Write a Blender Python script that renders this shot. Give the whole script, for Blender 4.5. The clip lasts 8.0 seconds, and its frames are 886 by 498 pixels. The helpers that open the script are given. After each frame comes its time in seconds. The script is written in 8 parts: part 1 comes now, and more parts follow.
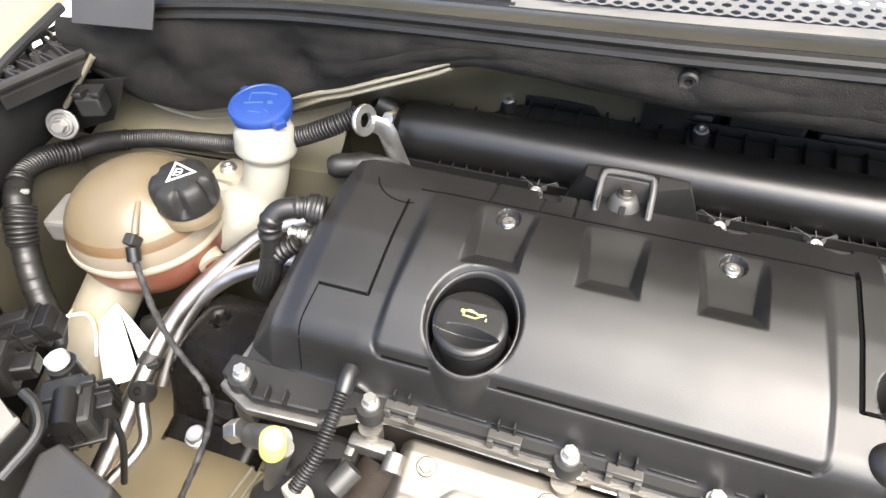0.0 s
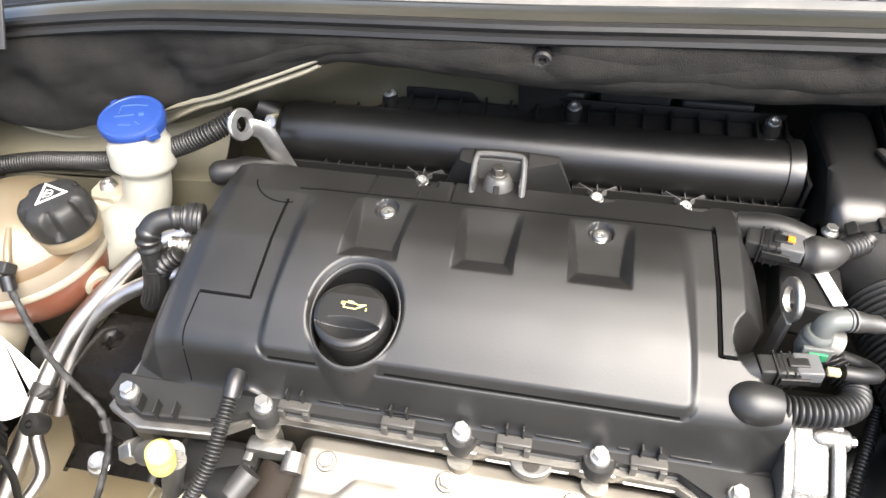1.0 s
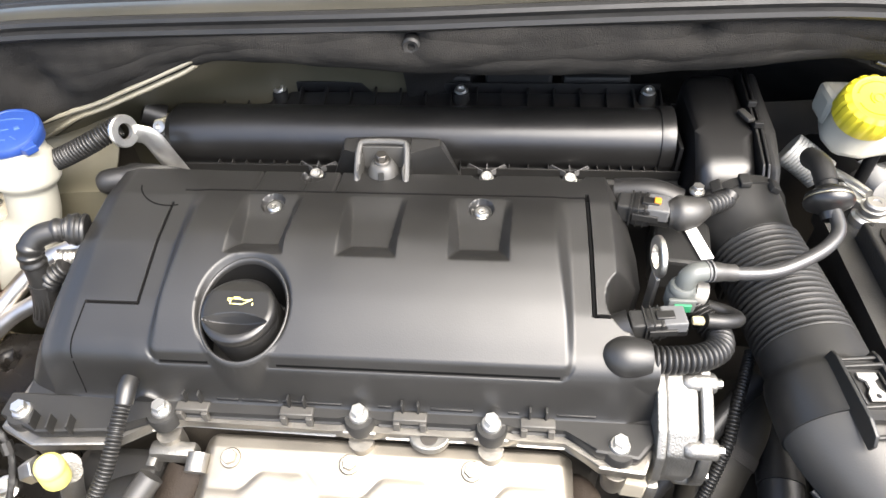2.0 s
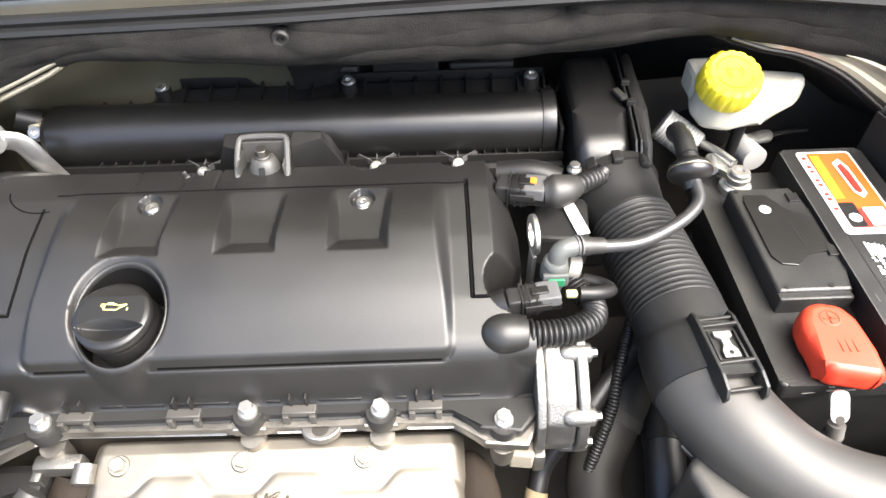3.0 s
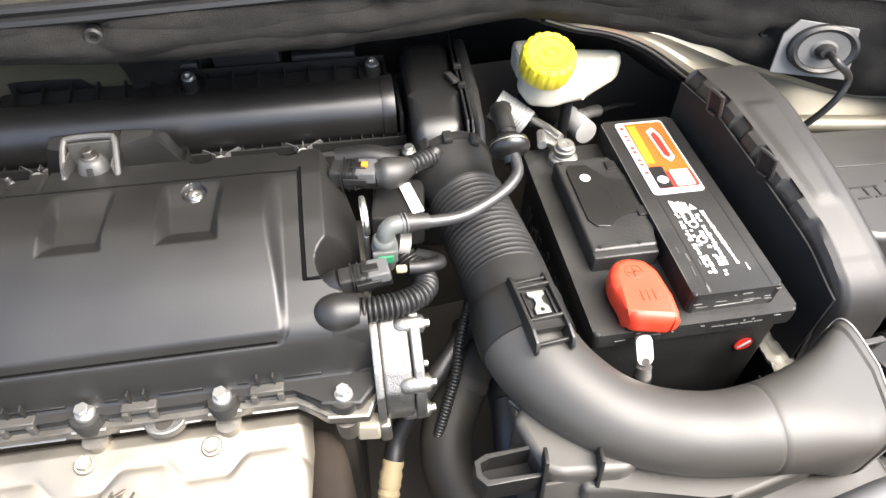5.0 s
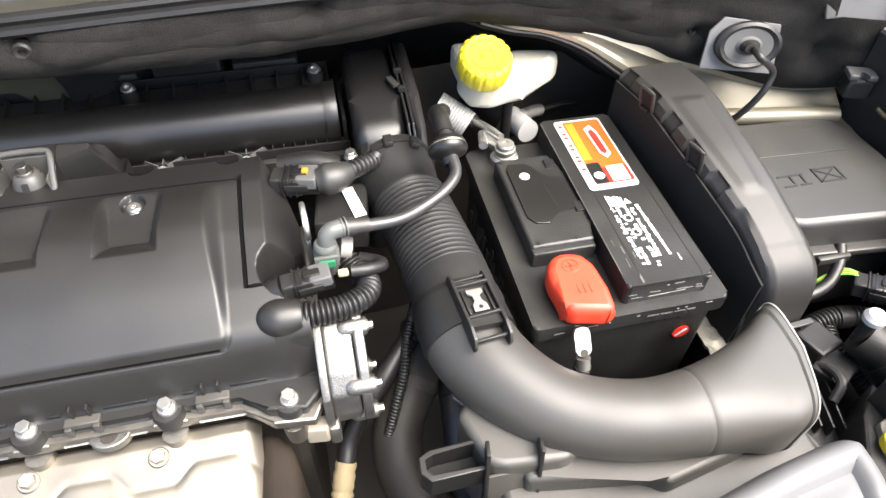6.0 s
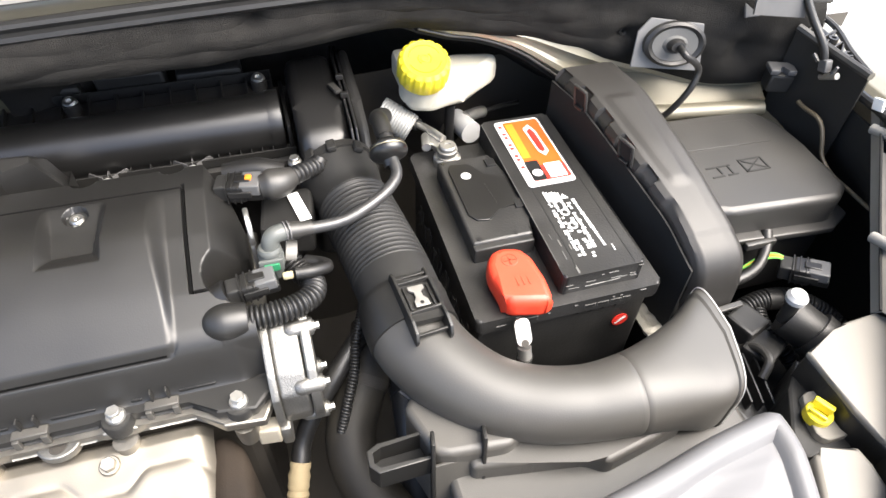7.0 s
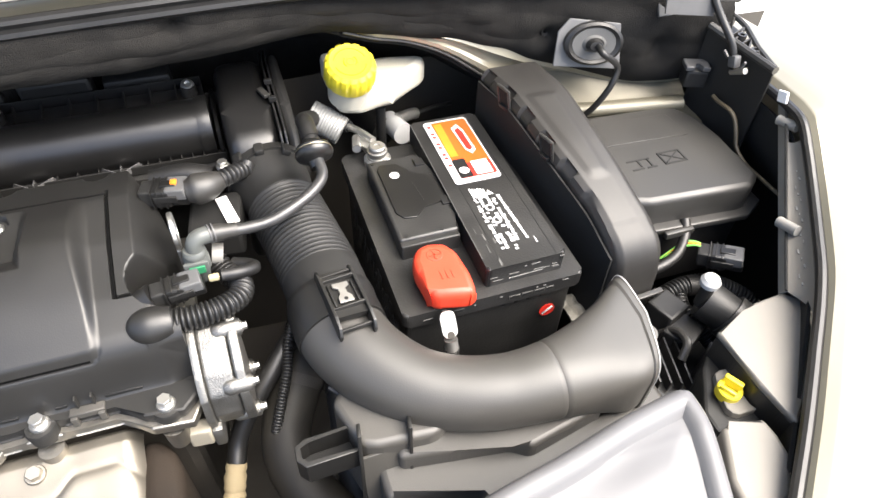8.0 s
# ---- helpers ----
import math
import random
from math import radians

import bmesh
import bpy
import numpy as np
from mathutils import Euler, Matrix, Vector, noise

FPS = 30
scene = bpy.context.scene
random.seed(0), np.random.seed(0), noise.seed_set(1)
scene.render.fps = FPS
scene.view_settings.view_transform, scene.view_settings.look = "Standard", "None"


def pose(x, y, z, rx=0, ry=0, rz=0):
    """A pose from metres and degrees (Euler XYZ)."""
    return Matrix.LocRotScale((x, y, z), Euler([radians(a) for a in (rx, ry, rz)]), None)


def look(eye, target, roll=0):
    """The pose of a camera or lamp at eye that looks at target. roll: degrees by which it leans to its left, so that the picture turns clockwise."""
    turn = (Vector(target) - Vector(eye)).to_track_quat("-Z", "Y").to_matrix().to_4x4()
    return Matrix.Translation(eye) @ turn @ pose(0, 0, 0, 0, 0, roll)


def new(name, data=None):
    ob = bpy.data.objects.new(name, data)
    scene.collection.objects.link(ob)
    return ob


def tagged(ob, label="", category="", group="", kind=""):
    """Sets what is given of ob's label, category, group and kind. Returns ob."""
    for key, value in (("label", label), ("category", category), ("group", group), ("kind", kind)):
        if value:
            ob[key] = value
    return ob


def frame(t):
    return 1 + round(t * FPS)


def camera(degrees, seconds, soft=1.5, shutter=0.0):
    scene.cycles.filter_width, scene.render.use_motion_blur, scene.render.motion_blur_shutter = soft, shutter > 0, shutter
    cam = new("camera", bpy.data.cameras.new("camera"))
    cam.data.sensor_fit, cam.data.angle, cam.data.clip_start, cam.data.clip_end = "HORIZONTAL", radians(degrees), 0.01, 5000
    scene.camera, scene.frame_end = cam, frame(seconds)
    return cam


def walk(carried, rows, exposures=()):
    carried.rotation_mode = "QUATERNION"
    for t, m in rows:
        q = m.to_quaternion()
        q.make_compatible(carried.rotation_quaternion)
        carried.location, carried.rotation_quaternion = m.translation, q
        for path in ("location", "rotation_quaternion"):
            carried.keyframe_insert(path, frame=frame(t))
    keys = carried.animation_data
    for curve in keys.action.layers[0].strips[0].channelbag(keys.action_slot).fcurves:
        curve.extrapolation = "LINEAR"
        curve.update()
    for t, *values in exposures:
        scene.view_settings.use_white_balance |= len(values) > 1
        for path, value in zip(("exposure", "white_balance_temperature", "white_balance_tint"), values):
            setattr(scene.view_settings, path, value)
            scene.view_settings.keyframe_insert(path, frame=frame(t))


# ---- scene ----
cam = camera(69.5, 8.0)
PATH = [
    (0, (-0.006, -0.242, 1.23), (-0.492, 1.095, -0.176), -1.8),
    (0.5, (0.02, -0.241, 1.229), (-0.364, 1.125, -0.18), -2.2),
    (1, (0.046, -0.239, 1.228), (-0.271, 1.141, -0.184), -2.6),
    (1.5, (0.071, -0.244, 1.23), (-0.188, 1.142, -0.189), -3.6),
    (2, (0.1, -0.245, 1.23), (-0.067, 1.139, -0.204), -3.3),
    (3.5, (0.172, -0.255, 1.233), (0.243, 1.102, -0.234), -1.2),
    (4, (0.191, -0.263, 1.235), (0.322, 1.086, -0.237), -0.5),
    (4.5, (0.207, -0.273, 1.237), (0.396, 1.066, -0.237), 0.4),
    (6, (0.245, -0.289, 1.247), (0.572, 1.024, -0.225), 1.6),
    (6.5, (0.254, -0.302, 1.253), (0.626, 1.007, -0.213), 1.7),
    (7, (0.264, -0.31, 1.256), (0.684, 0.992, -0.204), 2.2),
    (7.5, (0.278, -0.317, 1.258), (0.747, 0.975, -0.194), 3.0),
    (8, (0.294, -0.336, 1.261), (0.815, 0.947, -0.182), 3.3),
]
walk(cam, [(t, look(eye, target, roll)) for t, eye, target, roll in PATH],
     [(0, 2.43), (1, 2.54), (2, 2.64), (4, 2.66), (4.5, 2.60), (6, 2.44), (7, 2.39), (8, 2.32)])

# ---- light ----
world = bpy.data.worlds.new("sky")
scene.world = world
world.use_nodes = True
wn = world.node_tree.nodes
sky = wn.new("ShaderNodeTexSky")
sky.sky_type, sky.sun_disc = "NISHITA", False
sky.sun_elevation, sky.sun_rotation = radians(58), radians(124)
sky.air_density, sky.dust_density = 0.8, 4.0
wn["Background"].inputs["Strength"].default_value = 0.12
world.node_tree.links.new(sky.outputs[0], wn["Background"].inputs["Color"])
sun_data = bpy.data.lights.new("sun", "SUN")
sun_data.energy, sun_data.angle, sun_data.color = 2.8, radians(60), (1.0, 0.948, 0.868)
sun = new("sun", sun_data)
sun.matrix_world = look((1.9, -1.1, 4.3), (0.1, 0.1, 0.85))


# ---- materials ----
def mat(name, col, rough=0.5, metal=0.0, var=0.25, grain=40.0, bump=0.05, fine=900.0, spec=0.5, coat=0.0,
        dust=0.0, dust_col=(0.30, 0.27, 0.22), rvar=0.12, depth=0.001):
    """A surface with broad stains, fine grain in the relief, uneven gloss and dust that lies on it."""
    m = bpy.data.materials.new(name)
    m.use_nodes = True
    n, l = m.node_tree.nodes, m.node_tree.links
    b = n["Principled BSDF"]
    tc = n.new("ShaderNodeTexCoord")
    big = n.new("ShaderNodeTexNoise")
    big.inputs["Scale"].default_value, big.inputs["Detail"].default_value = grain, 6
    small = n.new("ShaderNodeTexNoise")
    small.inputs["Scale"].default_value, small.inputs["Detail"].default_value = fine, 3
    for t in (big, small):
        l.new(tc.outputs["Object"], t.inputs["Vector"])
    mix = n.new("ShaderNodeMix")
    mix.data_type = "RGBA"
    mix.inputs[6].default_value = (*[c * (1 - var) for c in col], 1)
    mix.inputs[7].default_value = (*[min(1, c * (1 + var)) for c in col], 1)
    l.new(big.outputs["Fac"], mix.inputs[0])
    out = mix.outputs[2]
    if dust:
        d = n.new("ShaderNodeTexNoise")
        d.inputs["Scale"].default_value, d.inputs["Detail"].default_value = grain * 0.35, 9
        l.new(tc.outputs["Object"], d.inputs["Vector"])
        ramp = n.new("ShaderNodeMapRange")
        ramp.inputs[1].default_value, ramp.inputs[2].default_value = 0.46, 0.72
        ramp.inputs[3].default_value, ramp.inputs[4].default_value = 0.0, dust
        l.new(d.outputs["Fac"], ramp.inputs[0])
        mix2 = n.new("ShaderNodeMix")
        mix2.data_type = "RGBA"
        mix2.inputs[7].default_value = (*dust_col, 1)
        l.new(ramp.outputs[0], mix2.inputs[0])
        l.new(out, mix2.inputs[6])
        out = mix2.outputs[2]
    l.new(out, b.inputs["Base Color"])
    rr = n.new("ShaderNodeMapRange")
    rr.inputs[3].default_value, rr.inputs[4].default_value = max(0.02, rough - rvar), min(1, rough + rvar)
    l.new(big.outputs["Fac"], rr.inputs[0])
    l.new(rr.outputs[0], b.inputs["Roughness"])
    bp = n.new("ShaderNodeBump")
    bp.inputs["Strength"].default_value, bp.inputs["Distance"].default_value = bump, depth
    l.new(small.outputs["Fac"], bp.inputs["Height"])
    l.new(bp.outputs[0], b.inputs["Normal"])
    b.inputs["Metallic"].default_value = metal
    b.inputs["Specular IOR Level"].default_value = spec
    b.inputs["Coat Weight"].default_value = coat
    return m


PLASTIC = mat("black_plastic", (0.0105, 0.0102, 0.0096), 0.43, spec=0.58, bump=0.07, dust=0.02, grain=18, dust_col=(0.11, 0.10, 0.082))
PLASTIC_SMOOTH = mat("satin_black_plastic", (0.008, 0.0078, 0.0075), 0.36, spec=0.6, bump=0.05, dust=0.02, grain=14, dust_col=(0.12, 0.11, 0.09))
PLASTIC_DULL = mat("dull_black_plastic", (0.015, 0.0148, 0.0142), 0.50, spec=0.35, bump=0.15, dust=0.05, grain=22, dust_col=(0.12, 0.11, 0.09))
PLASTIC_GREY = mat("dark_grey_plastic", (0.026, 0.025, 0.023), 0.45, spec=0.6, bump=0.12, dust=0.06, grain=16, dust_col=(0.16, 0.145, 0.12))
RUBBER = mat("black_rubber", (0.0105, 0.0103, 0.010), 0.44, spec=0.5, bump=0.1, dust=0.04, dust_col=(0.14, 0.13, 0.11))
FOAM = mat("moulded_felt", (0.0150, 0.0145, 0.0136), 0.95, var=0.5, bump=1.0, fine=1000, dust=0.16, grain=70, spec=0.12, dust_col=(0.05, 0.046, 0.04), depth=0.0016)
ALU = mat("cast_aluminium", (0.235, 0.23, 0.215), 0.52, 1.0, bump=0.5, fine=700, grain=60)
STEEL = mat("zinc_steel", (0.66, 0.65, 0.62), 0.40, 1.0, bump=0.08, grain=80)
SHIELD = mat("embossed_heat_shield", (0.275, 0.252, 0.212), 0.52, 1.0, bump=0.12, grain=26, var=0.12, dust=0.15,
             dust_col=(0.25, 0.20, 0.15))
PAINT = mat("champagne_paint", (0.26, 0.24, 0.18), 0.35, 0.3, bump=0.02, grain=12, var=0.1, coat=0.5, dust=0.15)
# Body paint darkened to stand in for the shade beneath and behind the engine.
PAINT_DARK = mat("shaded_body_paint", (0.042, 0.037, 0.030), 0.6, 0.1, bump=0.1, grain=14, dust=0.2, dust_col=(0.10, 0.09, 0.07))
PIPE = mat("aluminium_pipe", (0.50, 0.475, 0.44), 0.36, 1.0, bump=0.08, grain=50)
WHITE = mat("white_plastic", (0.37, 0.37, 0.362), 0.4, bump=0.05, var=0.04)
NATURAL = mat("natural_plastic", (0.28, 0.25, 0.19), 0.4, bump=0.05, var=0.08, grain=14)
BLUE = mat("blue_plastic", (0.015, 0.043, 0.185), 0.42, bump=0.06, var=0.12)
YELLOW = mat("yellow_plastic", (0.66, 0.55, 0.03), 0.4, bump=0.06, var=0.08)
RED = mat("red_rubber", (0.62, 0.05, 0.022), 0.42, bump=0.06, var=0.08)
GREEN = mat("green_plastic", (0.02, 0.16, 0.07), 0.4)
SHROUD = mat("matt_grey_plastic", (0.019, 0.0178, 0.0162), 0.5, spec=0.45, bump=0.12, dust=0.04, grain=12, dust_col=(0.2, 0.18, 0.15))
DUCT = mat("dusty_duct_plastic", (0.043, 0.041, 0.037), 0.50, spec=0.55, bump=0.07, dust=0.12, grain=10, dust_col=(0.17, 0.15, 0.125))
LAMP_GREY = mat("lamp_housing_plastic", (0.155, 0.144, 0.124), 0.58, bump=0.1, dust=0.15, grain=9)
# Body paint darkened for the lip below the windscreen.
SCUTTLE = mat("darkened_scuttle_paint", (0.024, 0.023, 0.018), 0.38, 0.1, bump=0.02, grain=15, coat=0.15, dust=0.1)
# Darker copy of the champagne paint for shaded panels; also gold guide strips.
PAINT_MID = mat("shaded_champagne_paint", (0.115, 0.106, 0.074), 0.4, 0.2, bump=0.03, grain=14, dust=0.15)
COVER_GREY = mat("smooth_grey_plastic", (0.100, 0.100, 0.103), 0.50, spec=0.45, bump=0.04, dust=0.12, grain=8, dust_col=(0.2, 0.2, 0.19))
GREY_CONN = mat("grey_connector_plastic", (0.070, 0.070, 0.071), 0.45, dust=0.1)
LIGHT_GREY = mat("light_grey_plastic", (0.195, 0.188, 0.172), 0.5)
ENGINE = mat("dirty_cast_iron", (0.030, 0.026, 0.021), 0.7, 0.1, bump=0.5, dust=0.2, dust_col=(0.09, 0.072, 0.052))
CONCRETE = mat("pale_concrete", (0.62, 0.61, 0.58), 0.85, var=0.2, grain=1.2, bump=0.3, fine=60, dust=0.2)
GLASS_DARK = mat("windscreen_glass", (0.02, 0.025, 0.025), 0.06, bump=0.0, var=0.1)
CASE = mat("battery_case", (0.014, 0.0138, 0.0134), 0.42, bump=0.25, fine=500, dust=0.16, grain=24,
           dust_col=(0.16, 0.155, 0.145))
# Black for liners and walls; also paints shade into slots, windows and floors.
WELL_BLACK = mat("black_plastic_and_recess_shade", (0.016, 0.016, 0.0155), 0.8, spec=0.2, bump=0.3)
PRINT = mat("white_print", (0.55, 0.55, 0.54), 0.5)
ORANGE = mat("orange_label", (0.55, 0.09, 0.015), 0.35)
AMBER = mat("amber_label", (0.60, 0.20, 0.02), 0.35)
LABEL_RED = mat("red_label", (0.60, 0.03, 0.02), 0.35)
LABEL_BLACK = mat("black_label", (0.012, 0.012, 0.012), 0.35)
PAPER = mat("white_paper", (0.82, 0.82, 0.80), 0.7, var=0.05)


# ---- building helpers ----
def root_place(ob):
    while ob.parent:
        ob = ob.parent
    return ob.location.copy()


def thing(name, place, label, category, group="", kind=""):
    ob = new(name)
    ob.empty_display_size = 0.02
    ob.location = place
    return tagged(ob, label, category, group, kind)


def finish(bm, smooth=True, sharp=35):
    bmesh.ops.recalc_face_normals(bm, faces=bm.faces[:])
    for f in bm.faces:
        f.smooth = smooth
    if smooth:
        lim = radians(sharp)
        for e in bm.edges:
            if len(e.link_faces) == 2 and e.calc_face_angle(0) > lim:
                e.smooth = False
        if len(bm.faces) < 6000:
            # a plane with narrow rounded borders keeps its own normal
            for f in bm.faces:
                a = f.calc_area() * 0.3
                near = [g.calc_area() for e in f.edges for g in e.link_faces if g is not f]
                if near and max(near) < a:
                    f.smooth = False


def part(name, bm, material, parent=None, label="", smooth=True, sharp=35, kind="", normals=True):
    """Links a mesh, built at its place in the world, as one object under a thing or a part."""
    if normals:
        finish(bm, smooth, sharp)
    me = bpy.data.meshes.new(name)
    if parent is not None:
        off = root_place(parent)
        for v in bm.verts:
            v.co -= off
    bm.to_mesh(me)
    bm.free()
    me.materials.append(material)
    ob = new(name, me)
    if parent is not None:
        ob.parent = parent
    return tagged(ob, label, "", "", kind)


def place(name, mesh, parent, m, label=""):
    """One more object on a shared mesh, at the pose m in the world."""
    ob = new(name, mesh)
    ob.parent = parent
    ob.matrix_basis = Matrix.Translation(-root_place(parent)) @ m
    return tagged(ob, label)


def mesh_of(name, bm, material, smooth=True, sharp=35):
    finish(bm, smooth, sharp)
    me = bpy.data.meshes.new(name)
    bm.to_mesh(me)
    bm.free()
    me.materials.append(material)
    return me


def add_box(bm, c, size, bevel=0.0, m=None, taper=1.0, seg=2):
    r = bmesh.ops.create_cube(bm, size=1.0)
    vs = r["verts"]
    for v in vs:
        k = taper if v.co.z > 0 else 1.0
        v.co = Vector((v.co.x * size[0] * k, v.co.y * size[1] * k, v.co.z * size[2]))
    if bevel:
        es = list({e for v in vs for e in v.link_edges})
        out = bmesh.ops.bevel(bm, geom=es, offset=bevel, segments=seg, affect="EDGES", profile=0.5)
        vs = list({v for f in out["faces"] for v in f.verts} | {v for v in vs if v.is_valid})
    mm = Matrix.Translation(c) @ (m if m is not None else Matrix.Identity(4))
    bmesh.ops.transform(bm, matrix=mm, verts=vs)
    return bm


def box(c, size, bevel=0.0, m=None, taper=1.0, seg=2):
    return add_box(bmesh.new(), c, size, bevel, m, taper, seg)


def turn(z=0, x=0, y=0):
    return pose(0, 0, 0, x, y, z)


def curve_points(pts, step=0.004):
    """A smooth line through the points (Catmull-Rom)."""
    p = [Vector(q) for q in pts]
    p = [p[0] * 2 - p[1]] + p + [p[-1] * 2 - p[-2]]
    out = []
    for i in range(1, len(p) - 2):
        a, b, c, d = p[i - 1:i + 3]
        n = max(2, int((c - b).length / step))
        for k in range(n):
            t = k / n
            out.append(0.5 * ((2 * b) + (c - a) * t + (2 * a - 5 * b + 4 * c - d) * t * t + (3 * b - a - 3 * c + d) * t ** 3))
    out.append(p[-2])
    return out


def add_tube(bm, line, radius, seg=16, cap=True, squash=None, up=None):
    """A tube along a line; radius: a number or a function of the way along in metres and of the share of the whole."""
    n = len(line)
    dist = [0.0]
    for a, b in zip(line, line[1:]):
        dist.append(dist[-1] + (b - a).length)
    total = max(dist[-1], 1e-6)
    side = None
    rings = []
    for i in range(n):
        t = (line[min(i + 1, n - 1)] - line[max(i - 1, 0)]).normalized()
        if side is None:
            ref = Vector(up) if up is not None else (Vector((0, 0, 1)) if abs(t.z) < 0.9 else Vector((1, 0, 0)))
            side = t.cross(ref).normalized()
        side = (side - t * side.dot(t)).normalized()
        top = side.cross(t)
        r = radius(dist[i], dist[i] / total) if callable(radius) else radius
        sx, sz = squash(dist[i] / total) if squash else (1, 1)
        rings.append([bm.verts.new(line[i] + side * (r * sx * math.cos(2 * math.pi * k / seg)) + top * (r * sz * math.sin(2 * math.pi * k / seg))) for k in range(seg)])
    for a, b in zip(rings, rings[1:]):
        for k in range(seg):
            bm.faces.new((a[k], a[(k + 1) % seg], b[(k + 1) % seg], b[k]))
    if cap:
        bm.faces.new(rings[0][::-1])
        bm.faces.new(rings[-1])
    return bm


def tube(pts, radius, seg=16, step=0.004, cap=True, squash=None, up=None):
    return add_tube(bmesh.new(), curve_points(pts, step), radius, seg, cap, squash, up)


def ribs(r, pitch=0.0042, depth=0.0012):
    return lambda d, s: r + depth * (2 * abs(math.sin(math.pi * d / pitch)) ** 0.7 - 1)


def corrugated(pts, r, pitch=0.0042, depth=0.0011, seg=18):
    return add_tube(bmesh.new(), curve_points(pts, pitch / 9), ribs(r, pitch, depth), seg)


def add_lathe(bm, profile, m=None, seg=32, lobes=None):
    """A turned form: profile of (radius, height). lobes: function of (angle, radius, height) that gives the radius."""
    m = m if m is not None else Matrix.Identity(4)
    rings = []
    for r, z in profile:
        if r < 1e-5:
            rings.append([bm.verts.new(m @ Vector((0, 0, z)))])
        else:
            ring = []
            for k in range(seg):
                a = 2 * math.pi * k / seg
                q = lobes(a, r, z) if lobes else r
                ring.append(bm.verts.new(m @ Vector((q * math.cos(a), q * math.sin(a), z))))
            rings.append(ring)
    for a, b in zip(rings, rings[1:]):
        for k in range(seg):
            if len(a) == 1 and len(b) == 1:
                continue
            if len(a) == 1:
                bm.faces.new((a[0], b[k], b[(k + 1) % seg]))
            elif len(b) == 1:
                bm.faces.new((a[k], a[(k + 1) % seg], b[0]))
            else:
                bm.faces.new((a[k], a[(k + 1) % seg], b[(k + 1) % seg], b[k]))
    return bm


def lathe(profile, m=None, seg=32, lobes=None):
    return add_lathe(bmesh.new(), profile, m, seg, lobes)


def add_slab(bm, outline, z0, z1, bevel=0.0, m=None, seg=2, top_only=False):
    """A plate with this outline in x and y, from z0 to z1, its edges rounded."""
    low = [bm.verts.new((x, y, z0)) for x, y in outline]
    high = [bm.verts.new((x, y, z1)) for x, y in outline]
    n = len(outline)
    fs = [bm.faces.new(low[::-1]), bm.faces.new(high)]
    for i in range(n):
        fs.append(bm.faces.new((low[i], low[(i + 1) % n], high[(i + 1) % n], high[i])))
    vs = low + high
    if bevel:
        es = {e for v in vs for e in v.link_edges}
        if top_only:
            es = {e for e in es if any(v in high for v in e.verts)}
        out = bmesh.ops.bevel(bm, geom=list(es), offset=bevel, segments=seg, affect="EDGES", profile=0.5)
        vs = list({v for f in out["faces"] for v in f.verts} | {v for v in vs if v.is_valid})
    if m is not None:
        bmesh.ops.transform(bm, matrix=m, verts=vs)
    return bm


def slab(outline, z0, z1, bevel=0.0, m=None, seg=2, top_only=False):
    return add_slab(bmesh.new(), outline, z0, z1, bevel, m, seg, top_only)


def rounded(cx, cy, w, h, r, seg=5):
    out = []
    for sx, sy, a0 in ((1, 1, 0), (-1, 1, 90), (-1, -1, 180), (1, -1, 270)):
        for k in range(seg + 1):
            a = radians(a0 + 90 * k / seg)
            out.append((cx + sx * (w / 2 - r) + r * math.cos(a), cy + sy * (h / 2 - r) + r * math.sin(a)))
    return out


def disc(r, seg=24):
    return [(r * math.cos(2 * math.pi * k / seg), r * math.sin(2 * math.pi * k / seg)) for k in range(seg)]


def sheet(fn, nu, nv, thick=0.0):
    """A surface fn(u, v) for u and v from 0 to 1, given a thickness along its normals."""
    bm = bmesh.new()
    g = [[bm.verts.new(fn(i / nu, j / nv)) for j in range(nv + 1)] for i in range(nu + 1)]
    for i in range(nu):
        for j in range(nv):
            bm.faces.new((g[i][j], g[i + 1][j], g[i + 1][j + 1], g[i][j + 1]))
    if thick:
        bm.normal_update()
        old = [v for row in g for v in row]
        twin = {v: bm.verts.new(v.co - v.normal * thick) for v in old}
        for f in bm.faces[:]:
            bm.faces.new([twin[v] for v in reversed(f.verts)])
        rim = [g[i][0] for i in range(nu + 1)] + [g[nu][j] for j in range(1, nv + 1)] + \
              [g[i][nv] for i in range(nu - 1, -1, -1)] + [g[0][j] for j in range(nv - 1, 0, -1)]
        for a, b in zip(rim, rim[1:] + rim[:1]):
            bm.faces.new((b, a, twin[a], twin[b]))
    return bm


def ss(a, b, x):
    t = np.clip((x - a) / (b - a), 0, 1)
    return t * t * (3 - 2 * t)


def lerp_line(xs, ys, width):
    """Straight pieces through the points, their corners softened over the width."""
    lo, hi = xs[0] - width * 3, xs[-1] + width * 3
    dx = width / 6
    g = np.arange(lo, hi, dx)
    k = np.exp(-0.5 * (np.arange(-12, 13) * dx / (width / 2)) ** 2)
    y = np.interp(g, xs, ys)
    y = np.convolve(np.pad(y, 12, mode="edge"), k / k.sum(), "valid")
    return lambda x: np.interp(x, g, y)


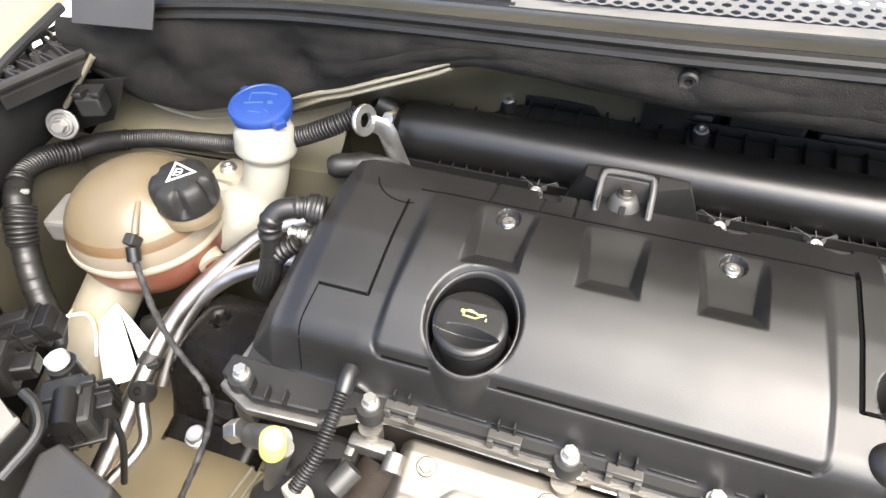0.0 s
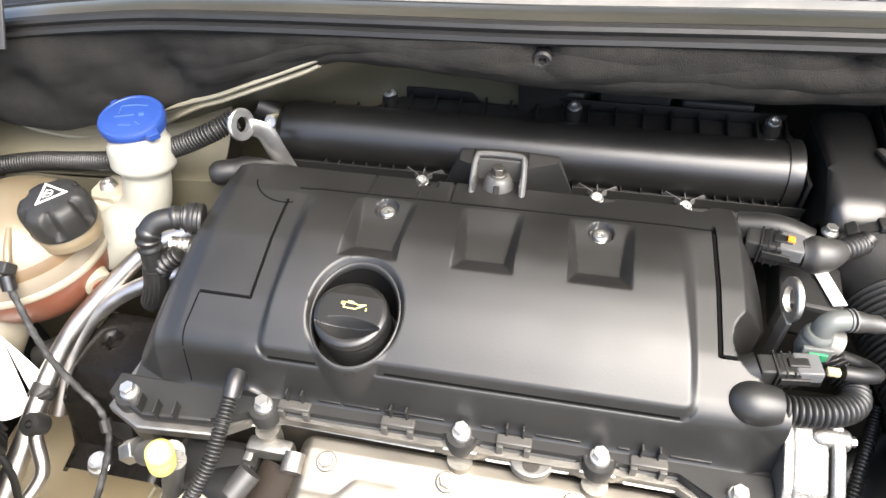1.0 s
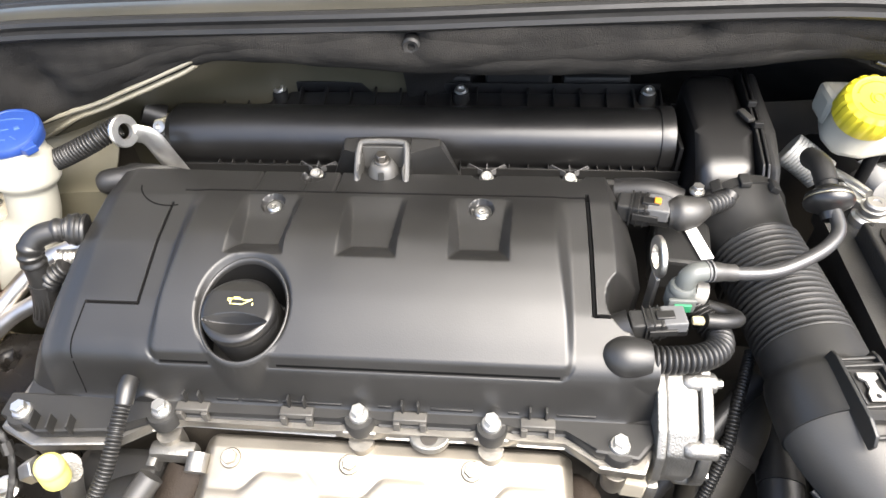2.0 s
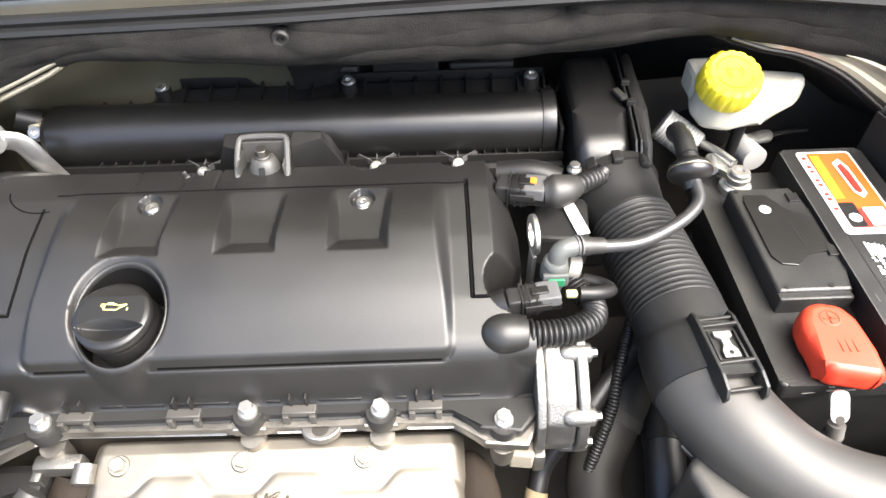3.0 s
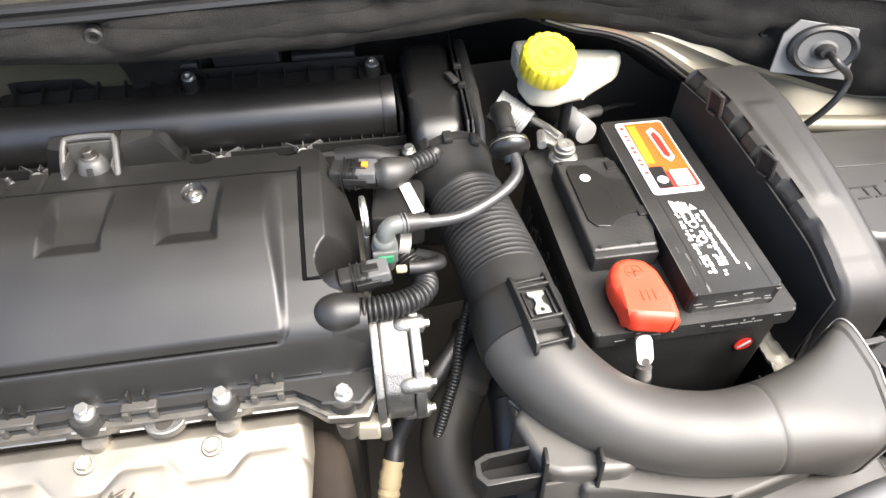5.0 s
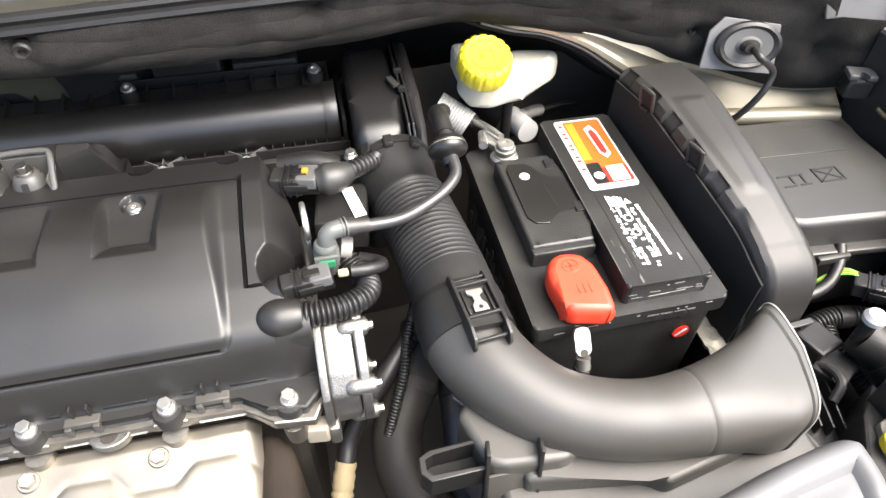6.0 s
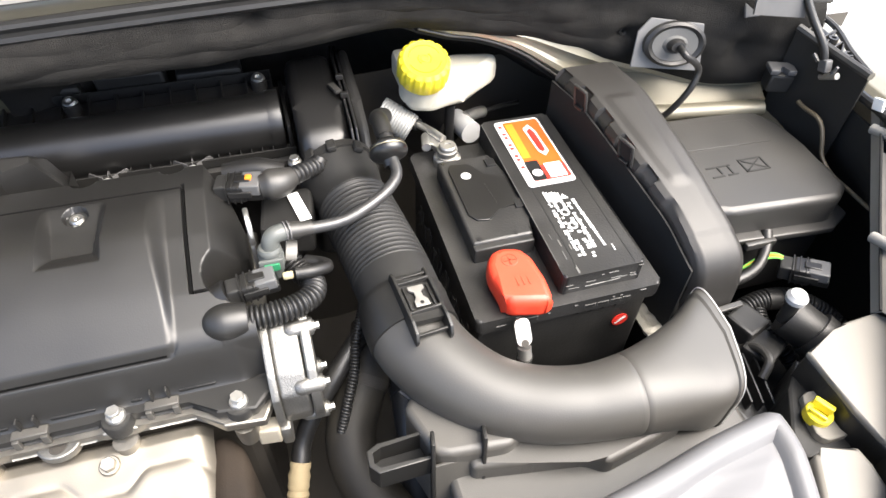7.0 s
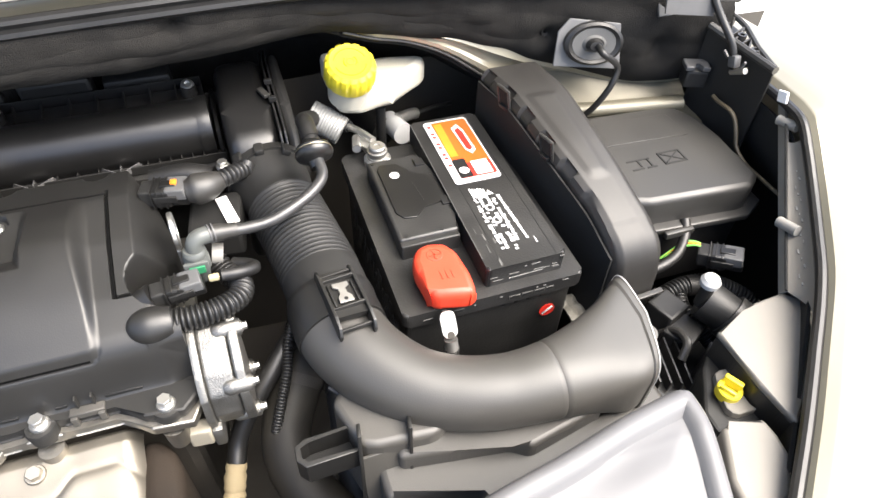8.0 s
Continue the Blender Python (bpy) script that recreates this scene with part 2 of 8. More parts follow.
def hex_bolt(name, r, h, material, washer=1.34, socket=0.0):
    """A bolt head that stands on z = 0, with a flange."""
    bm = bmesh.new()
    add_lathe(bm, [(0, 0), (r * washer, 0), (r * washer, h * 0.16), (r * washer * 0.9, h * 0.3), (0, h * 0.3)], seg=24)
    if socket:
        add_lathe(bm, [(r * 1.1, h * 0.28), (r * 1.15, h * 0.7), (r * 0.95, h), (socket, h), (socket * 0.9, h * 0.55), (0, h * 0.5)], seg=24)
    else:
        hexa = [(r * math.cos(math.pi / 3 * k), r * math.sin(math.pi / 3 * k)) for k in range(6)]
        add_slab(bm, hexa, h * 0.28, h, r * 0.07, None, 1)
    return mesh_of(name, bm, material)


BOLT = hex_bolt("bolt", 0.0065, 0.011, STEEL)
BOLT_SMALL = hex_bolt("bolt_small", 0.005, 0.007, STEEL)
SCREW = hex_bolt("screw", 0.0066, 0.007, STEEL, 1.35, 0.0033)
STEEL_DARK = mat("dark_zinc_steel", (0.40, 0.39, 0.37), 0.52, 1.0, bump=0.08, grain=80)
CLIP_GREY = mat("grey_beige_clip", (0.042, 0.040, 0.036), 0.5, dust=0.1)
SEAL = mat("bonnet_seal_rubber", (0.010, 0.010, 0.010), 0.52, spec=0.35, bump=0.15)
BOX_PLASTIC = mat("dusty_box_plastic", (0.045, 0.0425, 0.038), 0.5, spec=0.7, bump=0.12, dust=0.08, grain=12, dust_col=(0.12, 0.11, 0.09))
HEAD_ALU = mat("dull_cast_aluminium", (0.30, 0.285, 0.255), 0.48, 1.0, bump=0.35, fine=700, grain=60, dust=0.2, dust_col=(0.12, 0.10, 0.075))

# ---- setting ----
tagged(part("ground", sheet(lambda u, v: Vector((-150 + 300 * u, -150 + 300 * v, 0)), 8, 8), CONCRETE), "pale concrete ground round the car", "ground", kind="structure")

# the body shell round the bay
foam_low = lerp_line([-0.60, -0.557, -0.52, -0.47, -0.386, -0.289, -0.155, -0.022, 0.065, 0.167, 0.30, 0.397, 0.532, 0.637, 0.747, 0.825, 0.87],
                     [0.94, 0.90, 0.87, 0.857, 0.870, 0.898, 0.9575, 0.954, 0.949, 0.948, 0.944, 0.946, 0.923, 0.887, 0.857, 0.862, 0.90], 0.02)
foam_top = lerp_line([-0.60, -0.45, -0.2, 0.05, 0.26, 0.40, 0.64, 0.85], [0.945, 0.963, 0.977, 0.988, 0.992, 0.985, 0.965, 0.945], 0.08)
foam_y = lerp_line([-0.60, -0.48, -0.33, -0.19, 0.03, 0.26, 0.38, 0.64, 0.77, 0.87], [0.205, 0.226, 0.256, 0.245, 0.228, 0.243, 0.272, 0.250, 0.210, 0.19], 0.06)


def flange_drop(x):
    return 0.012 * float(ss(-0.12, -0.19, x)) + 0.026 * float(ss(-0.30, -0.40, x)) + 0.012 * float(ss(0.30, 0.45, x)) + 0.045 * float(ss(0.47, 0.64, x))


def firewall(u, v):
    x = -0.62 + 1.5 * u
    # from the flange under the felt back and down to the bulkhead
    lo, y0 = float(foam_low(x)), float(foam_y(x))
    flush = 1 - 0.85 * float(ss(0.36, 0.46, x) * ss(0.70, 0.60, x) + ss(-0.40, -0.32, x) * ss(-0.11, -0.16, x))
    if v < 0.25:
        k = v / 0.25
        w = flange_drop(x)
        lip = 0.007 * math.exp(-((k - 0.22) / 0.07) ** 2) + 0.009 * math.exp(-((k - 0.8) / 0.12) ** 2)
        return Vector((x, y0 + 0.010 + (0.030 * k) * flush - 0.006 * (1 - flush) - lip * 0.6, lo + 0.004 - w * k))
    k = (v - 0.25) / 0.75
    w = flange_drop(x)
    return Vector((x, y0 + 0.010 + 0.030 * flush - 0.006 * (1 - flush) + (0.085 + 0.065 * float(ss(0.0, 0.15, x))) * math.sin(min(1, k * 5) * math.pi / 2), lo + 0.004 - w - (lo - 0.46) * k))


# Bulkhead in a darker paint that carries the shade below the felt.
wall_firewall = tagged(part("wall_firewall", sheet(lambda u, v: firewall(u, 0.25 + 0.75 * v), 90, 14, 0.003), mat("shaded_bulkhead_paint", (0.072, 0.066, 0.042), 0.5, 0.1, bump=0.05, var=0.3, grain=9, dust=0.2)), "champagne painted steel bulkhead behind the engine", "bulkhead", kind="structure")
tagged(part("trim_bulkhead_flange", sheet(lambda u, v: firewall(u, 0.245 * v), 120, 8, 0.002), PAINT), "champagne painted flange below the felt", "body flange", kind="structure")


tagged(part("trim_flange_edge", tube([tuple(firewall((x + 0.62) / 1.5, 0.24) + Vector((0, -0.001, 0))) for x in np.linspace(0.44, 0.86, 24)], 0.0016, 8), PAINT), "thin folded edge of the painted flange", "body flange", kind="structure")
tagged(part("trim_flange_fold", tube([tuple(firewall((x + 0.62) / 1.5, 0.07) + Vector((0, -0.001, 0))) for x in np.linspace(0.44, 0.86, 24)], 0.0012, 8), PAINT), "thin bead pressed into the painted flange", "body flange", kind="structure")


for name, v in (("trim_flange_bead_upper", 0.05), ("trim_flange_bead_lower", 0.21)):
    tagged(part(name, tube([tuple(firewall((x + 0.62) / 1.5, v) + Vector((0, -0.002, 0))) for x in np.linspace(-0.53, -0.17, 30)], 0.0022, 8), PAINT), "thin painted bead along the flange below the felt", "body flange", kind="structure")


# Real pad by the battery; further left its black stands in for shade.
def heat_pad(u, v):
    x = 0.595 * u
    v0 = 0.252 * (1 - 0.72 * float(ss(0.45, 0.36, x)))
    p = firewall((x + 0.62) / 1.5, v0 + (0.95 - v0) * v)
    return p + Vector((0, -0.005 + 0.002 * noise.noise(Vector((p.x * 14, p.z * 14, 2))), -0.002))


tagged(part("wall_heat_pad", sheet(heat_pad, 100, 44, 0.005), FOAM), "black felt pad behind the battery, also darkening the bulkhead behind the tube", "insulation mat", kind="structure")
tagged(part("trim_pad_edge", tube([tuple(heat_pad(u, 0.0) + Vector((0, -0.004, 0.001))) for u in np.linspace(0.70, 1, 20)], 0.0016, 8), PLASTIC_GREY), "thin pale edge of the bulkhead pad", "edge trim", kind="structure")


def felt(u, v):
    x = -0.575 + 1.42 * u
    lo, hi, y0 = float(foam_low(x)), float(foam_top(x)), float(foam_y(x))
    z = hi + (lo - hi) * v
    bulge = 0.010 * math.sin(math.pi * min(1, v * 1.02)) ** 0.6 if 0 < v < 1 else 0
    n = noise.noise(Vector((x * 9, v * 2, 3.0))) * 0.005 + noise.noise(Vector((x * 26, v * 5, 1.0))) * 0.0028
    # soft creases that run along the mat
    n += 0.0006 * math.exp(-((v - 0.42 - 0.10 * math.sin(x * 17)) / 0.05) ** 2) + 0.0005 * math.exp(-((v - 0.70 - 0.07 * math.sin(x * 23 + 1)) / 0.04) ** 2)
    y = y0 + 0.010 - bulge + n
    dim = 0.0
    for px, pz, r in ((-0.478, 0.911, 0.026), (-0.332, 0.924, 0.026), (0.77, 0.901, 0.02), (0.026, 0.978, 0.013), (0.641, 0.918, 0.013), (0.26, 0.978, 0.012)):
        d2 = ((x - px) ** 2 + (z - pz) ** 2) / r ** 2
        if d2 < 6:
            dim += 0.018 * math.exp(-d2 * 1.3)
    return Vector((x, y + dim, z))


insulation = thing("bulkhead_insulation", (0.13, 0.24, 0.86), "black moulded felt insulation along the bulkhead", "insulation mat")
part("felt_mat", sheet(felt, 220, 30, 0.007), FOAM, insulation)
for px, pz, r in ((-0.478, 0.911, 0.0045), (-0.332, 0.924, 0.0045), (0.026, 0.973, 0.0078), (0.77, 0.901, 0.006), (0.641, 0.918, 0.0065)):
    m = Matrix.Translation((px, float(foam_y(px)) + (0.004 if r > 0.007 else 0.009 if r > 0.0062 else 0.0165), pz)) @ turn(x=90)
    part("push_clip", lathe([(0, -0.004), (r, -0.004), (r, 0.003), (r * 0.8, 0.005), (r * 0.45, 0.004), (r * 0.4, 0.0005), (0, 0.0005)], m, 20), PLASTIC_DULL, insulation)

rnd_lint = random.Random(11)
bm = bmesh.new()
for k in range(190):
    u, v = rnd_lint.triangular(0.26, 0.98, 0.62), rnd_lint.betavariate(2, 3)
    p = felt(u, v) + Vector((0, -0.0006, 0.0004))
    a, ln = rnd_lint.uniform(0, 6.28), rnd_lint.uniform(0.0012, 0.0045)
    q = p + Vector((math.cos(a) * ln, -0.0008, math.sin(a) * ln))
    add_tube(bm, [p, (p + q) / 2 + Vector((0, -0.0006, 0.0006)), q], rnd_lint.uniform(0.00022, 0.0005), 5)
tagged(part("lint", bm, mat("pale_lint", (0.16, 0.14, 0.11), 0.9), insulation, "pale lint and dust flecks"), "pale lint and dust flecks", kind="stuff")

GRILLE = mat("pale_grille_plastic", (0.19, 0.187, 0.178), 0.45, dust=0.15)
# seals and the scuttle in front of the windscreen: long ribbons stacked backwards
def ribbon(name, y_add, z_add, prof, material, label, cat, x0=-0.55, x1=0.86):
    """A strip that follows the top of the felt; prof: its section, as (y, z) from front to back."""
    def fn(u, v):
        x = x0 + (x1 - x0) * u
        k = v * (len(prof) - 1)
        i = min(int(k), len(prof) - 2)
        py = prof[i][0] + (prof[i + 1][0] - prof[i][0]) * (k - i)
        pz = prof[i][1] + (prof[i + 1][1] - prof[i][1]) * (k - i)
        return Vector((x, float(foam_y(x)) * 0.6 + 0.095 + y_add + py, float(foam_top(x)) + z_add + pz))
    ob = part(name, sheet(fn, 90, (len(prof) - 1) * 2, 0.002), material, None)
    return tagged(ob, label, cat, kind="structure")


ribbon("trim_seal_front", 0.0, 0.0, [(0.006, -0.004), (-0.002, -0.0015), (-0.005, 0.0020), (-0.0035, 0.0055), (0.0015, 0.0068), (0.0005, 0.0085), (-0.0010, 0.0110), (0.0010, 0.0138), (0.0050, 0.0152), (0.0100, 0.0130)], SEAL, "black rubber bonnet seal along the scuttle", "seal")
ribbon("trim_scuttle_lip", 0.010, 0.0135, [(0.0, 0.0), (0.012, 0.002), (0.024, 0.0008)], SCUTTLE, "olive painted steel lip of the scuttle", "trim")
ribbon("trim_seal_rear", 0.034, 0.0085, [(0.0, -0.004), (0.001, 0.003), (0.004, 0.0055), (0.007, 0.003)], SEAL, "black rubber seal in front of the scuttle grille", "seal")
ribbon("trim_scuttle_shelf", 0.041, 0.0105, [(0.0, 0.0), (0.006, 0.0015), (0.017, 0.002)], GRILLE, "pale plastic edge of the scuttle grille", "trim", x0=-0.13)

ribbon("trim_scuttle_panel", 0.042, 0.0070, [(0.0, 0.0), (0.004, 0.006), (0.012, 0.0045), (0.022, 0.0085), (0.045, 0.008), (0.110, 0.016)], SEAL, "dark ribbed plastic panel beside the scuttle grille", "scuttle panel", x0=-0.62, x1=-0.125)

# perforated scuttle grille at the foot of the windscreen
def grille_mesh():
    bm = bmesh.new()
    pitch, r = 0.0132, 0.0044
    rows, cols = 6, 58
    for i in range(cols):
        for j in range(rows):
            cx, cy = 0.0 + (i + 0.5 * (j % 2)) * pitch - 0.10, j * pitch * 0.86
            hexo = [(cx + 0.5 * pitch * math.sin(math.pi / 3 * k) * 1.155, cy + 0.5 * pitch * math.cos(math.pi / 3 * k) * 1.155) for k in range(6)]
            hexi = [(cx + r * math.sin(math.pi / 3 * k), cy + r * math.cos(math.pi / 3 * k)) for k in range(6)]
            vo = [bm.verts.new((*p, 0)) for p in hexo]
            vi = [bm.verts.new((*p, 0)) for p in hexi]
            vl = [bm.verts.new((*p, -0.0007)) for p in hexi]
            for k in range(6):
                n = (k + 1) % 6
                bm.faces.new((vo[k], vo[n], vi[n], vi[k]))
                bm.faces.new((vi[k], vi[n], vl[n], vl[k]))
    bmesh.ops.remove_doubles(bm, verts=bm.verts[:], dist=0.0003)
    bmesh.ops.transform(bm, matrix=Matrix.Translation((0.02, 0.299, 1.0005)) @ turn(z=4, x=3), verts=bm.verts[:])
    return bm


tagged(part("trim_scuttle_grille", grille_mesh(), GRILLE), "perforated plastic grille at the windscreen's foot", "grille", kind="structure")
tagged(part("trim_grille_floor", sheet(lambda u, v: Vector((-0.12 + 0.82 * u, 0.288 + 0.08 * v, 0.984 + 0.004 * v)), 10, 4, 0.002), PLASTIC_DULL), "dark channel below the grille", "channel", kind="structure")

# bulkhead sides, wings and the dark space under the engine
flange_x = lerp_line([-0.50, -0.45, -0.35, -0.255, -0.213, -0.156, -0.115, -0.028, 0.031, 0.075, 0.15, 0.30], [0.13, 0.25, 0.40, 0.495, 0.5385, 0.5925, 0.6305, 0.6895, 0.7175, 0.7295, 0.742, 0.75], 0.03)
flange_z = lerp_line([-0.50, -0.35, -0.213, -0.156, -0.115, -0.028, 0.031, 0.075, 0.15, 0.30], [0.80, 0.825, 0.852, 0.862, 0.872, 0.887, 0.912, 0.932, 0.95, 0.975], 0.03)


def flange_top(side, y):
    """Height of the wing's edge; towards the windscreen the right one drops below its plastic trim."""
    return min(float(flange_z(y)), 0.915 - 0.10 * max(0.0, y - 0.06)) if side > 0 else float(flange_z(y))


def wing(side, name):
    """Front wing: the flange at the edge of the bay, rolling over to the outside."""
    def fn(u, v):
        y = 0.30 - 0.80 * u
        xf, zf = float(flange_x(y)), flange_top(side, y)
        if v < 0.3:
            k = v / 0.3
            x, z = xf - 0.0215 + 0.0075 * k, zf - 0.013 + 0.009 * k
        elif v < 0.5:
            k = (v - 0.3) / 0.2
            x, z = xf - 0.014 + 0.014 * k, zf - 0.004 + 0.004 * k
        else:
            k = (v - 0.5) / 0.5
            x, z = xf + 0.15 * math.sin(k * 1.57), zf + 0.010 * math.sin(min(1, k * 3) * 1.57) - 0.40 * k ** 2.4 - 0.28 * max(0.0, (k - 0.7) / 0.3) ** 1.5
        return Vector((0.13 + side * x, y - 0.10 * max(0, v - 0.5) * u, z))
    return tagged(part(name, sheet(fn, 70, 30, 0.002), PAINT), "champagne painted front wing of the car", "car wing", kind="structure")


def liner(side, name):
    """The dark inner side of the wing, from the flange down to the undertray."""
    def fn(u, v):
        y = 0.30 - 0.80 * u
        xf, zf = float(flange_x(y)), flange_top(side, y)
        return Vector((0.13 + side * (xf - 0.026 + 0.075 * float(ss(0.05, 0.35, v))), y, zf - 0.028 - (zf - 0.44) * v))
    return tagged(part(name, sheet(fn, 40, 16, 0.003), WELL_BLACK), "dark plastic liner inside the front wing", "wing liner", kind="structure")


liner(1, "wall_liner_east")
liner(-1, "wall_liner_west")
for side, name in ((1, "trim_wing_seal_east"), (-1, "trim_wing_seal_west")):
    line = [(0.13 + side * (float(flange_x(y)) - 0.0245), y, flange_top(side, y) - 0.012) for y in np.linspace(0.24, -0.42, 24)]
    tagged(part(name, tube(line, 0.0052, 10), RUBBER), "black rubber seal along the wing edge", "seal", kind="structure")
wing(1, "wall_wing_east")
wing(-1, "wall_wing_west")
tagged(part("floor_undertray", sheet(lambda u, v: Vector((0.13 + (2 * u - 1) * (float(flange_x(-0.44 + 0.80 * v)) + 0.09), -0.44 + 0.80 * v, 0.42 + 0.004 * math.sin(u * 40))), 30, 20, 0.003), PAINT_DARK), "dirty undertray beneath the engine, darkened for its shade", "undertray", kind="structure")
tagged(part("wall_front_panel", sheet(lambda u, v: Vector((-0.20 + 0.66 * u, -0.44 - 0.06 * math.sin(u * math.pi), 0.20 + 0.56 * v)), 30, 8, 0.003), PLASTIC_DULL), "black plastic front panel of the car", "front panel", kind="structure")


# the open bonnet over the bay, out of view, set to shade and reflect
def bonnet(u, v):
    x = -0.60 + 1.46 * u
    s = 0.92 * v
    a = radians(65)
    return Vector((x, 0.40 - s * math.cos(a) - 0.03 * math.sin(v * 3.1), 1.075 + s * math.sin(a) + 0.04 * math.sin(v * 2.6) - 0.04 * (2 * u - 1) ** 2))


tagged(part("wall_bonnet", sheet(bonnet, 40, 30, 0.006), PAINT), "champagne painted bonnet propped open, out of view", "bonnet", kind="structure")
tagged(part("window_windscreen", sheet(lambda u, v: Vector((-0.55 + 1.36 * u, 0.42 + 0.62 * v - 0.10 * math.cos((u - 0.5) * 2.4) + 0.06, 1.03 + 0.42 * v)), 30, 10, 0.005), GLASS_DARK), "dark windscreen glass", "windscreen", kind="structure")


# ---- the engine ----
base_z = lerp_line([-0.012, 0.0005, 0.0035, 0.0075, 0.0110, 0.02, 0.05, 0.10, 0.15, 0.185], [0.797, 0.798, 0.812, 0.832, 0.8400, 0.847, 0.859, 0.873, 0.880, 0.877], 0.005)
panel_z = lerp_line([-0.02, 0.0085, 0.03, 0.05, 0.075, 0.10, 0.13, 0.164, 0.19], [0.825, 0.842, 0.857, 0.868, 0.878, 0.8855, 0.8845, 0.879, 0.876], 0.012)
WELL = (-0.0885, 0.0432, 0.0350)


def well_r(x, y):
    return np.hypot((x - WELL[0]) * 1.055, (y - WELL[1]) * 0.95)


def cut(d, w=0.0008, depth=0.006):
    return depth * ss(w + 0.0005, w, np.abs(d))


SEAM_X, SEAM_Y = (-0.174, 0.1725), (0.0105, 0.047, 0.050, 0.1555)


def cover_height(x, y):
    z = base_z(y)
    # the proud middle panel, bevelled at its ends, its corners rounded
    qx, qy = np.abs(x + 0.001) - (0.157 - 0.008), 0.0125 + 0.008 - y
    d = np.hypot(np.maximum(qx, 0), np.maximum(qy, 0)) + np.minimum(np.maximum(qx, qy), 0) - 0.008
    soft = 0.0045 + 0.0075 * ss(0.03, 0.11, y)
    side = np.maximum(ss(0.02, 0.06, y), ss(-0.003, 0.006, qx - qy))
    proud = ss(0.0018, -0.0014, d) * (1 - side) + ss(0.0022, 0.0022 - soft - 0.003, d) * side
    z = z + (panel_z(y) - base_z(y)) * proud
    # the line along the panel's lower edge
    z = z - 0.0024 * np.exp(-((d - 0.0024) / 0.0009) ** 2) * (1 - side)
    # three flat pockets open towards the back
    for cx in (-0.088, 0.0005, 0.0865):
        floor = 0.8735 + 0.10 * (y - 0.0985) + 0.0024 * ss(0.122, 0.152, y)
        half = 0.0150 + 0.10 * np.clip(y - 0.0985, 0, 1)
        bank = 0.0085 - 0.05 * np.clip(y - 0.0985, 0, 0.06)
        w = np.clip(1 - np.maximum((np.abs(x - cx) - half) / bank, (0.0985 - y) / 0.0165), 0, 1) * ss(0.160, 0.153, y)
        z = z + np.minimum(floor - z, 0) * w
    # seams of the cover's pieces
    z = z - cut(x - SEAM_X[0]) * (y > 0.0465) * (y < 0.140)
    z = z - cut(y - 0.047) * (x < -0.1735) * (x > -0.217)
    z = z - cut(y - 0.1555) * (x > -0.168) * (x < 0.171)
    for gx in (-0.108, -0.066, -0.038):
        z = z - 0.003 * np.exp(-((x - gx) / 0.001) ** 2) * (y > 0.157)
    z = z - cut(x - SEAM_X[1], 0.0010, 0.008) * (y > 0.0495) * (y < 0.160)
    z = z - cut(y - 0.050) * (x > 0.172) * (x < 0.205)
    # bolt hollows
    for cx, cy in ((-0.087, 0.141), (0.087, 0.140)):
        z = z - 0.005 * ss(0.0100, 0.0088, np.hypot(x - cx, y - cy))
    for cx, cy in ((-0.062, 0.180), (0.088, 0.188), (0.163, 0.188)):
        z = z - 0.006 * ss(0.0090, 0.0075, np.hypot((x - cx) * 0.8, y - cy))
    # sloping shoulders
    ridge = -0.238 - 0.05 * np.clip(0.15 - y, 0, 0.2)
    z = z - 0.055 * np.clip((ridge - x) / 0.036, 0, 1.2) ** 1.15
    z = z - 0.004 * ss(-0.222, -0.24, x)
    z = z - 0.045 * np.clip((x - 0.190) / 0.028, 0, 1) ** 1.2 * ss(0.045, 0.055, y)
    z = z - 0.012 * ss(0.196, 0.215, x) * ss(0.055, 0.045, y)
    # hollow round the side plug
    z = z - 0.040 * ss(1.0, 0.70, np.hypot((x - 0.206) / 0.025, (y - 0.064) / 0.027))
    # round port for the breather hose at the right front
    d = np.abs(y - 0.026)
    z = np.maximum(z, np.where((x > 0.182) & (d < 0.0168), 0.832 + np.sqrt(np.maximum(0.0168 ** 2 - d ** 2, 0)), 0) * ss(0.180, 0.19, x))
    # bulge where the short hose leaves at the left front
    d = np.hypot(x + 0.168, (y + 0.006) * 0.8)
    z = z + 0.010 * np.exp(-(d / 0.010) ** 2)
    # the oil filler well with a rounded rim
    r = well_r(x, y)
    rim = 0.860 + (y - 0.043) * 0.43
    z = z + (rim - z) * ss(WELL[2] + 0.0046, WELL[2] + 0.001, r)
    z = z - 0.0012 * ss(WELL[2] + 0.0022, WELL[2], r)
    z = np.where(r < WELL[2] - 0.0006, 0.826, z)
    return z


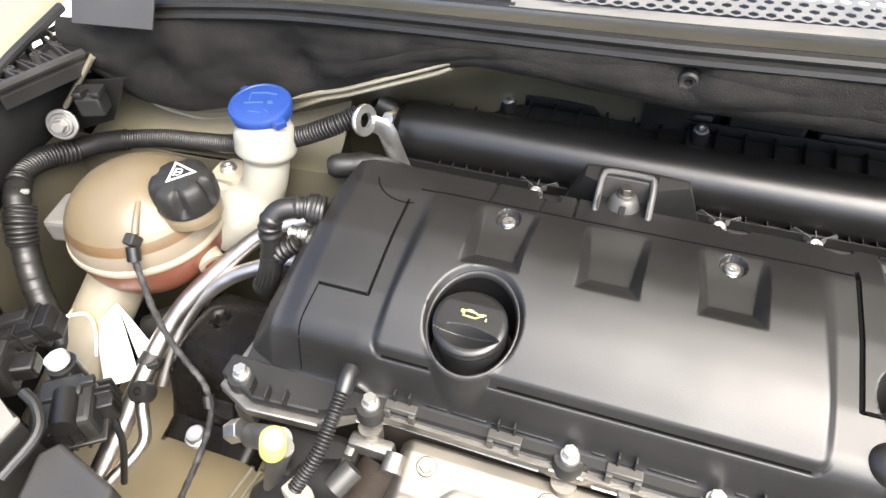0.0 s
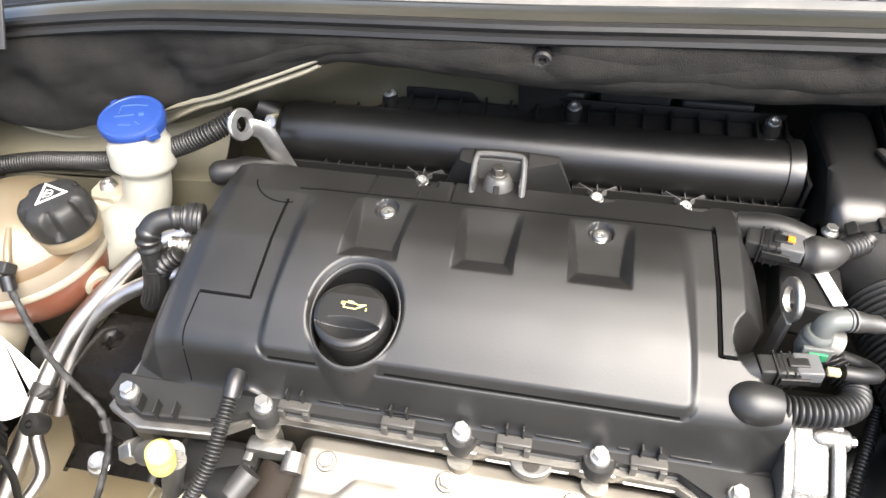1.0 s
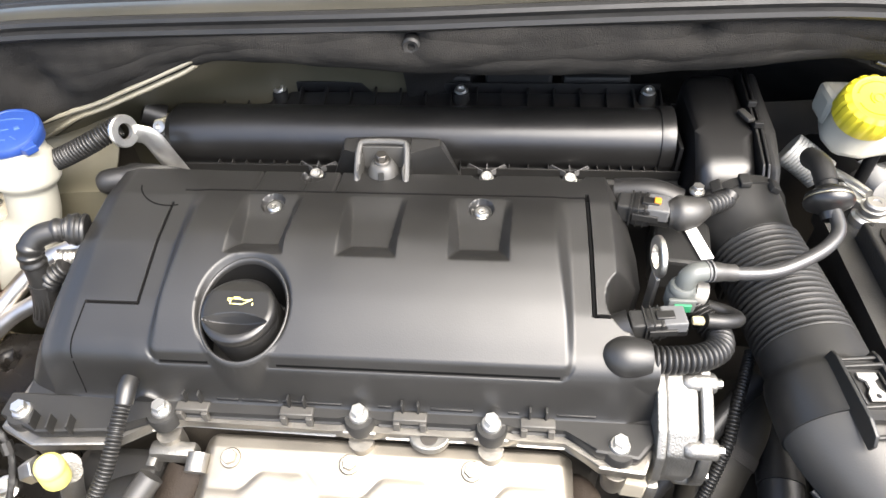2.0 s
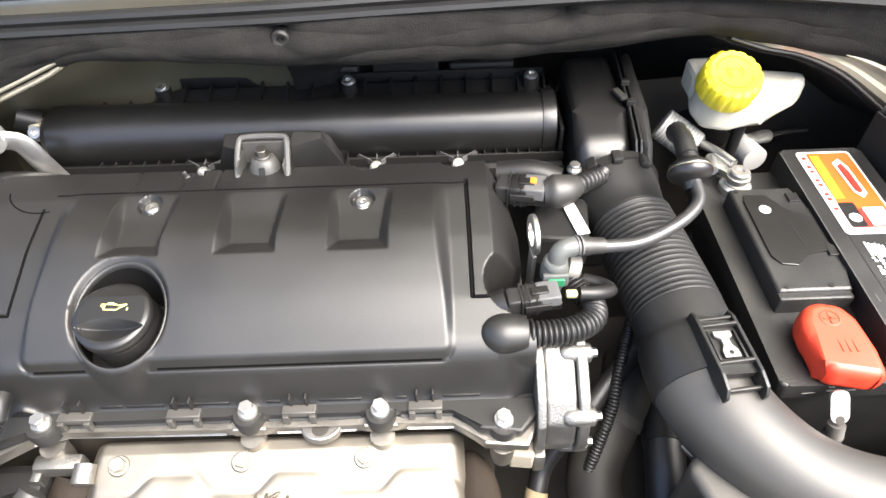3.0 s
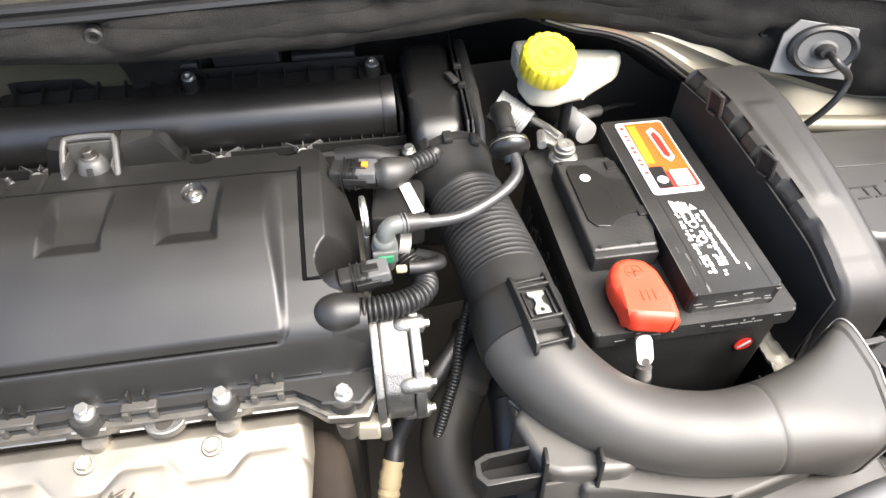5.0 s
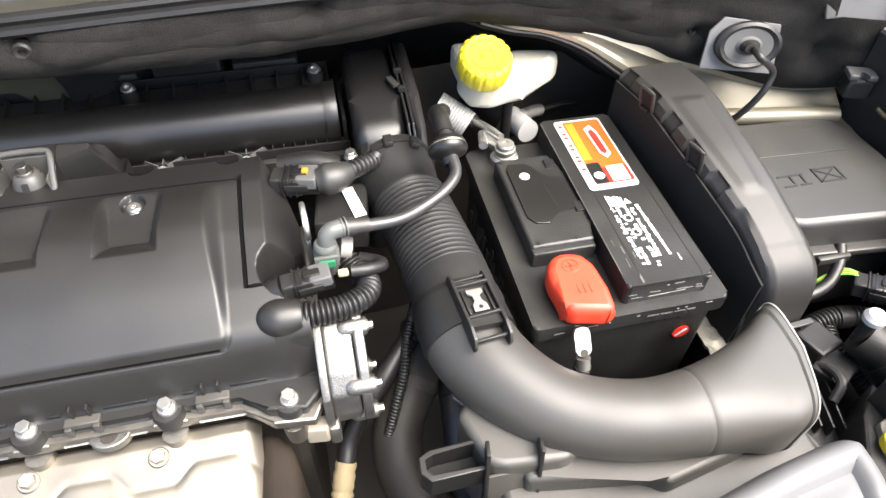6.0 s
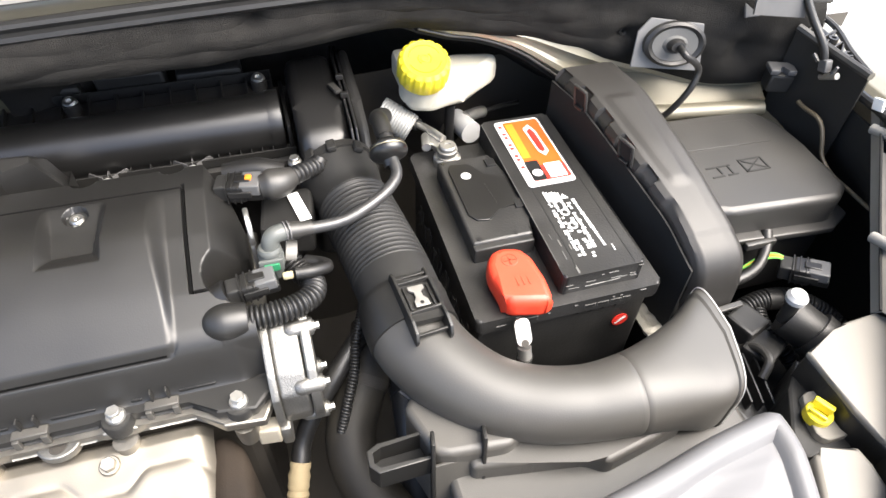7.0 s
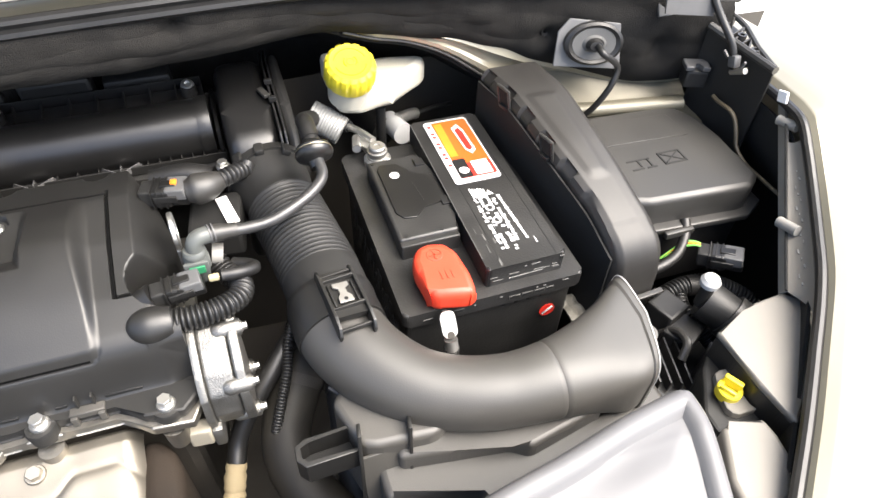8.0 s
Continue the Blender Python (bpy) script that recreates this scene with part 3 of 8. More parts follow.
def build_cover():
    yl = lambda y: np.interp(y, [-0.012, 0.0, 0.05, 0.10, 0.15, 0.186], [-0.262, -0.270, -0.278, -0.280, -0.276, -0.258])
    yr = lambda y: np.interp(y, [-0.012, 0.045, 0.05, 0.075, 0.10, 0.13, 0.16, 0.186], [0.217, 0.217, 0.200, 0.199, 0.216, 0.216, 0.206, 0.190])
    # straight rows and columns, closer together at the seams; the outer columns follow the outline
    gap = (-0.0019, -0.0013, -0.0008, 0.0008, 0.0013, 0.0019)
    xs = [x for x in np.linspace(-0.235, 0.185, 400) if all(abs(x - s) > 0.0024 for s in SEAM_X)] + [s + g for s in SEAM_X for g in gap]
    y = [v for v in np.linspace(-0.004, 0.186, 182) if all(abs(v - s) > 0.0022 for s in SEAM_Y)] + [s + g for s in SEAM_Y for g in gap if s != 0.050 or g > 0]
    xs, y = np.array(sorted(xs)), np.array(sorted(y))
    nx, ny = len(xs) - 1 + 80, len(y) - 1
    X = np.zeros((nx + 1, ny + 1))
    X[40:-40, :] = xs[:, None]
    k = np.linspace(0, 1, 41)[:, None]
    X[:41, :] = yl(y)[None, :] * (1 - k) + xs[0] * k
    X[-41:, :] = yr(y)[None, :] * k + xs[-1] * (1 - k)
    Y = np.repeat(y[None, :], nx + 1, 0)
    # pull the nearest points onto the well's edge
    dx, dy = X - WELL[0], Y - WELL[1]
    r = well_r(X, Y)
    near = np.abs(r - WELL[2]) < 0.0009
    k = np.where(near, np.where(r >= WELL[2], WELL[2], WELL[2] - 0.0007) / np.maximum(r, 1e-6), 1.0)
    X, Y = WELL[0] + dx * k, WELL[1] + dy * k
    Z = cover_height(X, Y)
    bm = bmesh.new()
    g = [[bm.verts.new((X[i, j], Y[i, j], Z[i, j])) for j in range(ny + 1)] for i in range(nx + 1)]
    for i in range(nx):
        for j in range(ny):
            bm.faces.new((g[i][j], g[i + 1][j], g[i + 1][j + 1], g[i][j + 1]))
    rim = [g[i][0] for i in range(nx + 1)] + [g[nx][j] for j in range(1, ny + 1)] + [g[i][ny] for i in range(nx - 1, -1, -1)] + [g[0][j] for j in range(ny - 1, 0, -1)]
    low = [bm.verts.new((a.co.x, a.co.y, 0.797)) for a in rim]
    n = len(rim)
    for i in range(n):
        bm.faces.new((rim[i], low[i], low[(i + 1) % n], rim[(i + 1) % n]))
    bm.faces.new(low)
    return bm


cover = thing("engine_cover", (-0.03, 0.09, 0.80), "matt black plastic engine cover with three pockets and filler well", "engine cover")
part("cover_shell", build_cover(), PLASTIC, cover, sharp=42)


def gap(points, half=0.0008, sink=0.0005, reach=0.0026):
    """A black strip that paints in the shade of the joint between two pieces of the cover."""
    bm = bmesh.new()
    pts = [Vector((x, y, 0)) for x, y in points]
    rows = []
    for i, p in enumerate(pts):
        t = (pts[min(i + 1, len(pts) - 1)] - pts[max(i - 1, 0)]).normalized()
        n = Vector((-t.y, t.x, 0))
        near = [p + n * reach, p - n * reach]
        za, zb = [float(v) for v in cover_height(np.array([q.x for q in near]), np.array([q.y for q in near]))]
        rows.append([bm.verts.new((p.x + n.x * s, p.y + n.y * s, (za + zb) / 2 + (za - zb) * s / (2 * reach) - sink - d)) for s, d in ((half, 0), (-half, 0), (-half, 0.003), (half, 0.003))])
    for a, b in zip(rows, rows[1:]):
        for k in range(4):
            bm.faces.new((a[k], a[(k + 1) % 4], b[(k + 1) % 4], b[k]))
    part("gap_strip", bm, GAP, cover, "black strip painting the shade between the cover's panels")


GAP = mat("joint_shade_black", (0.003, 0.003, 0.003), 0.9, spec=0.05)
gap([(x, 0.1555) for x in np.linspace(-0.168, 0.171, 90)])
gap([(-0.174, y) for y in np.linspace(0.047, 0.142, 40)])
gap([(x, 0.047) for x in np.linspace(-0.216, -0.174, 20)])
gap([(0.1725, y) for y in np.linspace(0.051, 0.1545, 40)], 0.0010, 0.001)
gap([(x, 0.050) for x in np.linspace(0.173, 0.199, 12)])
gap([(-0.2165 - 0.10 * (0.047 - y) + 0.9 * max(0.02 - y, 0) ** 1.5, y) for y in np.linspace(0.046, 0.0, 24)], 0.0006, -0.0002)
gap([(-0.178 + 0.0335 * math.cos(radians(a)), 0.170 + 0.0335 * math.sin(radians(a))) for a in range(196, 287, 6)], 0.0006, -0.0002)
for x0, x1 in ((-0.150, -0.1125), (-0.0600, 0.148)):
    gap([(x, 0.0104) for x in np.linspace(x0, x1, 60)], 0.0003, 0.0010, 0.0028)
SHEAR = Matrix(((1 / 1.055, 0, 0, WELL[0]), (0, 1 / 0.95, 0, WELL[1]), (0, 0.43 / 0.95, 1, 0.860), (0, 0, 0, 1)))
R_ = WELL[2]
part("well_rim", lathe([(R_ - 0.0014, -0.0040), (R_ - 0.0011, -0.0014), (R_ - 0.0003, 0.0001), (R_ + 0.0008, 0.0004), (R_ + 0.0017, -0.0002), (R_ + 0.0024, -0.0024)], SHEAR, 96), PLASTIC, cover, sharp=60)
# The shade deep in the well is put into the wall's colour.
part("well_wall", lathe([(R_ - 0.0016, -0.046), (R_ - 0.0014, -0.0036)], SHEAR, 72), mat("shaded_well_plastic", (0.0055, 0.0055, 0.0055), 0.8, spec=0.06, bump=0.3), cover, "wall of the filler well, blackened for its shade")
for cx, cy in ((-0.087, 0.141), (0.087, 0.140)):
    place("screw", SCREW, cover, pose(cx, cy, 0.8715) @ Matrix.Scale(0.80, 4))

# flange, clips and bolts along the front edge
part("flange", slab([(-0.282, -0.020), (-0.245, -0.034), (-0.19, -0.030), (-0.165, -0.015), (-0.145, -0.0075), (-0.015, -0.0070), (-0.010, -0.0100), (0.010, -0.0100), (0.015, -0.0070), (0.084, -0.0070), (0.090, -0.0100), (0.110, -0.0100), (0.116, -0.0070), (0.155, -0.0075), (0.175, -0.026), (0.205, -0.030), (0.218, -0.015), (0.218, 0.0), (-0.282, 0.0)], 0.789, 0.799, 0.0025), PLASTIC_DULL, cover)
# Black bars stand in for the shade inside the slots.
for x0, x1 in ((-0.112, -0.095), (-0.092, -0.064), (-0.060, -0.014), (0.014, 0.024), (0.054, 0.086), (0.112, 0.120), (0.148, 0.176)):
    part("slot", box(((x0 + x1) / 2, 0.0002, 0.8010), (x1 - x0, 0.0014, 0.0050), 0.0003), LABEL_BLACK, cover, "black bar shading a slot above the flange")
for x, y in ((-0.247, -0.026), (-0.232, -0.029), (-0.217, -0.028)):
    part("rib", box((x, y, 0.803), (0.0018, 0.012, 0.012), 0.0005, turn(10)), PLASTIC_DULL, cover)
for x, y in ((-0.264, -0.016), (-0.154, -0.009), (0.0, -0.005), (0.1, -0.007), (0.192, -0.019)):
    part("bolt_boss", lathe([(0.0112, 0.7845), (0.0120, 0.796), (0.0108, 0.7985), (0, 0.7985)], Matrix.Translation((x, y - 0.002, 0)), 24), PLASTIC_DULL, cover)
    place("bolt", BOLT, cover, pose(x, y - 0.001, 0.7983, 0, 0, random.uniform(0, 60)) @ Matrix.Scale(0.86, 4))
for x in (-0.13, -0.048, 0.039, 0.134):
    bm = box((x, -0.0060, 0.798), (0.026, 0.008, 0.006), 0.0012)
    add_box(bm, (x - 0.0100, -0.0105, 0.794), (0.005, 0.004, 0.010), 0.0008)
    add_box(bm, (x + 0.0100, -0.0105, 0.794), (0.005, 0.004, 0.010), 0.0008)
    for dx in (-0.006, 0.006):
        part("rib", box((x + dx, -0.0015, 0.806), (0.0016, 0.005, 0.012), 0.0004), PLASTIC_DULL, cover)
    part("clip", bm, CLIP_GREY, cover, "grey clip")

# oil filler cap
cap = thing("oil_filler_cap", (WELL[0], WELL[1], 0.842), "black plastic oil filler cap with a yellow oil can symbol", "oil cap")
M = Matrix.Translation((-0.0884, 0.0420, 0.8440)) @ turn(x=13) @ Matrix.Scale(0.95, 4)
def cap_top(x, y):
    """The cap's face: a bar across it, with a lens-shaped finger hollow in front and a slope behind."""
    r = math.hypot(x, y)
    z = 0.0290 - 0.45 * max(0, r - 0.0245) ** 2 / 0.0045
    k = max(0.0, 1 - (x / 0.0262) ** 2)
    back, front = -0.0100 + 0.0062 * k, -0.0100 - 0.0125 * k
    crease = back - 0.34 * (back - front)
    if front < y < back and k > 0:
        deep = 0.0085 * k ** 0.6
        z -= deep * ((back - y) / (back - crease) if y > crease else (y - front) / (crease - front)) ** 0.9
    return z - 0.30 * max(0.0, y - 0.0145)
bm = bmesh.new()
RN, SN = 56, 144
rings_ = [[bm.verts.new(M @ Vector((0, 0, cap_top(0, 0))))]]
for i in range(1, RN + 1):
    r = 0.0285 * i / RN
    rings_.append([bm.verts.new(M @ Vector((r * math.cos(2 * math.pi * k / SN), r * math.sin(2 * math.pi * k / SN), cap_top(r * math.cos(2 * math.pi * k / SN), r * math.sin(2 * math.pi * k / SN))))) for k in range(SN)])
for r, z in ((0.0291, 0.0225), (0.0292, 0.020), (0.0285, 0.0185), (0.0288, 0.0175), (0.0288, -0.012)):
    rings_.append([bm.verts.new(M @ Vector((r * math.cos(2 * math.pi * k / SN), r * math.sin(2 * math.pi * k / SN), min(z, cap_top(r * math.cos(2 * math.pi * k / SN), r * math.sin(2 * math.pi * k / SN)) - 0.001)))) for k in range(SN)])
for k in range(SN):
    bm.faces.new((rings_[0][0], rings_[1][k], rings_[1][(k + 1) % SN]))
for a, b in zip(rings_[1:], rings_[2:]):
    for k in range(SN):
        bm.faces.new((a[k], b[k], b[(k + 1) % SN], a[(k + 1) % SN]))
part("cap_body", bm, PLASTIC_SMOOTH, cap, sharp=50)
ic = M @ Matrix.Translation((0.0, 0.0055, 0.0291)) @ turn(-3)
bm = bmesh.new()
for line_ in ([(-0.006, -0.0024), (0.0035, -0.0024), (0.0105, 0.0022), (0.0042, 0.0012), (0.0030, 0.0020), (-0.006, 0.0020), (-0.006, -0.0024)],
              [(-0.006, -0.0006), (-0.0085, 0.0004), (-0.0085, 0.0020), (-0.006, 0.0018)]):
    for p, q in zip(line_, line_[1:]):
        d = Vector((q[0] - p[0], q[1] - p[1], 0))
        add_box(bm, ic @ Vector(((p[0] + q[0]) / 2, (p[1] + q[1]) / 2, 0.0002)), (d.length + 0.0009, 0.0010, 0.0004), 0, M.to_3x3().to_4x4() @ turn(-3 + math.degrees(math.atan2(d.y, d.x))))
add_slab(bm, [(-0.0040, 0.0018), (0.0008, 0.0018), (0.0008, 0.0036), (-0.0040, 0.0036)], 0.0, 0.0004, 0, ic)
add_slab(bm, [(0.0112, -0.0026), (0.0126, -0.0026), (0.0122, -0.0002), (0.0116, -0.0002)], 0.0, 0.0004, 0, ic)
part("oil_can_symbol", bm, mat("pale_yellow_print", (0.62, 0.56, 0.20), 0.45), cap, "small yellow oil can symbol")

# cylinder head edge and its lugs
head = thing("cylinder_head", (-0.03, 0.05, 0.45), "dirty cast aluminium engine block and cylinder head", "engine block")
part("head_edge", slab([(-0.283, -0.026), (-0.250, -0.040), (-0.19, -0.036), (-0.165, -0.0165), (-0.14, -0.0125), (-0.02, -0.0125), (-0.012, -0.0160), (0.012, -0.0160), (0.020, -0.0125), (0.08, -0.0125), (0.088, -0.0160), (0.112, -0.0160), (0.120, -0.0125), (0.155, -0.0130), (0.178, -0.033), (0.21, -0.036), (0.222, -0.01), (0.222, 0.18), (-0.27, 0.18)], 0.779, 0.7885, 0.002), HEAD_ALU, head)
for x, y in ((-0.154, -0.012), (0.0, -0.010), (0.1, -0.012), (0.192, -0.022)):
    part("boss", lathe([(0.0085, 0.752), (0.0094, 0.760), (0.0098, 0.7755), (0, 0.7755)], Matrix.Translation((x, y - 0.004, 0)), 20), HEAD_ALU, head)
bm = slab([(0.053 + 0.016 * math.cos(radians(a)), -0.010 + 0.013 * math.sin(radians(a))) for a in range(180, 361, 15)] + [(0.069, 0.0), (0.037, 0.0)], 0.7745, 0.7825, 0.0015)
part("lifting_lug", bm, ALU, head)
# Dark disc painted for the shade in the lug's hole.
part("lug_hole_shade", lathe([(0, 0.7830), (0.0062, 0.7830), (0.0070, 0.7821), (0.0070, 0.7805)], Matrix.Translation((0.053, -0.013, 0)), 20), ENGINE, head)
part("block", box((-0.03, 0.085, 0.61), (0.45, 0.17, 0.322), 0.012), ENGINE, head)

# exhaust heat shield in front of the head
def shield(u, v):
    x = -0.128 + 0.290 * u
    y = -0.010 - 0.138 * v
    q = max(0.0, -0.022 - y)
    z = 0.7665 - 0.30 * q - 0.9 * max(0, q - 0.080) ** 1.3
    e = min(u, 1 - u) * 0.29
    if e < 0.012:
        z -= 0.012 * (1 - e / 0.012) ** 2
    z -= 0.004 * max(0, 1 - v / 0.03) ** 2
    # pressed contour that winds round the bolts
    wob = -0.040 - 0.014 * float(ss(-0.65, 0.65, math.cos((x + 0.107) / 0.0945 * 2 * math.pi)))
    z += 0.0010 * float(ss(0.007, -0.007, (y - wob))) - 0.0007 * math.exp(-((y - wob - 0.003) / 0.0032) ** 2)
    n = noise.noise(Vector((x * 40, y * 40, 0))) * 0.0006
    return Vector((x, y, z + n))
hs = thing("exhaust_heat_shield", (0.02, -0.07, 0.70), "pressed aluminium exhaust heat shield with bolts, browned at its edges", "heat shield")
part("shield_sheet", sheet(shield, 220, 150, 0.0012), SHIELD, hs)
SHIELD_BOLT = hex_bolt("shield_bolt", 0.0060, 0.0085, mat("browned_steel", (0.30, 0.28, 0.245), 0.5, 1.0, bump=0.1))
for x in (-0.102, -0.008, 0.086):
    place("bolt", SHIELD_BOLT, hs, pose(x, -0.030, 0.7652, 14, 0, random.uniform(0, 60)))
# a pressed heat sign: four slanted bars crossed by a longer one
for x, y, w_, a in ((0.005, -0.055, 0.018, 78), (0.013, -0.054, 0.020, 78), (0.021, -0.054, 0.020, 78), (0.029, -0.056, 0.016, 78), (0.021, -0.053, 0.034, 38)):
    z = shield((x + 0.128) / 0.290, (-0.010 - y) / 0.138).z
    part("pressed_bar", box((x, y, z + 0.0008), (w_, 0.0026, 0.0030), 0.0007, turn(x=-16) @ turn(z=a)), SHIELD, hs)
RUSTY = mat("rusty_iron", (0.014, 0.0105, 0.008), 0.75, bump=0.5, var=0.4, dust=0.3, dust_col=(0.035, 0.025, 0.016), spec=0.2)
part("heat_shield_side", tube([(-0.14, -0.03, 0.742), (-0.152, -0.075, 0.725), (-0.155, -0.12, 0.69)], 0.020, 16), RUSTY, hs, "rusty brown manifold end")
part("heat_shield_end", slab([(0.158, -0.012), (0.180, -0.020), (0.190, -0.045), (0.193, -0.16), (0.158, -0.16)], 0.62, 0.752, 0.012, Matrix.Translation((0, 0, 0)) @ turn(x=0), 4), RUSTY, hs, "rusty brown manifold end")

# intake resonator: long tube with flanges behind the cover
res = thing("intake_resonator", (0.01, 0.295, 0.79), "long satin black plastic intake tube behind the engine cover", "intake tube")
RY, RZ, RR = 0.294, 0.838, 0.0315
bm = bmesh.new()
line = [Vector((x, RY, RZ)) for x in np.linspace(-0.245, 0.262, 60)]
add_tube(bm, line, lambda d, s: RR * (1 - 0.25 * max(0, 1 - d / 0.012) ** 2) - (0.0012 if 0.490 < d < 0.493 else 0), 48)
part("tube", bm, PLASTIC_SMOOTH, res)
part("end_ring", tube([(0.255, RY, RZ), (0.268, RY, RZ)], lambda d, s: RR + 0.0022 - 0.001 * abs(s - 0.5), 48), PLASTIC_SMOOTH, res)
part("rear_flange", box((0.005, 0.336, 0.846), (0.52, 0.036, 0.008), 0.002, turn(x=14)), PLASTIC, res)
part("seam_ridge", tube([(-0.245, 0.3205, 0.8555), (0.262, 0.3205, 0.8555)], 0.0013, 8, 0.02), PLASTIC_GREY, res)
part("end_plate", box((0.2735, 0.306, 0.828), (0.004, 0.088, 0.048), 0.0012), PLASTIC, res)
part("front_flange", box((0.012, 0.2620, 0.8125), (0.53, 0.032, 0.005), 0.0015, turn(x=14)), PLASTIC_DULL, res)
part("flange_rail", box((0.012, 0.2585, 0.8215), (0.53, 0.0016, 0.010), 0.0005), PLASTIC, res)
part("flange_lip", box((0.012, 0.2470, 0.8125), (0.53, 0.0016, 0.012), 0.0005), PLASTIC_DULL, res)
part("lower_shell", box((0.008, 0.30, 0.80), (0.51, 0.07, 0.05), 0.01), PLASTIC_DULL, res)
part("rear_wall", box((0.005, 0.3560, 0.8550), (0.52, 0.002, 0.020), 0.0005, turn(x=10)), PLASTIC, res)
for i in range(19):
    part("gusset", slab([(0, -0.004), (0.034, -0.002), (0.034, 0.0125), (0.030, 0.0125), (0, 0.0050)], -0.0010, 0.0010, 0, Matrix.Translation((-0.225 + i * 0.0272, 0.3195, 0.8475)) @ turn(z=90) @ turn(x=90)), PLASTIC, res)
for x0, x1, z1 in ((-0.030, 0.068, 0.872), (0.083, 0.154, 0.880), (0.165, 0.235, 0.872)):
    part("back_panel", box(((x0 + x1) / 2, 0.372, (z1 + 0.83) / 2), (x1 - x0, 0.026, z1 - 0.83), 0.004, turn(x=6)), PLASTIC_DULL, res)
for x in [-0.190 + 0.0145 * k for k in range(7)] + [0.110, 0.129, 0.149] + [0.197 + 0.0113 * k for k in range(6)]:
    part("rib", box((x, 0.2655, 0.8215), (0.0011, 0.014, 0.012), 0.0003), PLASTIC, res)
for x in (-0.139, 0.058, 0.251):
    part("bolt_tower", lathe([(0.0095, 0.84), (0.0085, 0.8615), (0, 0.8615)], Matrix.Translation((x, 0.343, 0)), 20), PLASTIC_DULL, res)
    place("bolt", SCREW, res, pose(x, 0.343, 0.8610, 24) @ Matrix.Scale(0.86, 4))
for x in (-0.085, 0.088, 0.170):
    part("screw_seat", lathe([(0.0085, 0.808), (0.0080, 0.8205), (0, 0.8205)], Matrix.Translation((x, 0.2500, 0)), 20), PLASTIC_DULL, res)
    place("bolt", SCREW, res, pose(x, 0.2500, 0.8203, 20) @ Matrix.Scale(0.80, 4))
    # Ribs coloured a lighter grey for the light that they catch.
    for a in (38, 90, 142):
        c = Vector((math.cos(radians(a)), math.sin(radians(a)), 0))
        part("star_rib", box(Vector((x, 0.2510, 0.8235)) + c * 0.0155, (0.020, 0.0010, 0.007), 0.0003, turn(a)), GREY_CONN, res)
    part("star_cross", box((x, 0.2665, 0.8265), (0.0065, 0.0012, 0.003), 0.0003), GREY_CONN, res)

# bracket in the middle of the resonator
def hump(u, v):
    x = -0.052 + 0.115 * u
    side = max(0.0, abs(x + 0.001) - 0.0235)
    y0 = 0.174 if side == 0 else 0.196 + 0.40 * side
    y = y0 + (0.245 - y0) * v
    edge = max(0.0, -0.037 - x, x - 0.048)
    z = 0.8955 - 0.0018 * ((x - 0.005) / 0.042) ** 2 - 2.4 * edge - 0.9 * max(0, y - 0.214) - 0.25 * max(0, 0.212 - y) * (side > 0)
    if abs(x + 0.001) < 0.0195 and y < 0.2005:
        z = 0.8735
    elif abs(x + 0.001) < 0.0235 and y < 0.206:
        z = 0.8955 - 0.62 * max(0, 0.202 - y)
    return Vector((x, y, z))


br = thing("resonator_bracket", (0.01, 0.21, 0.85), "black plastic bracket with a steel bolt holding the intake tube", "bracket")
bm = bmesh.new()
NU, NV = 136, 60
gr_ = [[bm.verts.new(hump(i / NU, j / NV)) for j in range(NV + 1)] for i in range(NU + 1)]
for i in range(NU):
    for j in range(NV):
        bm.faces.new((gr_[i][j], gr_[i + 1][j], gr_[i + 1][j + 1], gr_[i][j + 1]))
rim_ = [gr_[i][0] for i in range(NU + 1)] + [gr_[NU][j] for j in range(1, NV + 1)] + [gr_[i][NV] for i in range(NU - 1, -1, -1)] + [gr_[0][j] for j in range(NV - 1, 0, -1)]
low_ = [bm.verts.new((a.co.x, a.co.y, 0.848)) for a in rim_]
for i in range(len(rim_)):
    bm.faces.new((rim_[i], low_[i], low_[(i + 1) % len(rim_)], rim_[(i + 1) % len(rim_)]))
part("bracket_body", bm, PLASTIC, br, sharp=60)
# Pocket parts in a lighter grey than the bracket.
GREY_RIM = mat("mid_grey_plastic", (0.052, 0.051, 0.048), 0.42, dust=0.05)
U_LINE = [(-0.0225, 0.1735, 0.8745), (-0.0225, 0.186, 0.8865), (-0.0215, 0.199, 0.8955), (-0.0165, 0.2035, 0.8975), (0.0145, 0.2035, 0.8975), (0.0195, 0.199, 0.8955), (0.0205, 0.186, 0.8865), (0.0205, 0.1735, 0.8745)]
part("pocket_rim", tube(U_LINE, 0.0027, 10, 0.002), GREY_RIM, br, "lighter grey rim of the pocket")
part("pocket_sill", box((-0.001, 0.1735, 0.8742), (0.047, 0.004, 0.0045), 0.0014), GREY_RIM, br)
part("pocket_back", box((-0.001, 0.2002, 0.884), (0.038, 0.0016, 0.022), 0.0005), GREY_RIM, br)
for sx in (-1, 1):
    part("pocket_cheek", box((-0.001 + sx * 0.0195, 0.188, 0.880), (0.0016, 0.026, 0.016), 0.0004), GREY_RIM, br)
part("collar", lathe([(0.0145, 0.8735), (0.0135, 0.878), (0.0100, 0.8860), (0.007, 0.8880), (0, 0.8880)], Matrix.Translation((-0.001, 0.1885, 0)), 28), GREY_RIM, br)
part("collar_slot", box((-0.001, 0.1772, 0.8785), (0.0052, 0.006, 0.011), 0.001, turn(x=-25)), WELL_BLACK, br)
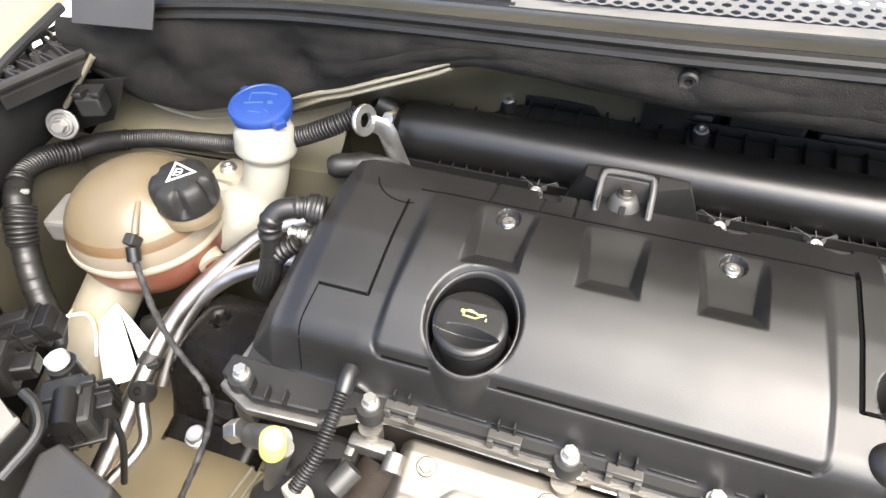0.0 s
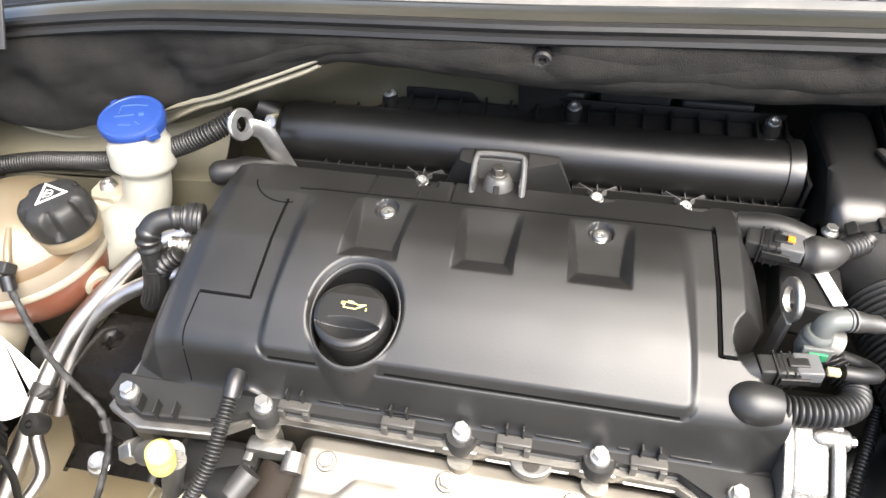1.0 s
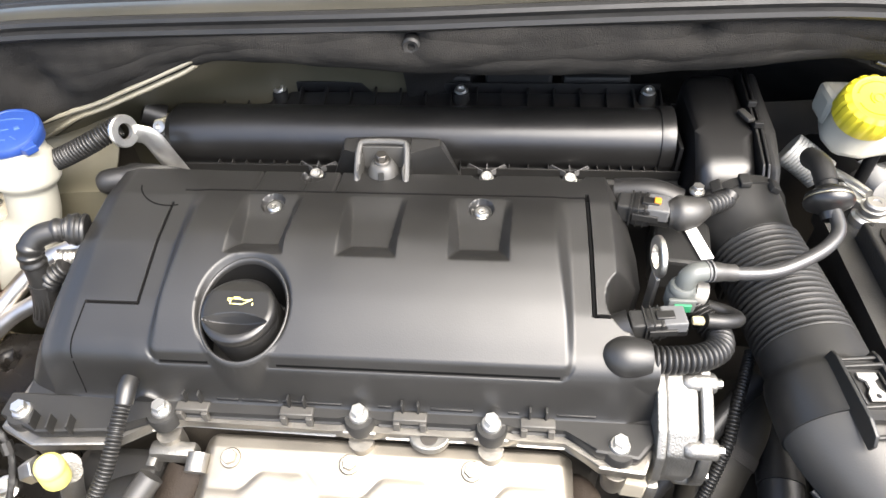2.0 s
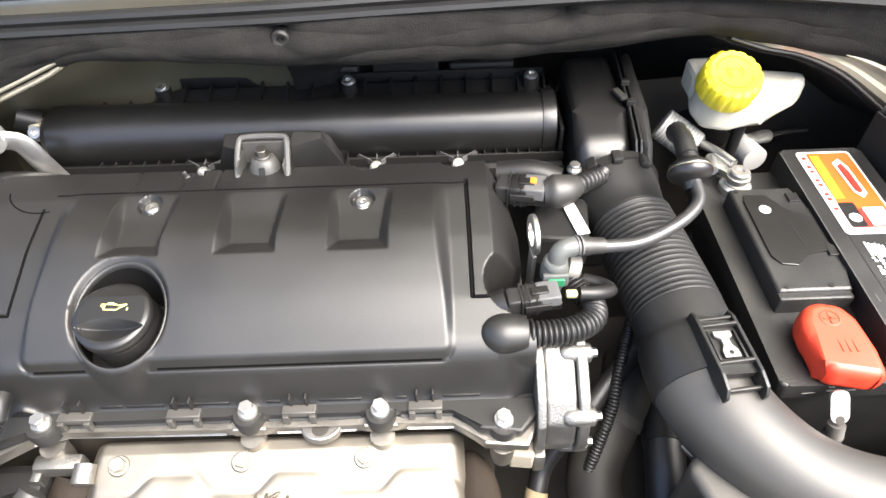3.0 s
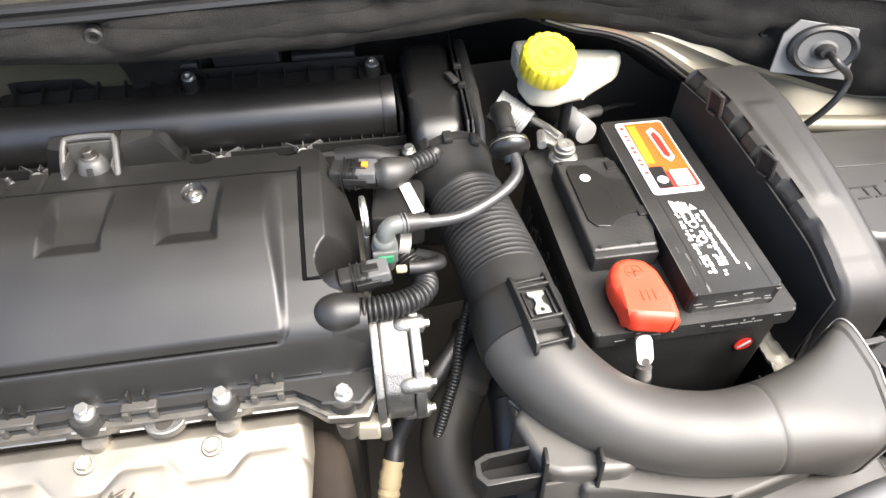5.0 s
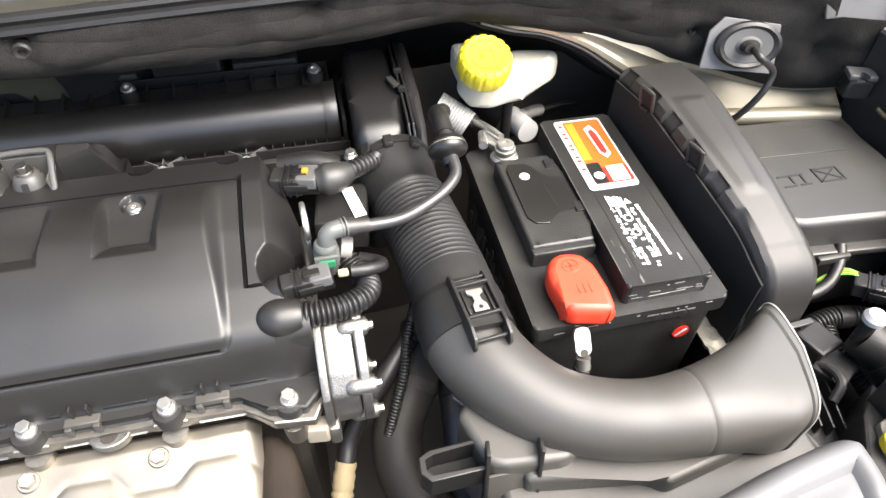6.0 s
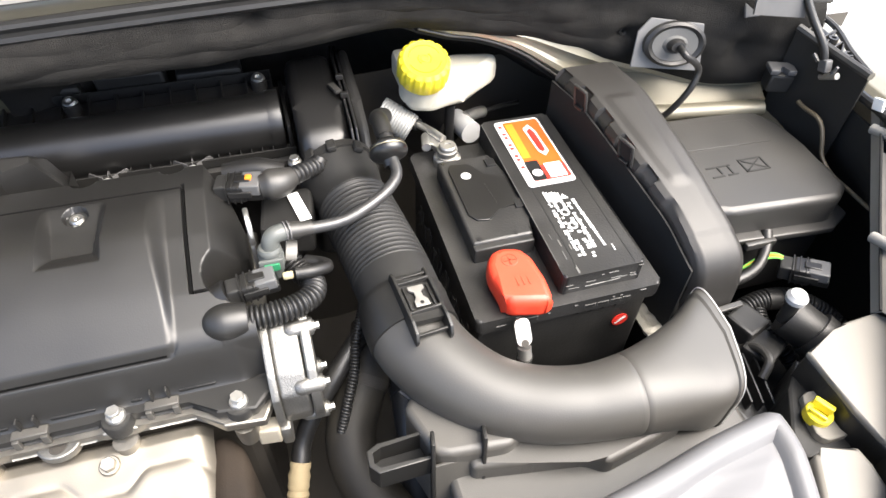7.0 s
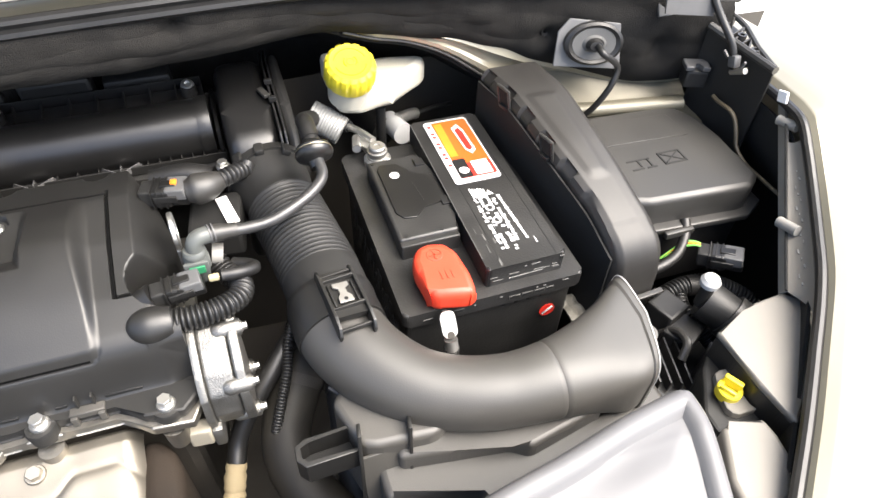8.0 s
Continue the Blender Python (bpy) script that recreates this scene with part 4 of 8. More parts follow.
place("bolt", hex_bolt("browned_bolt", 0.0055, 0.008, mat("dull_browned_steel", (0.16, 0.15, 0.135), 0.5, 1.0, bump=0.1)), br, pose(-0.001, 0.189, 0.8878, 0, 0, 10))

# ---- right of the engine: air path ----
air = thing("air_box", (0.307, 0.27, 0.70), "black plastic air box with a ribbed seam", "air box")
YZ = Matrix(((0, 0, 1, 0), (1, 0, 0, 0), (0, 1, 0, 0), (0, 0, 0, 1)))
box_side = [(0.207, 0.70), (0.205, 0.836), (0.224, 0.862), (0.262, 0.872), (0.345, 0.886), (0.36, 0.70)]
part("housing", slab(box_side, 0.280, 0.332, 0.013, YZ, 5), PLASTIC_SMOOTH, air)
big = [(0.203, 0.70), (0.201, 0.838), (0.221, 0.866), (0.262, 0.877), (0.345, 0.890), (0.362, 0.70)]
for x in (0.3325, 0.3372):
    part("seam_rib", slab(big, x, x + 0.0024, 0.0008, YZ), PLASTIC_SMOOTH, air)
part("rear_half", slab(box_side, 0.3400, 0.352, 0.006, YZ, 3), PLASTIC_DULL, air)
part("clip", box((0.327, 0.276, 0.8800), (0.007, 0.018, 0.004), 0.001, turn(20)), PLASTIC_GREY, air)
for y in (0.262, 0.290):
    part("clip_hook", box((0.3345, y, 0.880 + (y - 0.262) * 0.15), (0.008, 0.005, 0.006), 0.001), PLASTIC, air)
part("lower_step", box((0.290, 0.225, 0.79), (0.020, 0.03, 0.10), 0.006), PLASTIC_DULL, air)

hose = thing("intake_hose", (0.33, 0.09, 0.78), "black rubber bellows hose on the intake", "intake hose")
HL = [(0.311, 0.196, 0.828), (0.316, 0.175, 0.827), (0.3225, 0.14, 0.825), (0.3295, 0.10, 0.822), (0.3355, 0.06, 0.820), (0.338, 0.03, 0.819), (0.338, 0.004, 0.818)]
def bellows(d, s):
    r = 0.0345
    if 0.044 < d < 0.144:
        r += 0.0034 * abs(math.sin(math.pi * (d - 0.044) / 0.0053)) ** 0.75 - 0.0012
    elif d <= 0.044:
        r += 0.0005 + 0.0065 * float(ss(0.040, 0.0, d))
    else:
        r += 0.0018
    return r
part("bellows", add_tube(bmesh.new(), curve_points(HL, 0.0007), bellows, 52), mat("bellows_rubber", (0.0150, 0.0148, 0.0142), 0.52, spec=0.36, bump=0.1, dust=0.10, dust_col=(0.10, 0.095, 0.085)), hose)
part("rear_collar", tube([(0.311, 0.199, 0.828), (0.313, 0.190, 0.828)], 0.0435, 40), PLASTIC_DULL, hose)
for a in (60, 95, 125):
    part("collar_tab", box((0.312 + 0.0435 * math.cos(radians(a)), 0.192, 0.828 + 0.0435 * math.sin(radians(a))), (0.009, 0.014, 0.006), 0.0015, turn(y=90 - a)), PLASTIC_DULL, hose)

duct = thing("air_duct", (0.45, -0.09, 0.75), "black plastic air intake duct with a flared mouth", "air duct")
DL = [(0.3375, 0.014, 0.817), (0.341, -0.012, 0.815), (0.356, -0.042, 0.812), (0.383, -0.070, 0.808), (0.417, -0.0875, 0.805), (0.455, -0.097, 0.804), (0.495, -0.0995, 0.805), (0.530, -0.0965, 0.803), (0.560, -0.0895, 0.799), (0.589, -0.0785, 0.795)]
def add_duct(bm, line, seg, section):
    """A pipe whose section changes along it; section(s, a): the offsets to the front and up at the angle a."""
    rings = []
    n = len(line)
    for i, p in enumerate(line):
        t = (line[min(i + 1, n - 1)] - line[max(i - 1, 0)]).normalized()
        side = t.cross(Vector((0, 0, 1))).normalized()
        top = side.cross(t)
        ring = []
        for k in range(seg):
            a, b, c = section(i / (n - 1), 2 * math.pi * k / seg)
            ring.append(bm.verts.new(p + side * a + top * b + t * c))
        rings.append(ring)
    for r, q in zip(rings, rings[1:]):
        for k in range(seg):
            bm.faces.new((r[k], r[(k + 1) % seg], q[(k + 1) % seg], q[k]))
    return bm


def duct_section(s, a, grow=0.0):
    k = float(ss(0.62, 0.98, s))
    horn = max(0.0, (s - 0.84) / 0.16) ** 2
    e = 1.0 - 0.58 * k
    c, d = math.cos(a), math.sin(a)
    x, z = math.copysign(abs(c) ** e, c), math.copysign(abs(d) ** e, d)
    r = 0.0375 - 0.0070 * float(ss(0.02, 0.42, s)) + 0.0015 * float(ss(0.55, 0.68, s))
    w = r + 0.0090 * k + grow
    h = r + 0.0005 * k + grow
    if abs(s - 0.680) < 0.004:
        w, h = w - 0.0009, h - 0.0009
    if s > 0.975:
        w, h = w + 0.0016, h + 0.0016
    x, z = x * w, z * h
    if x < 0:
        x -= 0.004 * horn * abs(c) ** 0.5
    z -= 0.18 * k * x
    return x, z, -(0.34 if x < 0 else 0.70) * x * float(ss(0.72, 1.0, s))


part("duct_shell", add_duct(bmesh.new(), curve_points(DL, 0.0022), 80, duct_section), DUCT, duct)
DUCT_END = curve_points(DL, 0.0022)[-2:]
# Lip painted pale in place of the highlight along its edge.
part("mouth_lip", add_duct(bmesh.new(), [DUCT_END[0] + (DUCT_END[1] - DUCT_END[0]) * k for k in (0.6, 1.0, 1.5)], 80, lambda s, a: duct_section(1.0, a, 0.0006 + 0.0006 * (0.2 < s < 0.8))), mat("lip_highlight_plastic", (0.34, 0.335, 0.325), 0.4), duct, "edge of the duct mouth, its highlight painted pale")
part("cuff", add_tube(bmesh.new(), curve_points([(0.3378, 0.030, 0.818), (0.338, 0.012, 0.817), (0.3405, -0.010, 0.8155)], 0.003), lambda d, s: 0.0392 - (0.001 if s < 0.1 else 0), 48), PLASTIC, duct)
# latch on top of the cuff
CL = Matrix.Translation((0.3450, -0.003, 0.8575)) @ turn(z=6) @ turn(y=6)
part("latch_plate", slab(rounded(0, 0.002, 0.028, 0.046, 0.003), -0.004, 0.001, 0.001, CL), PLASTIC, duct)
for sx in (-0.0142, 0.0142):
    part("latch_rail", slab([(-0.036, -0.010), (0.031, -0.006), (0.030, 0.0035), (0.024, 0.0058), (-0.022, 0.0052), (-0.033, 0.0025), (-0.037, -0.004)], -0.0014, 0.0014, 0.0008, CL @ Matrix.Translation((sx, 0, 0)) @ turn(z=90) @ turn(x=90)), PLASTIC, duct)
part("latch_clip", slab([(-0.0075, -0.009), (0.0075, -0.009), (0.0075, -0.003), (0.0032, 0.0005), (0.0032, 0.006), (0.0085, 0.008), (0.0085, 0.0125), (-0.0085, 0.0125), (-0.0085, 0.008), (-0.0032, 0.006), (-0.0032, 0.0005), (-0.0075, -0.003)], 0.0022, 0.0038, 0.0005, CL @ Matrix.Diagonal((0.8, 1, 1, 1))), STEEL_DARK, duct, "small bright steel latch clip")
# Black disc in place of the hole's shade.
part("latch_hole", lathe([(0, 0.0040), (0.0017, 0.0040), (0.0017, 0.0030)], CL @ Matrix.Translation((0, -0.0055, 0)), 12), LABEL_BLACK, duct)
for y, z, h_ in ((0.0175, 0.0030, 0.005), (0.0245, 0.0010, 0.004), (-0.0125, 0.0022, 0.005), (-0.030, -0.0045, 0.004)):
    part("latch_bar", box(CL @ Vector((0, y, z)), (0.027, 0.0026, h_), 0.0008, turn(z=6)), PLASTIC, duct)
for sx in (-0.0100, 0.0100):
    part("latch_guide", box(CL @ Vector((sx, 0.001, 0.0018)), (0.0016, 0.024, 0.0036), 0.0004, turn(z=6)), PLASTIC, duct)
part("seam_rib", tube([(0.318, -0.043, 0.795), (0.333, -0.060, 0.790), (0.350, -0.078, 0.783)], 0.0022, 8), PLASTIC, duct)

# resonator box below the duct
rb = thing("intake_resonator_box", (0.41, -0.09, 0.62), "black plastic resonator box below the air duct", "resonator box")
bm = slab([(0.316, -0.062), (0.326, -0.050), (0.345, -0.044), (0.40, -0.060), (0.402, -0.106), (0.388, -0.114), (0.340, -0.1095), (0.329, -0.104)], 0.70, 0.802, 0.006, None, 4)
part("upper_box", bm, BOX_PLASTIC, rb)
bm = slab([(0.36, -0.07), (0.53, -0.075), (0.535, -0.128), (0.46, -0.142), (0.447, -0.132), (0.40, -0.125), (0.356, -0.118)], 0.70, 0.787, 0.005, None, 3)
part("lower_box", bm, BOX_PLASTIC, rb)
bm = slab([(0.34, -0.10), (0.60, -0.085), (0.60, -0.215), (0.43, -0.205), (0.42, -0.150), (0.34, -0.138)], 0.66, 0.768, 0.006, None, 3)
part("foot_box", bm, BOX_PLASTIC, rb)
for x, y, z in ((0.3275, -0.112, 0.806), (0.3665, -0.117, 0.806)):
    part("post", box((x, y, z - 0.055), (0.0032, 0.014, 0.13), 0.001, turn(z=-10, x=-12)), PLASTIC, rb)
part("post_web", box((0.347, -0.120, 0.735), (0.038, 0.003, 0.11), 0.001, turn(x=-12)), BOX_PLASTIC, rb)
LOOP = [(0.324, -0.0825), (0.290, -0.0835), (0.281, -0.088), (0.2805, -0.100), (0.287, -0.1075), (0.328, -0.1065), (0.328, -0.1030), (0.2885, -0.1040), (0.2842, -0.0990), (0.2845, -0.0900), (0.2915, -0.0870), (0.324, -0.0860)]
part("loop", slab(LOOP, 0.772, 0.798, 0.0008), PLASTIC, rb)
part("loop_floor", slab([(0.324, -0.085), (0.290, -0.086), (0.283, -0.090), (0.283, -0.100), (0.288, -0.105), (0.327, -0.105)], 0.772, 0.776, 0.0005), WELL_BLACK, rb)

# hoses in the gap beside the engine
h = thing("coolant_hose", (0.295, 0.0, 0.60), "thick dusty black rubber coolant hose", "hose")
part("hose_body", tube([(0.318, 0.07, 0.735), (0.308, 0.040, 0.728), (0.292, 0.015, 0.715), (0.276, -0.012, 0.700), (0.273, -0.037, 0.688), (0.281, -0.064, 0.676), (0.302, -0.092, 0.655)], 0.0235, 28), mat("dusty_rubber", (0.014, 0.0125, 0.010), 0.6, spec=0.3, dust=0.6, dust_col=(0.060, 0.053, 0.038), grain=20), h)
part("hose_clamp", tube([(0.2995, 0.026, 0.7215), (0.2945, 0.0185, 0.7170)], 0.0246, 24), ENGINE, h)
h = thing("coolant_hose", (0.33, 0.0, 0.60), "black rubber hose deep beside the intake duct", "hose")
part("hose_body", tube([(0.345, 0.06, 0.72), (0.335, 0.0, 0.715), (0.330, -0.05, 0.69), (0.325, -0.09, 0.62)], 0.017, 20), RUBBER, h)
part("hose_clamp", tube([(0.336, 0.006, 0.7155), (0.3345, -0.004, 0.7148)], 0.0182, 20), RUBBER, h)
h = thing("wiring_harness", (0.24, -0.05, 0.55), "taped black wiring harness with a frayed tan end", "wiring harness")
part("taped_cable", tube([(0.318, 0.062, 0.768), (0.300, 0.046, 0.760), (0.283, 0.030, 0.752), (0.268, 0.016, 0.742), (0.246, 0.0, 0.722), (0.231, -0.013, 0.700), (0.225, -0.028, 0.688)], 0.0088, 12), RUBBER, h)
part("bare_end", tube([(0.225, -0.028, 0.688), (0.220, -0.042, 0.678), (0.210, -0.075, 0.652)], lambda d, s: 0.0098 + 0.0008 * math.sin(d * 700), 12), mat("tan_sleeve", (0.22, 0.175, 0.10), 0.8, bump=0.5), h, "tan woven sleeve")
h = thing("vacuum_hose", (0.275, -0.02, 0.64), "thin ribbed black hose", "hose")
part("hose_body", corrugated([(0.315, 0.085, 0.775), (0.304, 0.058, 0.772), (0.294, 0.034, 0.765), (0.288, 0.014, 0.752), (0.277, -0.006, 0.735), (0.266, -0.024, 0.715)], 0.0045, 0.003, 0.0006, 12), RUBBER, h)

# vacuum pump: bright casting at the engine's end
vp = thing("vacuum_pump", (0.24, -0.005, 0.74), "cast aluminium pump housing bolted to the engine", "pump")
PUMP = [(0.034, 0.742), (0.036, 0.822), (0.026, 0.832), (0.008, 0.826), (-0.014, 0.812), (-0.026, 0.796), (-0.030, 0.772), (-0.024, 0.750), (-0.010, 0.742)]
grow = lambda k: [(0.004 + (y - 0.004) * k, 0.788 + (z - 0.788) * k) for y, z in PUMP]
part("back_flange", slab(grow(1.04), 0.217, 0.2235, 0.0015, YZ), ALU, vp)
part("pump_body", slab(grow(0.94), 0.2235, 0.2470, 0.003, YZ, 3), ALU, vp)
part("pump_cover", slab(grow(1.0), 0.2478, 0.2565, 0.002, YZ, 3), ALU, vp)
for y, z in ((0.020, 0.8235), (-0.0185, 0.7975), (-0.0165, 0.7530), (0.028, 0.752)):
    m = Matrix.Translation((0.2385, y, z)) @ turn(y=90)
    part("bolt_lug", lathe([(0, -0.002), (0.005, -0.002), (0.0072, 0.001), (0.0076, 0.006), (0.0076, 0.020), (0.0066, 0.0215), (0, 0.0215)], m, 20), ALU, vp)
    place("bolt", BOLT_SMALL, vp, m @ Matrix.Translation((0, 0, 0.0213)) @ Matrix.Scale(0.72, 4))
part("cast_mark", box((0.252, -0.0275, 0.774), (0.006, 0.002, 0.014), 0.0006, turn(x=-8)), ALU, vp)
part("sensor_block", box((0.208, -0.024, 0.750), (0.019, 0.014, 0.022), 0.002, turn(z=-6)), mat("cream_plastic", (0.26, 0.235, 0.185), 0.5), vp)
part("lower_bracket", box((0.2215, -0.014, 0.744), (0.010, 0.034, 0.026), 0.003), ALU, vp)

# ---- wiring at the engine's end ----
def ring_bm(m, r0, r1, t):
    return lathe([(r0, -t), (r1 - 0.001, -t), (r1, -t * 0.6), (r1, t * 0.6), (r1 - 0.001, t), (r0, t), (r0, -t)], m, 36)


PALE_CONN = mat("pale_grey_connector_plastic", (0.072, 0.073, 0.074), 0.45, dust=0.1)
def connector(name, a, b, w, h_, label, cat="connector", boot=None, col=None, clip=AMBER):
    """A plug from a to b with a locking collar, a pale front and a coloured tab."""
    a, b = Vector(a), Vector(b)
    t = (b - a).normalized()
    q = t.to_track_quat("X", "Z").to_matrix().to_4x4()
    L = (b - a).length
    ob = thing(name, a, label, cat)
    part("socket", box(a + t * L * 0.14, (L * 0.28, w * 0.86, h_ * 0.9), 0.002, q), PLASTIC_DULL, ob)
    part("shell", box(a + t * L * 0.42, (L * 0.36, w, h_), 0.0025, q), PLASTIC_SMOOTH, ob)
    part("collar", box(a + t * L * 0.70 + q @ Vector((0, 0, h_ * 0.22)), (L * 0.38, w * 0.96, h_ * 0.62), 0.0015, q), col or PALE_CONN, ob)
    part("rear_shell", box(a + t * L * 0.74 + q @ Vector((0, 0, -h_ * 0.20)), (L * 0.36, w * 0.86, h_ * 0.50), 0.0015, q), PLASTIC_SMOOTH, ob)
    for k in (0.24, 0.36, 0.48):
        part("shell_rib", box(a + t * L * k, (0.0014, w * 1.05, h_ * 1.04), 0.0003, q), PLASTIC, ob)
    part("side_lever", box(a + t * L * 0.5 + q @ Vector((0, -w * 0.52, h_ * 0.05)), (L * 0.44, 0.0022, h_ * 0.34), 0.0006, q), PLASTIC, ob)
    part("latch", box(a + t * L * 0.55 + Vector((0, 0, h_ * 0.52)), (L * 0.30, w * 0.4, h_ * 0.16), 0.001, q), PLASTIC_SMOOTH, ob)
    for k in (-0.16, 0.16):
        part("key_hole", box(a + t * L * 0.74 + q @ Vector((0, w * k, h_ * 0.475)), (0.0025, 0.003, 0.001), 0.0002, q), LABEL_BLACK, ob)
    if clip:
        part("lock_tab", box(a + t * L * 0.66 + Vector((0, 0.0, h_ * 0.60)), (L * 0.12, w * 0.28, h_ * 0.18), 0.001, q), clip, ob, "amber locking tab")
    return ob


c1 = connector("sensor_connector", (0.199, 0.160, 0.868), (0.244, 0.149, 0.870), 0.022, 0.019, "black electrical connector with an amber locking tab")
part("boot", add_tube(bmesh.new(), curve_points([(0.238, 0.150, 0.870), (0.252, 0.150, 0.871), (0.262, 0.154, 0.871), (0.268, 0.157, 0.871)], 0.002), lambda d, s: 0.0108 + 0.0044 * float(ss(0.0, 0.30, s)) - 0.0068 * s ** 2.4, 24), PLASTIC_GREY, c1)
part("ribbed_sleeve", corrugated([(0.262, 0.154, 0.871), (0.276, 0.164, 0.868), (0.292, 0.178, 0.862)], 0.0072, 0.0052, 0.0017, 20), RUBBER, c1)
part("sleeve_end", lathe([(0, 0), (0.006, 0), (0.006, 0.004), (0.0035, 0.004), (0.003, 0.002), (0, 0.002)], Matrix.Translation((0.293, 0.178, 0.864)) @ turn(z=-42) @ turn(x=-60) @ Matrix.Scale(1.25, 4), 16), RUBBER, c1)
c2 = connector("sensor_connector", (0.198, 0.050, 0.850), (0.243, 0.054, 0.852), 0.019, 0.017, "black electrical connector with grey collar", clip=None)
part("wire_ends", box((0.248, 0.0545, 0.852), (0.009, 0.006, 0.005), 0.0015), mat("cream_seal", (0.36, 0.31, 0.19), 0.5), c2)
w = thing("wiring_sleeve", (0.27, 0.06, 0.80), "black taped cable from the connector", "cable")
part("cable", tube([(0.254, 0.055, 0.852), (0.268, 0.056, 0.850), (0.281, 0.064, 0.843), (0.278, 0.074, 0.838), (0.264, 0.082, 0.836)], 0.0055, 12), RUBBER, w)
w = thing("corrugated_hose", (0.25, 0.03, 0.79), "black corrugated breather hose looping from the cover", "hose")
part("hose_body", corrugated([(0.205, 0.0262, 0.842), (0.226, 0.0265, 0.841), (0.248, 0.031, 0.839), (0.264, 0.042, 0.836), (0.267, 0.057, 0.834), (0.258, 0.070, 0.836), (0.250, 0.082, 0.843)], 0.0090, 0.0040, 0.0014, 24), RUBBER, w)
part("end_sleeve", tube([(0.176, 0.0255, 0.8425), (0.186, 0.0258, 0.8430), (0.198, 0.0260, 0.8428), (0.211, 0.0262, 0.8422)], lambda d, s: max(0.0004, 0.0158 * math.sqrt(max(0.0, 1 - max(0.0, 1 - d / 0.020) ** 2)) - 0.0030 * s ** 4), 32, 0.0014), PLASTIC, w)
w = thing("rubber_plug", (0.192, 0.046, 0.82), "black rubber plug in the cover's side", "plug")
part("plug_body", tube([(0.184, 0.048, 0.842), (0.200, 0.050, 0.849)], 0.0125, 24), RUBBER, w)

inj = thing("vapour_valve", (0.238, 0.075, 0.82), "grey plastic valve with a green clip", "valve")
VALVE = mat("pale_valve_plastic", (0.078, 0.083, 0.078), 0.40, var=0.1)
part("valve_body", lathe([(0.0075, 0.836), (0.0085, 0.842), (0.0085, 0.848), (0.0106, 0.850), (0.0108, 0.861), (0.0096, 0.8635), (0.0100, 0.8655), (0.0096, 0.868), (0.0080, 0.870), (0, 0.870)], Matrix.Translation((0.237, 0.074, 0)), 28), VALVE, inj)
part("window_frame", box((0.2365, 0.0640, 0.8575), (0.0200, 0.0035, 0.0130), 0.0012), VALVE, inj)
part("green_clip", box((0.2368, 0.0620, 0.8570), (0.0125, 0.0030, 0.0075), 0.0006), GREEN, inj, "green plastic clip")
part("elbow", tube([(0.2385, 0.0745, 0.868), (0.2388, 0.0750, 0.872), (0.2400, 0.0760, 0.8760), (0.2440, 0.0775, 0.8785), (0.2515, 0.0793, 0.8785)], 0.0074, 24, 0.0015), VALVE, inj, "pale grey elbow")
for x, y in ((0.2515, 0.0793), (0.2545, 0.0798)):
    part("elbow_ring", tube([(x, y, 0.8784), (x + 0.0014, y + 0.0003, 0.8783)], 0.0082, 24), GREY_CONN, inj)
part("white_ring", tube([(0.249, 0.083, 0.852), (0.258, 0.082, 0.850)], 0.0095, 20), LIGHT_GREY, inj)
pp = thing("vapour_pipe", (0.30, 0.09, 0.84), "grey plastic vapour pipe running over the bellows hose", "pipe")
part("pipe_body", tube([(0.243, 0.079, 0.8775), (0.268, 0.082, 0.874), (0.298, 0.086, 0.8715), (0.318, 0.092, 0.874), (0.343, 0.106, 0.878), (0.357, 0.122, 0.882), (0.357, 0.140, 0.888)], 0.0052, 16), mat("grey_nylon", (0.030, 0.030, 0.030), 0.36, spec=0.65), pp)
part("sleeve", tube([(0.253, 0.0800, 0.8775), (0.274, 0.0828, 0.8740)], lambda d, s: 0.0076 - 0.0010 * (s > 0.55), 18), PLASTIC_GREY, pp)
bm = lathe([(0, -0.016), (0.0065, -0.016), (0.0075, -0.010), (0.0120, -0.0075), (0.0165, -0.0050), (0.0180, -0.0020), (0.0180, 0.0005), (0.0160, 0.0022), (0.0168, 0.0040), (0.0160, 0.0060), (0.0120, 0.0085), (0.0085, 0.0110), (0.007, 0.022), (0, 0.022)], Matrix.Translation((0.3555, 0.148, 0.889)) @ turn(x=-62), 32)
part("crimp_ring", ring_bm(Matrix.Translation((0.3555, 0.148, 0.889)) @ turn(x=-62) @ Matrix.Translation((0, 0, 0.0022)), 0.0150, 0.0172, 0.0008), mat("brass_ring", (0.45, 0.40, 0.28), 0.4, 0.9), pp, "thin brass ring")
part("grommet", bm, PLASTIC_SMOOTH, pp)
part("rear_pipe", tube([(0.3555, 0.160, 0.896), (0.355, 0.178, 0.900), (0.356, 0.195, 0.893), (0.366, 0.215, 0.880)], 0.0085, 16), RUBBER, pp)

cb = thing("coil_module", (0.262, 0.155, 0.79), "black plastic module with a white label", "engine module")
part("module_body", box((0.256, 0.150, 0.823), (0.048, 0.055, 0.035), 0.004, turn(z=-8)), PLASTIC_DULL, cb)
part("paper_label", box((0.2675, 0.146, 0.8425), (0.011, 0.040, 0.0012), 0.0003, turn(z=12)), PAPER, cb, "white paper label")
part("pipe_stub", tube([(0.205, 0.205, 0.845), (0.235, 0.200, 0.85), (0.26, 0.192, 0.846)], 0.012, 16), RUBBER, cb)
place("bolt", BOLT_SMALL, cb, pose(0.272, 0.192, 0.858))

le = thing("lifting_eye", (0.224, 0.10, 0.80), "steel lifting eye standing on edge beside the cover", "lifting eye")
